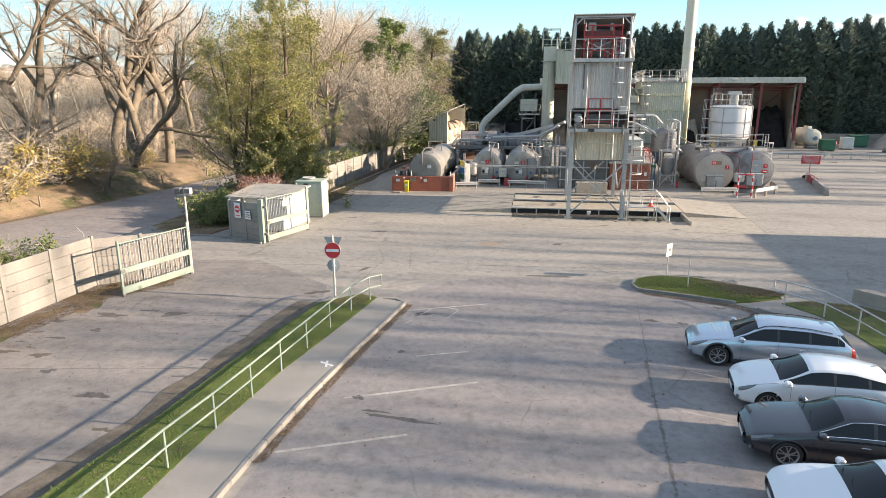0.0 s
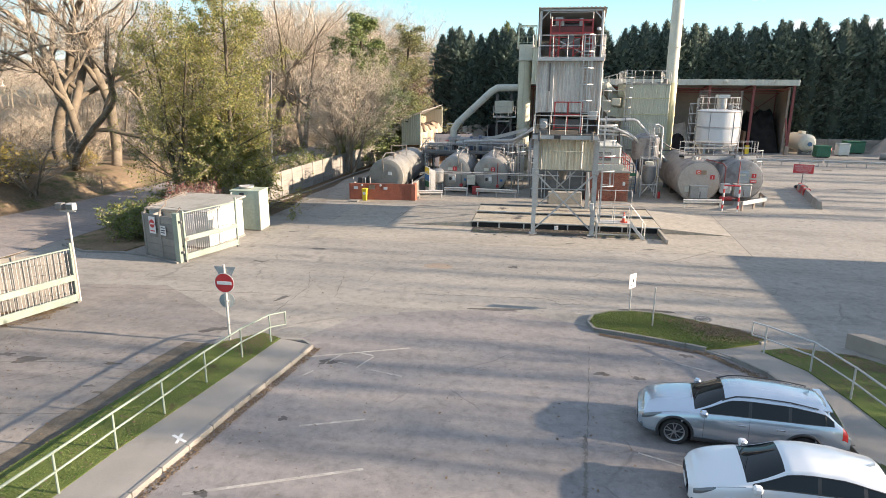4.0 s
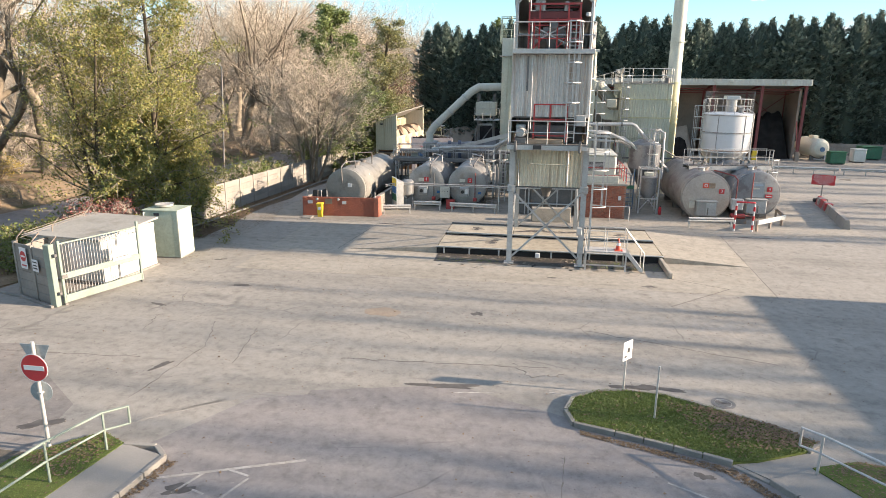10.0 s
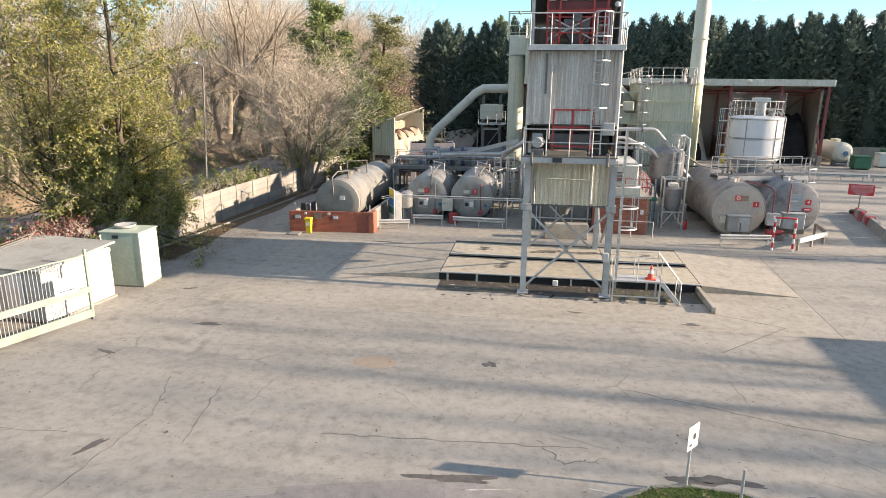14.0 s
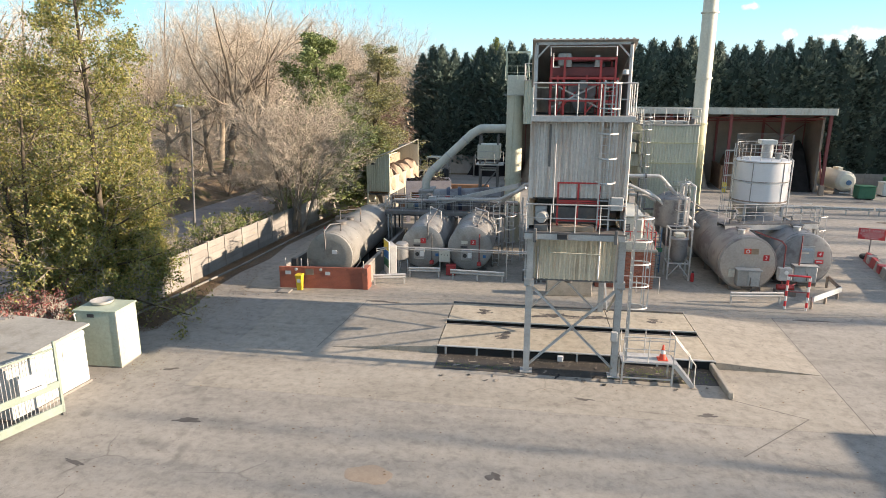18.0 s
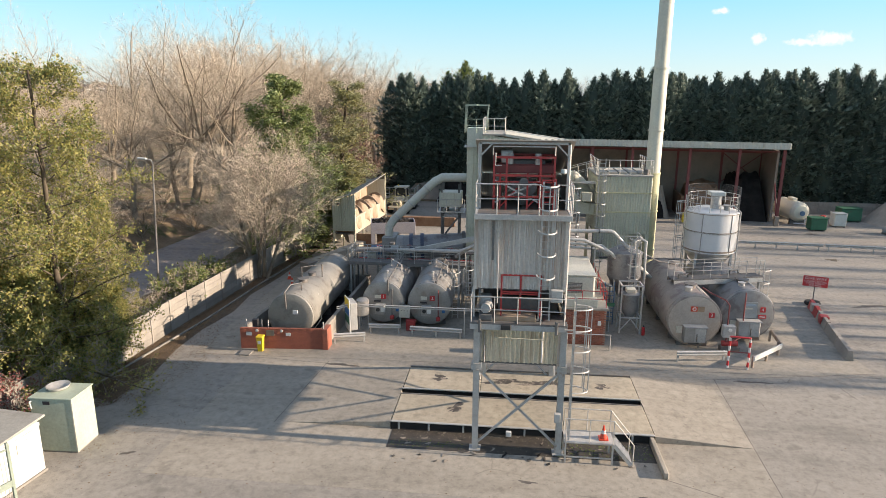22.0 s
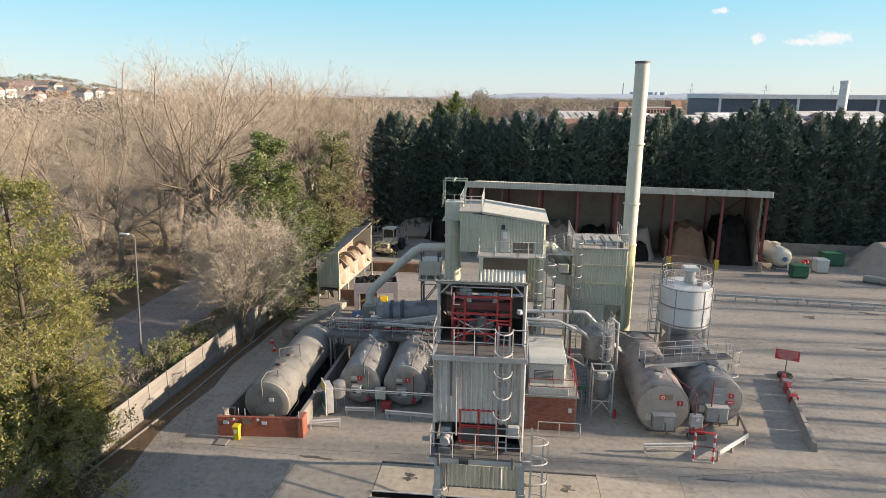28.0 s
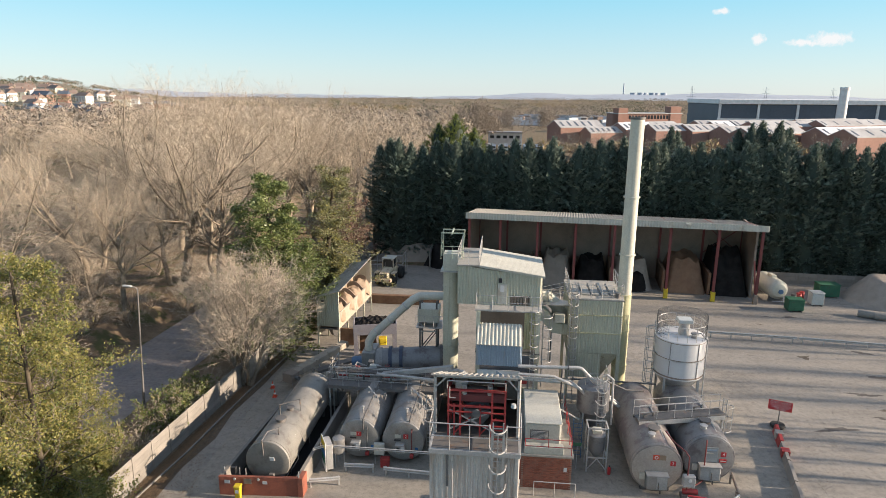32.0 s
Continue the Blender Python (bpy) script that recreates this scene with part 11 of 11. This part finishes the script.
put(ivy_b, -21.5, 41.0, 11.5, "slender tree with dull olive foliage", "leafy trees", 90, 1.5, "ivy_tree")
put(small_tree, -20.05, 24.7, 13.2, "bare fine-twigged small tree against the fence", "small bare trees", 0, 1.05)
put(small_tree, -22.6, 29.6, 9.0, "bare fine-twigged small tree behind the fence", "small bare trees", 130, 0.7)
put(beech, -19.4, 64.0, 11.5, "small tree with sparse red-brown leaves at the hedge end", "leafy trees", 60, 1.1, "beech_tree")
for x, y, h in ((-23.8, -5.2, 1.7), (-24.6, -3.6, 1.9), (-23.0, -3.2, 1.6), (-25.2, -1.8, 1.7), (-24.2, -0.6, 1.6), (-24.0, 1.8, 2.2), (-23.2, 3.8, 2.4), (-22.6, 0.8, 2.2), (-22.4, 6.0, 2.6)):
    put(shrub_g, x, y, h, "dense green evergreen shrub beside the lane", "green shrubs", None, 1.25, "shrub")
for x, y in ((-21.6, -2.2), (-21.9, -0.8)):
    put(shrub_r, x, y, 3.0, "red-twigged shrub spilling over the fence", "red shrubs", None, 0.9, "shrub")
for x, y, h in ((-22.9, 10, 2.6), (-22.6, 13, 2.8), (-22.2, 16.5, 3.0), (-21.9, 19.5, 3.0), (-21.7, 22.5, 2.8), (-23.4, 18, 2.6), (-24.6, -24, 2.9), (-24.5, -27.5, 2.8), (-24.6, -31, 2.9), (-24.3, -21.5, 2.9)):
    put(bush_a, x, y, h, "straggling grey-brown bush leaning over the fence", "bare bushes", None, 1.2, "shrub")
    if h > 2.85 or y < -20:
        put(shrub_g, x - 0.3, y + 0.8, h - 0.35, "dull green bramble over the fence top", "green shrubs", None, 1.0, "shrub")
for i in range(34):
    y = -20 + i * 2.6
    x = -40.5 - 0.0 * i + (8.5 if y > 20 else (y + 20) * 0.16) * 0.8 + r_.uniform(-5.5, 0.0)
    put((shrub_y, bush_a)[i % 2] if y < 16 else bush_a, x, y, r_.uniform(1.2, 2.6) if 4 < y < 22 else r_.uniform(2.2, 4.2), "tangled undergrowth with yellowing leaves at the wood's edge", "undergrowth", None, 1.3, "shrub")
for i in range(70):
    put(bush_a, r_.uniform(-62, -37.5), r_.uniform(-18, 82), r_.uniform(3.0, 6.5), "tangled bare undergrowth inside the wood", "undergrowth", None, 1.4, "shrub")

# conifer hedge


def conifer(seed, h, r, mat="conifer"):
    """A core ringed by flat pointed plumes that sweep outward and up, to a ragged leader."""
    g = np.random.default_rng(seed)
    nb, per = 640, 11
    t = g.uniform(0.0, 1, nb) ** 0.8
    a_ = g.uniform(0, 2 * np.pi, nb)
    taper = np.minimum(1.0, (1.0 - t) * 3.8)
    rad = (r - 0.9) * taper * (1 + 0.16 * np.sin(t * 21 + a_ * 3 + seed)) * g.uniform(0.75, 1.15, nb)
    base = np.c_[rad * np.cos(a_), rad * np.sin(a_), h * (0.02 + 0.92 * t)]
    up = g.uniform(0.15, 0.8, nb) + 1.3 * (1 - taper)
    axis = np.c_[np.cos(a_) + g.normal(0, 0.25, nb), np.sin(a_) + g.normal(0, 0.25, nb), up]
    axis /= np.linalg.norm(axis, axis=1, keepdims=True)
    side = np.cross(axis, np.c_[np.cos(a_), np.sin(a_), np.full(nb, -0.4)] + g.normal(0, 0.35, (nb, 3)))
    side /= np.linalg.norm(side, axis=1, keepdims=True)
    length = g.uniform(0.8, 1.7, nb) * (0.4 + 0.6 * taper)
    tris = []
    for k in range(per):
        f = k / (per - 1)
        s_ = 1 if k % 2 else -1
        p = base + axis * (length * f * 0.72)[:, None] + g.normal(0, 0.05, (nb, 3))
        d = axis * g.uniform(0.8, 1.0, (nb, 1)) + side * (s_ * (0.85 - 0.75 * f) * g.uniform(0.6, 1.2, nb))[:, None] + g.normal(0, 0.26, (nb, 3))
        d /= np.linalg.norm(d, axis=1, keepdims=True)
        L = (length * (0.36 - 0.12 * f))[:, None]
        w = np.cross(d, np.cross(axis, side) + g.normal(0, 0.3, (nb, 3)))
        w *= L * 0.3 / (np.linalg.norm(w, axis=1, keepdims=True) + 1e-9)
        tris.append(np.stack([p - w, p + w, p + d * L], 1))
    q = np.concatenate(tris)
    n = len(q)
    return from_arrays("conifer_spray", q.reshape(-1, 3), np.arange(n * 3).reshape(-1, 3), mat)


con = []
for k in range(6):
    h, r = 17.2 + 0.25 * k, 2.5
    # thick core painted as the crown's inner shade, seen through gaps in the plumes
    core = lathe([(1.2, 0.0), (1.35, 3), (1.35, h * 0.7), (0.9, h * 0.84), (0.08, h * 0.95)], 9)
    con.append([("trunk", mesh_of("conifer_shade_core", core, "conifer_shade_core")), ("crown", conifer(50 + k, h, r))])
for i in range(60):
    k = r_.randrange(6)
    s_ = (18.9 + 0.02 * i + r_.uniform(-0.9, 0.8)) / (17.2 + 0.25 * k)
    plant_tree("conifer_tree", con[k], -17.2 + i * 1.74 + r_.uniform(-0.5, 0.5), 71.4 + r_.uniform(-0.6, 0.9) - i * 0.118, "dense dark green conifer in a tall hedge", r_.uniform(0, 360), s_, "conifer hedge")
for i in range(26):
    plant_tree("conifer_tree", con[r_.randrange(6)], -14.5 + i * 3.9 + r_.uniform(-0.6, 0.6), 73.6 + r_.uniform(-1.2, 1.2) - i * 0.27, "tall dark green conifer in the hedge's rear row", r_.uniform(0, 360), r_.uniform(0.98, 1.04), "conifer hedge")
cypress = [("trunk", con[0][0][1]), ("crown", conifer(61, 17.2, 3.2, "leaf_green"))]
for x, y, h in ((-7.2, 95, 22.3), (-10.6, 96.5, 20.4), (-3.8, 96, 19.6)):
    plant_tree("cypress_tree", cypress, x, y, "bright green conifer standing beyond the hedge", r_.uniform(0, 360), h / 17.2, "far conifers")
for x, y, h in ((49.2, 105, 20.6), (51.6, 106.5, 21.8), (54.4, 105, 20.9), (56.6, 106, 19.4), (47.2, 106, 19.0), (32.9, 100, 20.3), (34.4, 101, 19.2)):
    plant_tree("conifer_tree", con[r_.randrange(6)], x, y, "dark conifer standing beyond the hedge", r_.uniform(0, 360), h / 17.6, "far conifers")
for x, y, h in ((17, 101, 19.4), (20.5, 100, 20.0), (24, 102, 19.6), (27.5, 100, 19.0), (13.5, 103, 18.6), (63, 103, 19.2)):
    put(light_b, x, y, h, "bare tree in scrub beyond the hedge", "scrub trees", wide=1.2)
SLIM = [(11, 0.12, 30, 0.45, 3, 0.5), (6, 0.15, 40, 0.5, 2, 0.5), (3, 0.1, 42, 0.5, 1, 0.55), (2, 0.1, 44, 0.9, 1, 0.7)]
slim_a = bare("slim_a", 101, [(0, 0, 0.02, 0, 1, 12, 0.26)], SLIM, "bark", "twig", 0.16, 0.12, 0.04, (5, 4, 3))[0]
slim_b = bare("slim_b", 103, [(0, 0, 0.0, 0.05, 1, 12, 0.24), (0.3, 0.4, 0.1, 0.1, 1, 9, 0.16)], SLIM, "bark", "twig", 0.2, 0.1, 0.04, (5, 4, 3))[0]
for k in (slim_a, slim_b):
    TOPS[id(k)] = top_of(k)
# unseen trees and a building placed east of the yard to cast long shadows
east = [-20.3, -18.4] + [-43 + 2.3 * i for i in range(11) if i % 6 != 4] + [-16.4, -14.4, -11.9, -10.8, -8.6, -7.2, 7.4, 9.0, 11.6, 13.0, 15.4] + [17.5 + 2.5 * i for i in range(18) if i % 4 != 3]
for i, y in enumerate(east):
    y += r_.uniform(-0.3, 0.3)
    x = max(33.0 if y < -19 else 41.0, 0.705 * (y + 44) + 6) + r_.uniform(0, 4)
    put((slim_a, slim_b)[i % 2], x, y, (r_.uniform(20, 24) if y < -18 else (r_.uniform(16, 19) if y < 4 else ((x + 24) * r_.uniform(0.29, 0.33) if y < 27 else (x + 3) * r_.uniform(0.27, 0.31)))), "unseen slim upright tree placed east of the yard for its shadow", "boundary trees", wide=0.42 if y < -18 else (0.36 if y < 16 else 0.42), name="shade_tree")
# a further unseen row, kept low so that only the path bend is shaded
for k in range(18):
    put((slim_a, slim_b)[k % 2], 31 + r_.uniform(-2, 2), -24.5 + 0.52 * k, r_.uniform(7.8, 9.0), "unseen short bare tree added to shade the path bend", "boundary trees", wide=1.15, name="shade_tree")
off = thing("workshop", 24, -4, 0, "low plain workshop on the east side of the yard", "building", kind="structure")
part("wall", box(0, 14, -14, 0, 0, 3.75), "clad_grey", off)
part("roof", box(-0.3, 14.3, -14.3, 0.3, 3.75, 3.9), "roofsheet", off)
